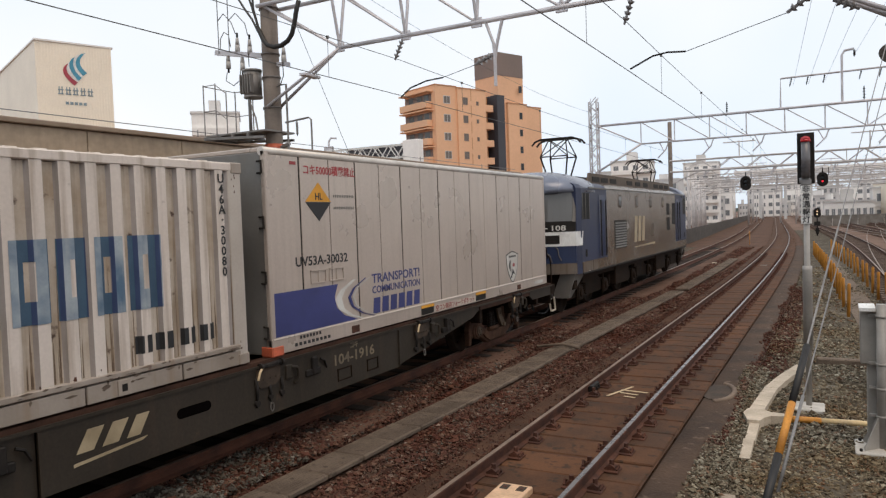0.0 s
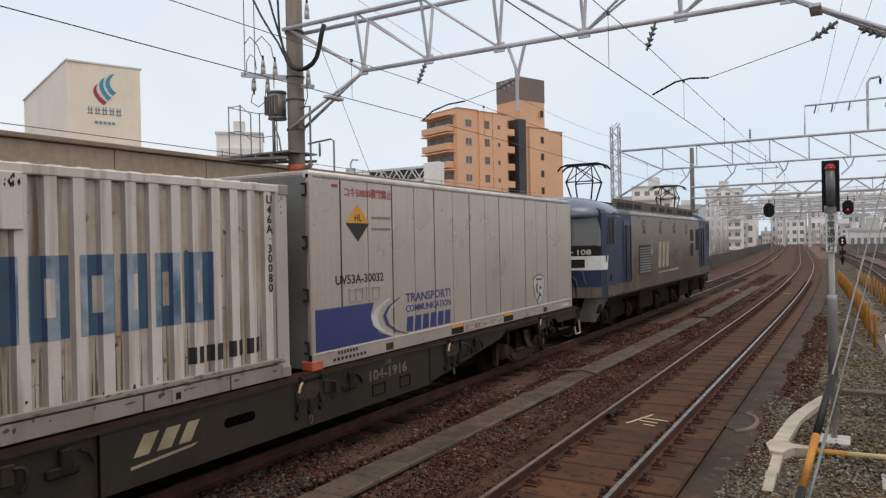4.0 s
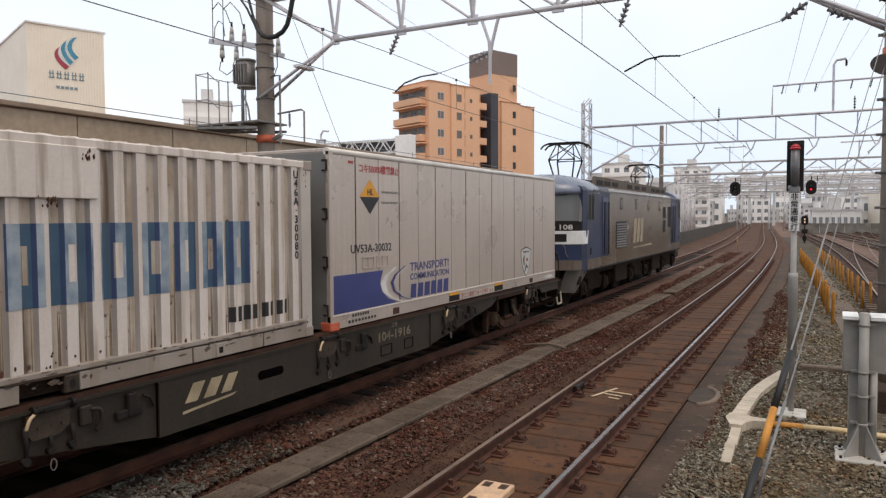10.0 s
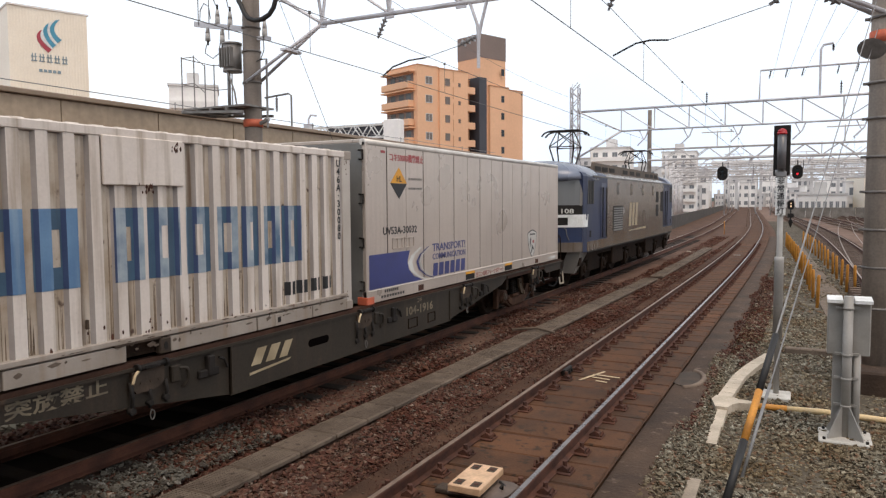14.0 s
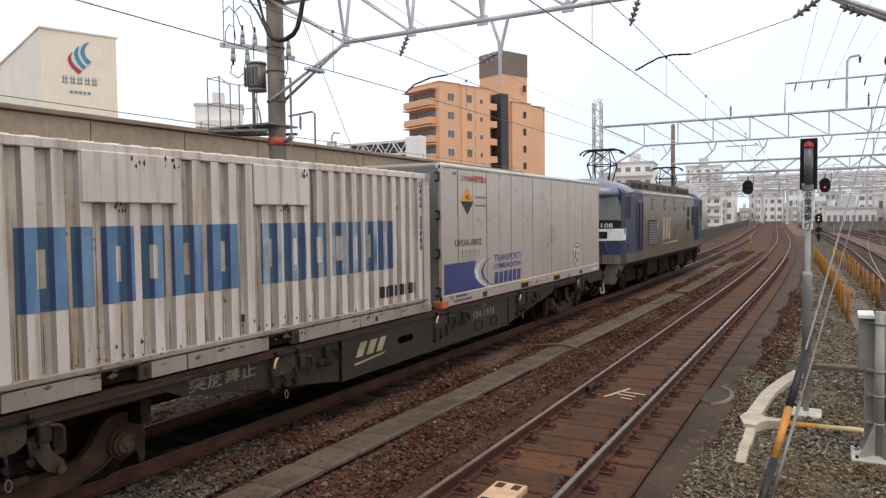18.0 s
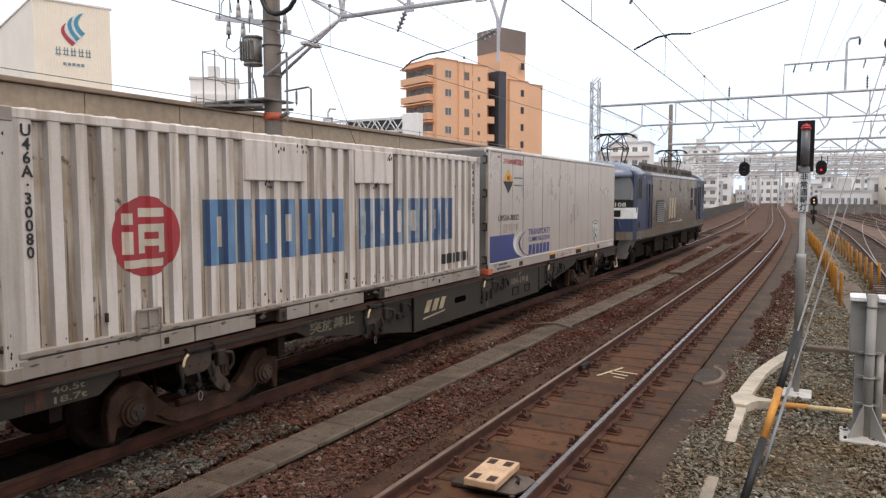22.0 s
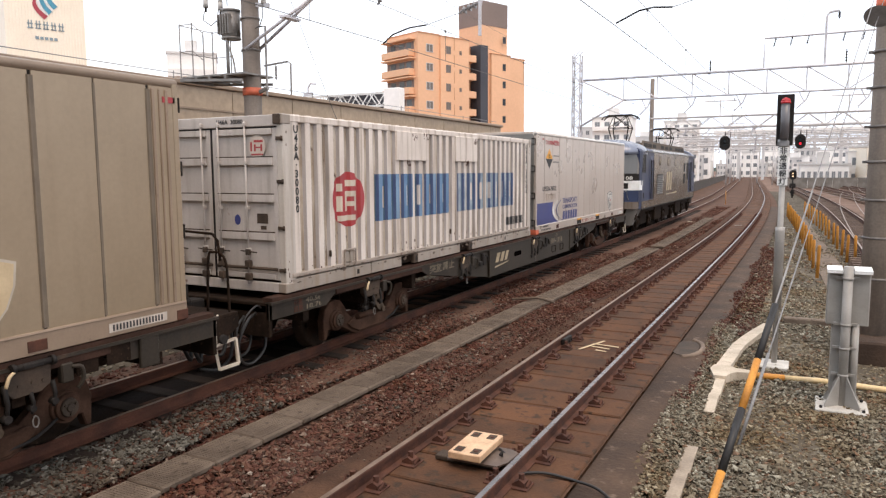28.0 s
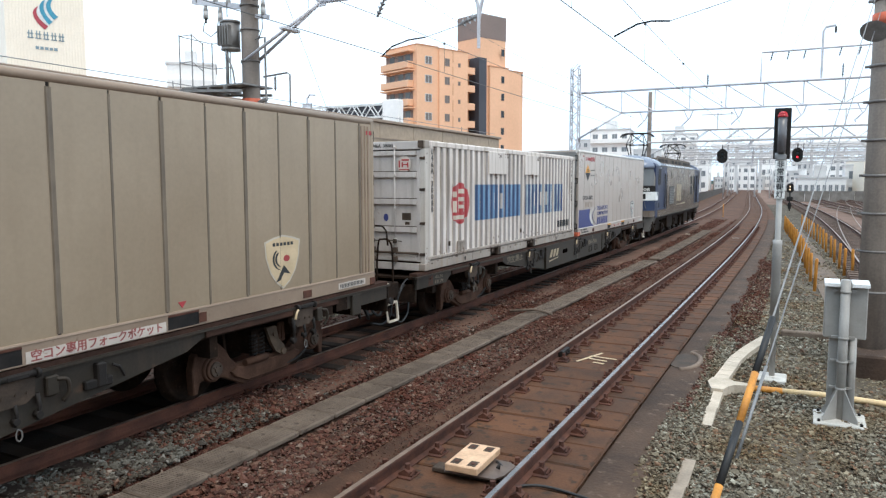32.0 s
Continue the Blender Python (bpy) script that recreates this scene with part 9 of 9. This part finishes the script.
# white lattice sign gantry above the hall
gt = thing("sign_gantry", "white lattice sign gantry with a pale end panel", "gantry")
for z in (9.05, 10.3):
    for y in (60, 60.8):
        bm = B()
        beam(bm, (-50, y, z), (-36.8, y, z), 0.12)
        part("chord", bm, WHITE, gt)
for k in range(14):
    a, b = (9.05, 10.3) if k % 2 else (10.3, 9.05)
    for y in (60, 60.8):
        part("lattice_bar", beam(B(), (-50 + k * 0.94, y, a), (-49.06 + k * 0.94, y, b), 0.09), WHITE, gt)
# Dark panel added behind the lattice to make its bars stand out.
bm = B()
box(bm, -44.5, -37.2, 61.0, 61.2, 8.2, 10.5)
part("sign_back", bm, SHADOWY, gt, "dark panel added behind the lattice bars")
bm = B()
box(bm, -37.0, -35.2, 59.9, 60.9, 8.2, 10.65, 0.05)
part("end_panel", bm, PALE_WALL, gt)
bm = B()
box(bm, -36.2, -35.6, 60.1, 60.7, -0.6, 8.2)
part("column", bm, PALE_WALL, gt)
bm = B()
tube(bm, [(-46.4, 60.4, 10.3), (-46.4, 60.4, 11.3), (-46.1, 60.4, 11.7), (-45.4, 60.4, 11.6)], 0.1, 6)
box(bm, -46.9, -45.9, 60.2, 60.6, 10.3, 10.8)
part("crane_hook", bm, TRUSS, gt)

# hills closing the view
bm = B()
prev = None
for k in range(61):
    a = radians(-70 + 140 * k / 60)
    h = 7 + 4 * noise.noise((k * 0.21, 3, 0)) + 4 * noise.noise((k * 0.9, 1, 0))
    cur = [bm.verts.new((-1700 * math.sin(a), 1700 * math.cos(a), z)) for z in (-2, h)]
    cur.append(bm.verts.new((-1900 * math.sin(a), 1900 * math.cos(a), -2)))
    if prev:
        bm.faces.new((prev[0], cur[0], cur[1], prev[1]))
        bm.faces.new((prev[1], cur[1], cur[2], prev[2]))
    prev = cur
tagged(part("backdrop", bm, HILL), "low hazy wooded hills on the horizon", "hills", kind="structure")


# ---- motion of the train ----
def motions():
    def at(s, half, z):
        a, b = on_track(TRAIN_X, s - half), on_track(TRAIN_X, s + half)
        mid = (a + b) / 2
        return pose(mid.x, mid.y, z, 0, 0, math.degrees(math.atan2(-(b.x - a.x), b.y - a.y)))

    for ob, mid, z, half in RIDES:
        centre = {8.75: 8.75, 3.84: 8.75, 13.5: 8.75, -7.10: -11.75, -11.75: -11.75}.get(mid, mid)
        off = Matrix.Translation((0, mid - centre, z))
        walk(ob, [(t, at(centre + s, half, 0.0) @ off) for t, s in RUN])
    for ob, place, r in SPIN:
        walk(ob, [(t, pose(*place, -math.degrees((s - RUN[0][1]) / r))) for t, s in RUN])


motions()
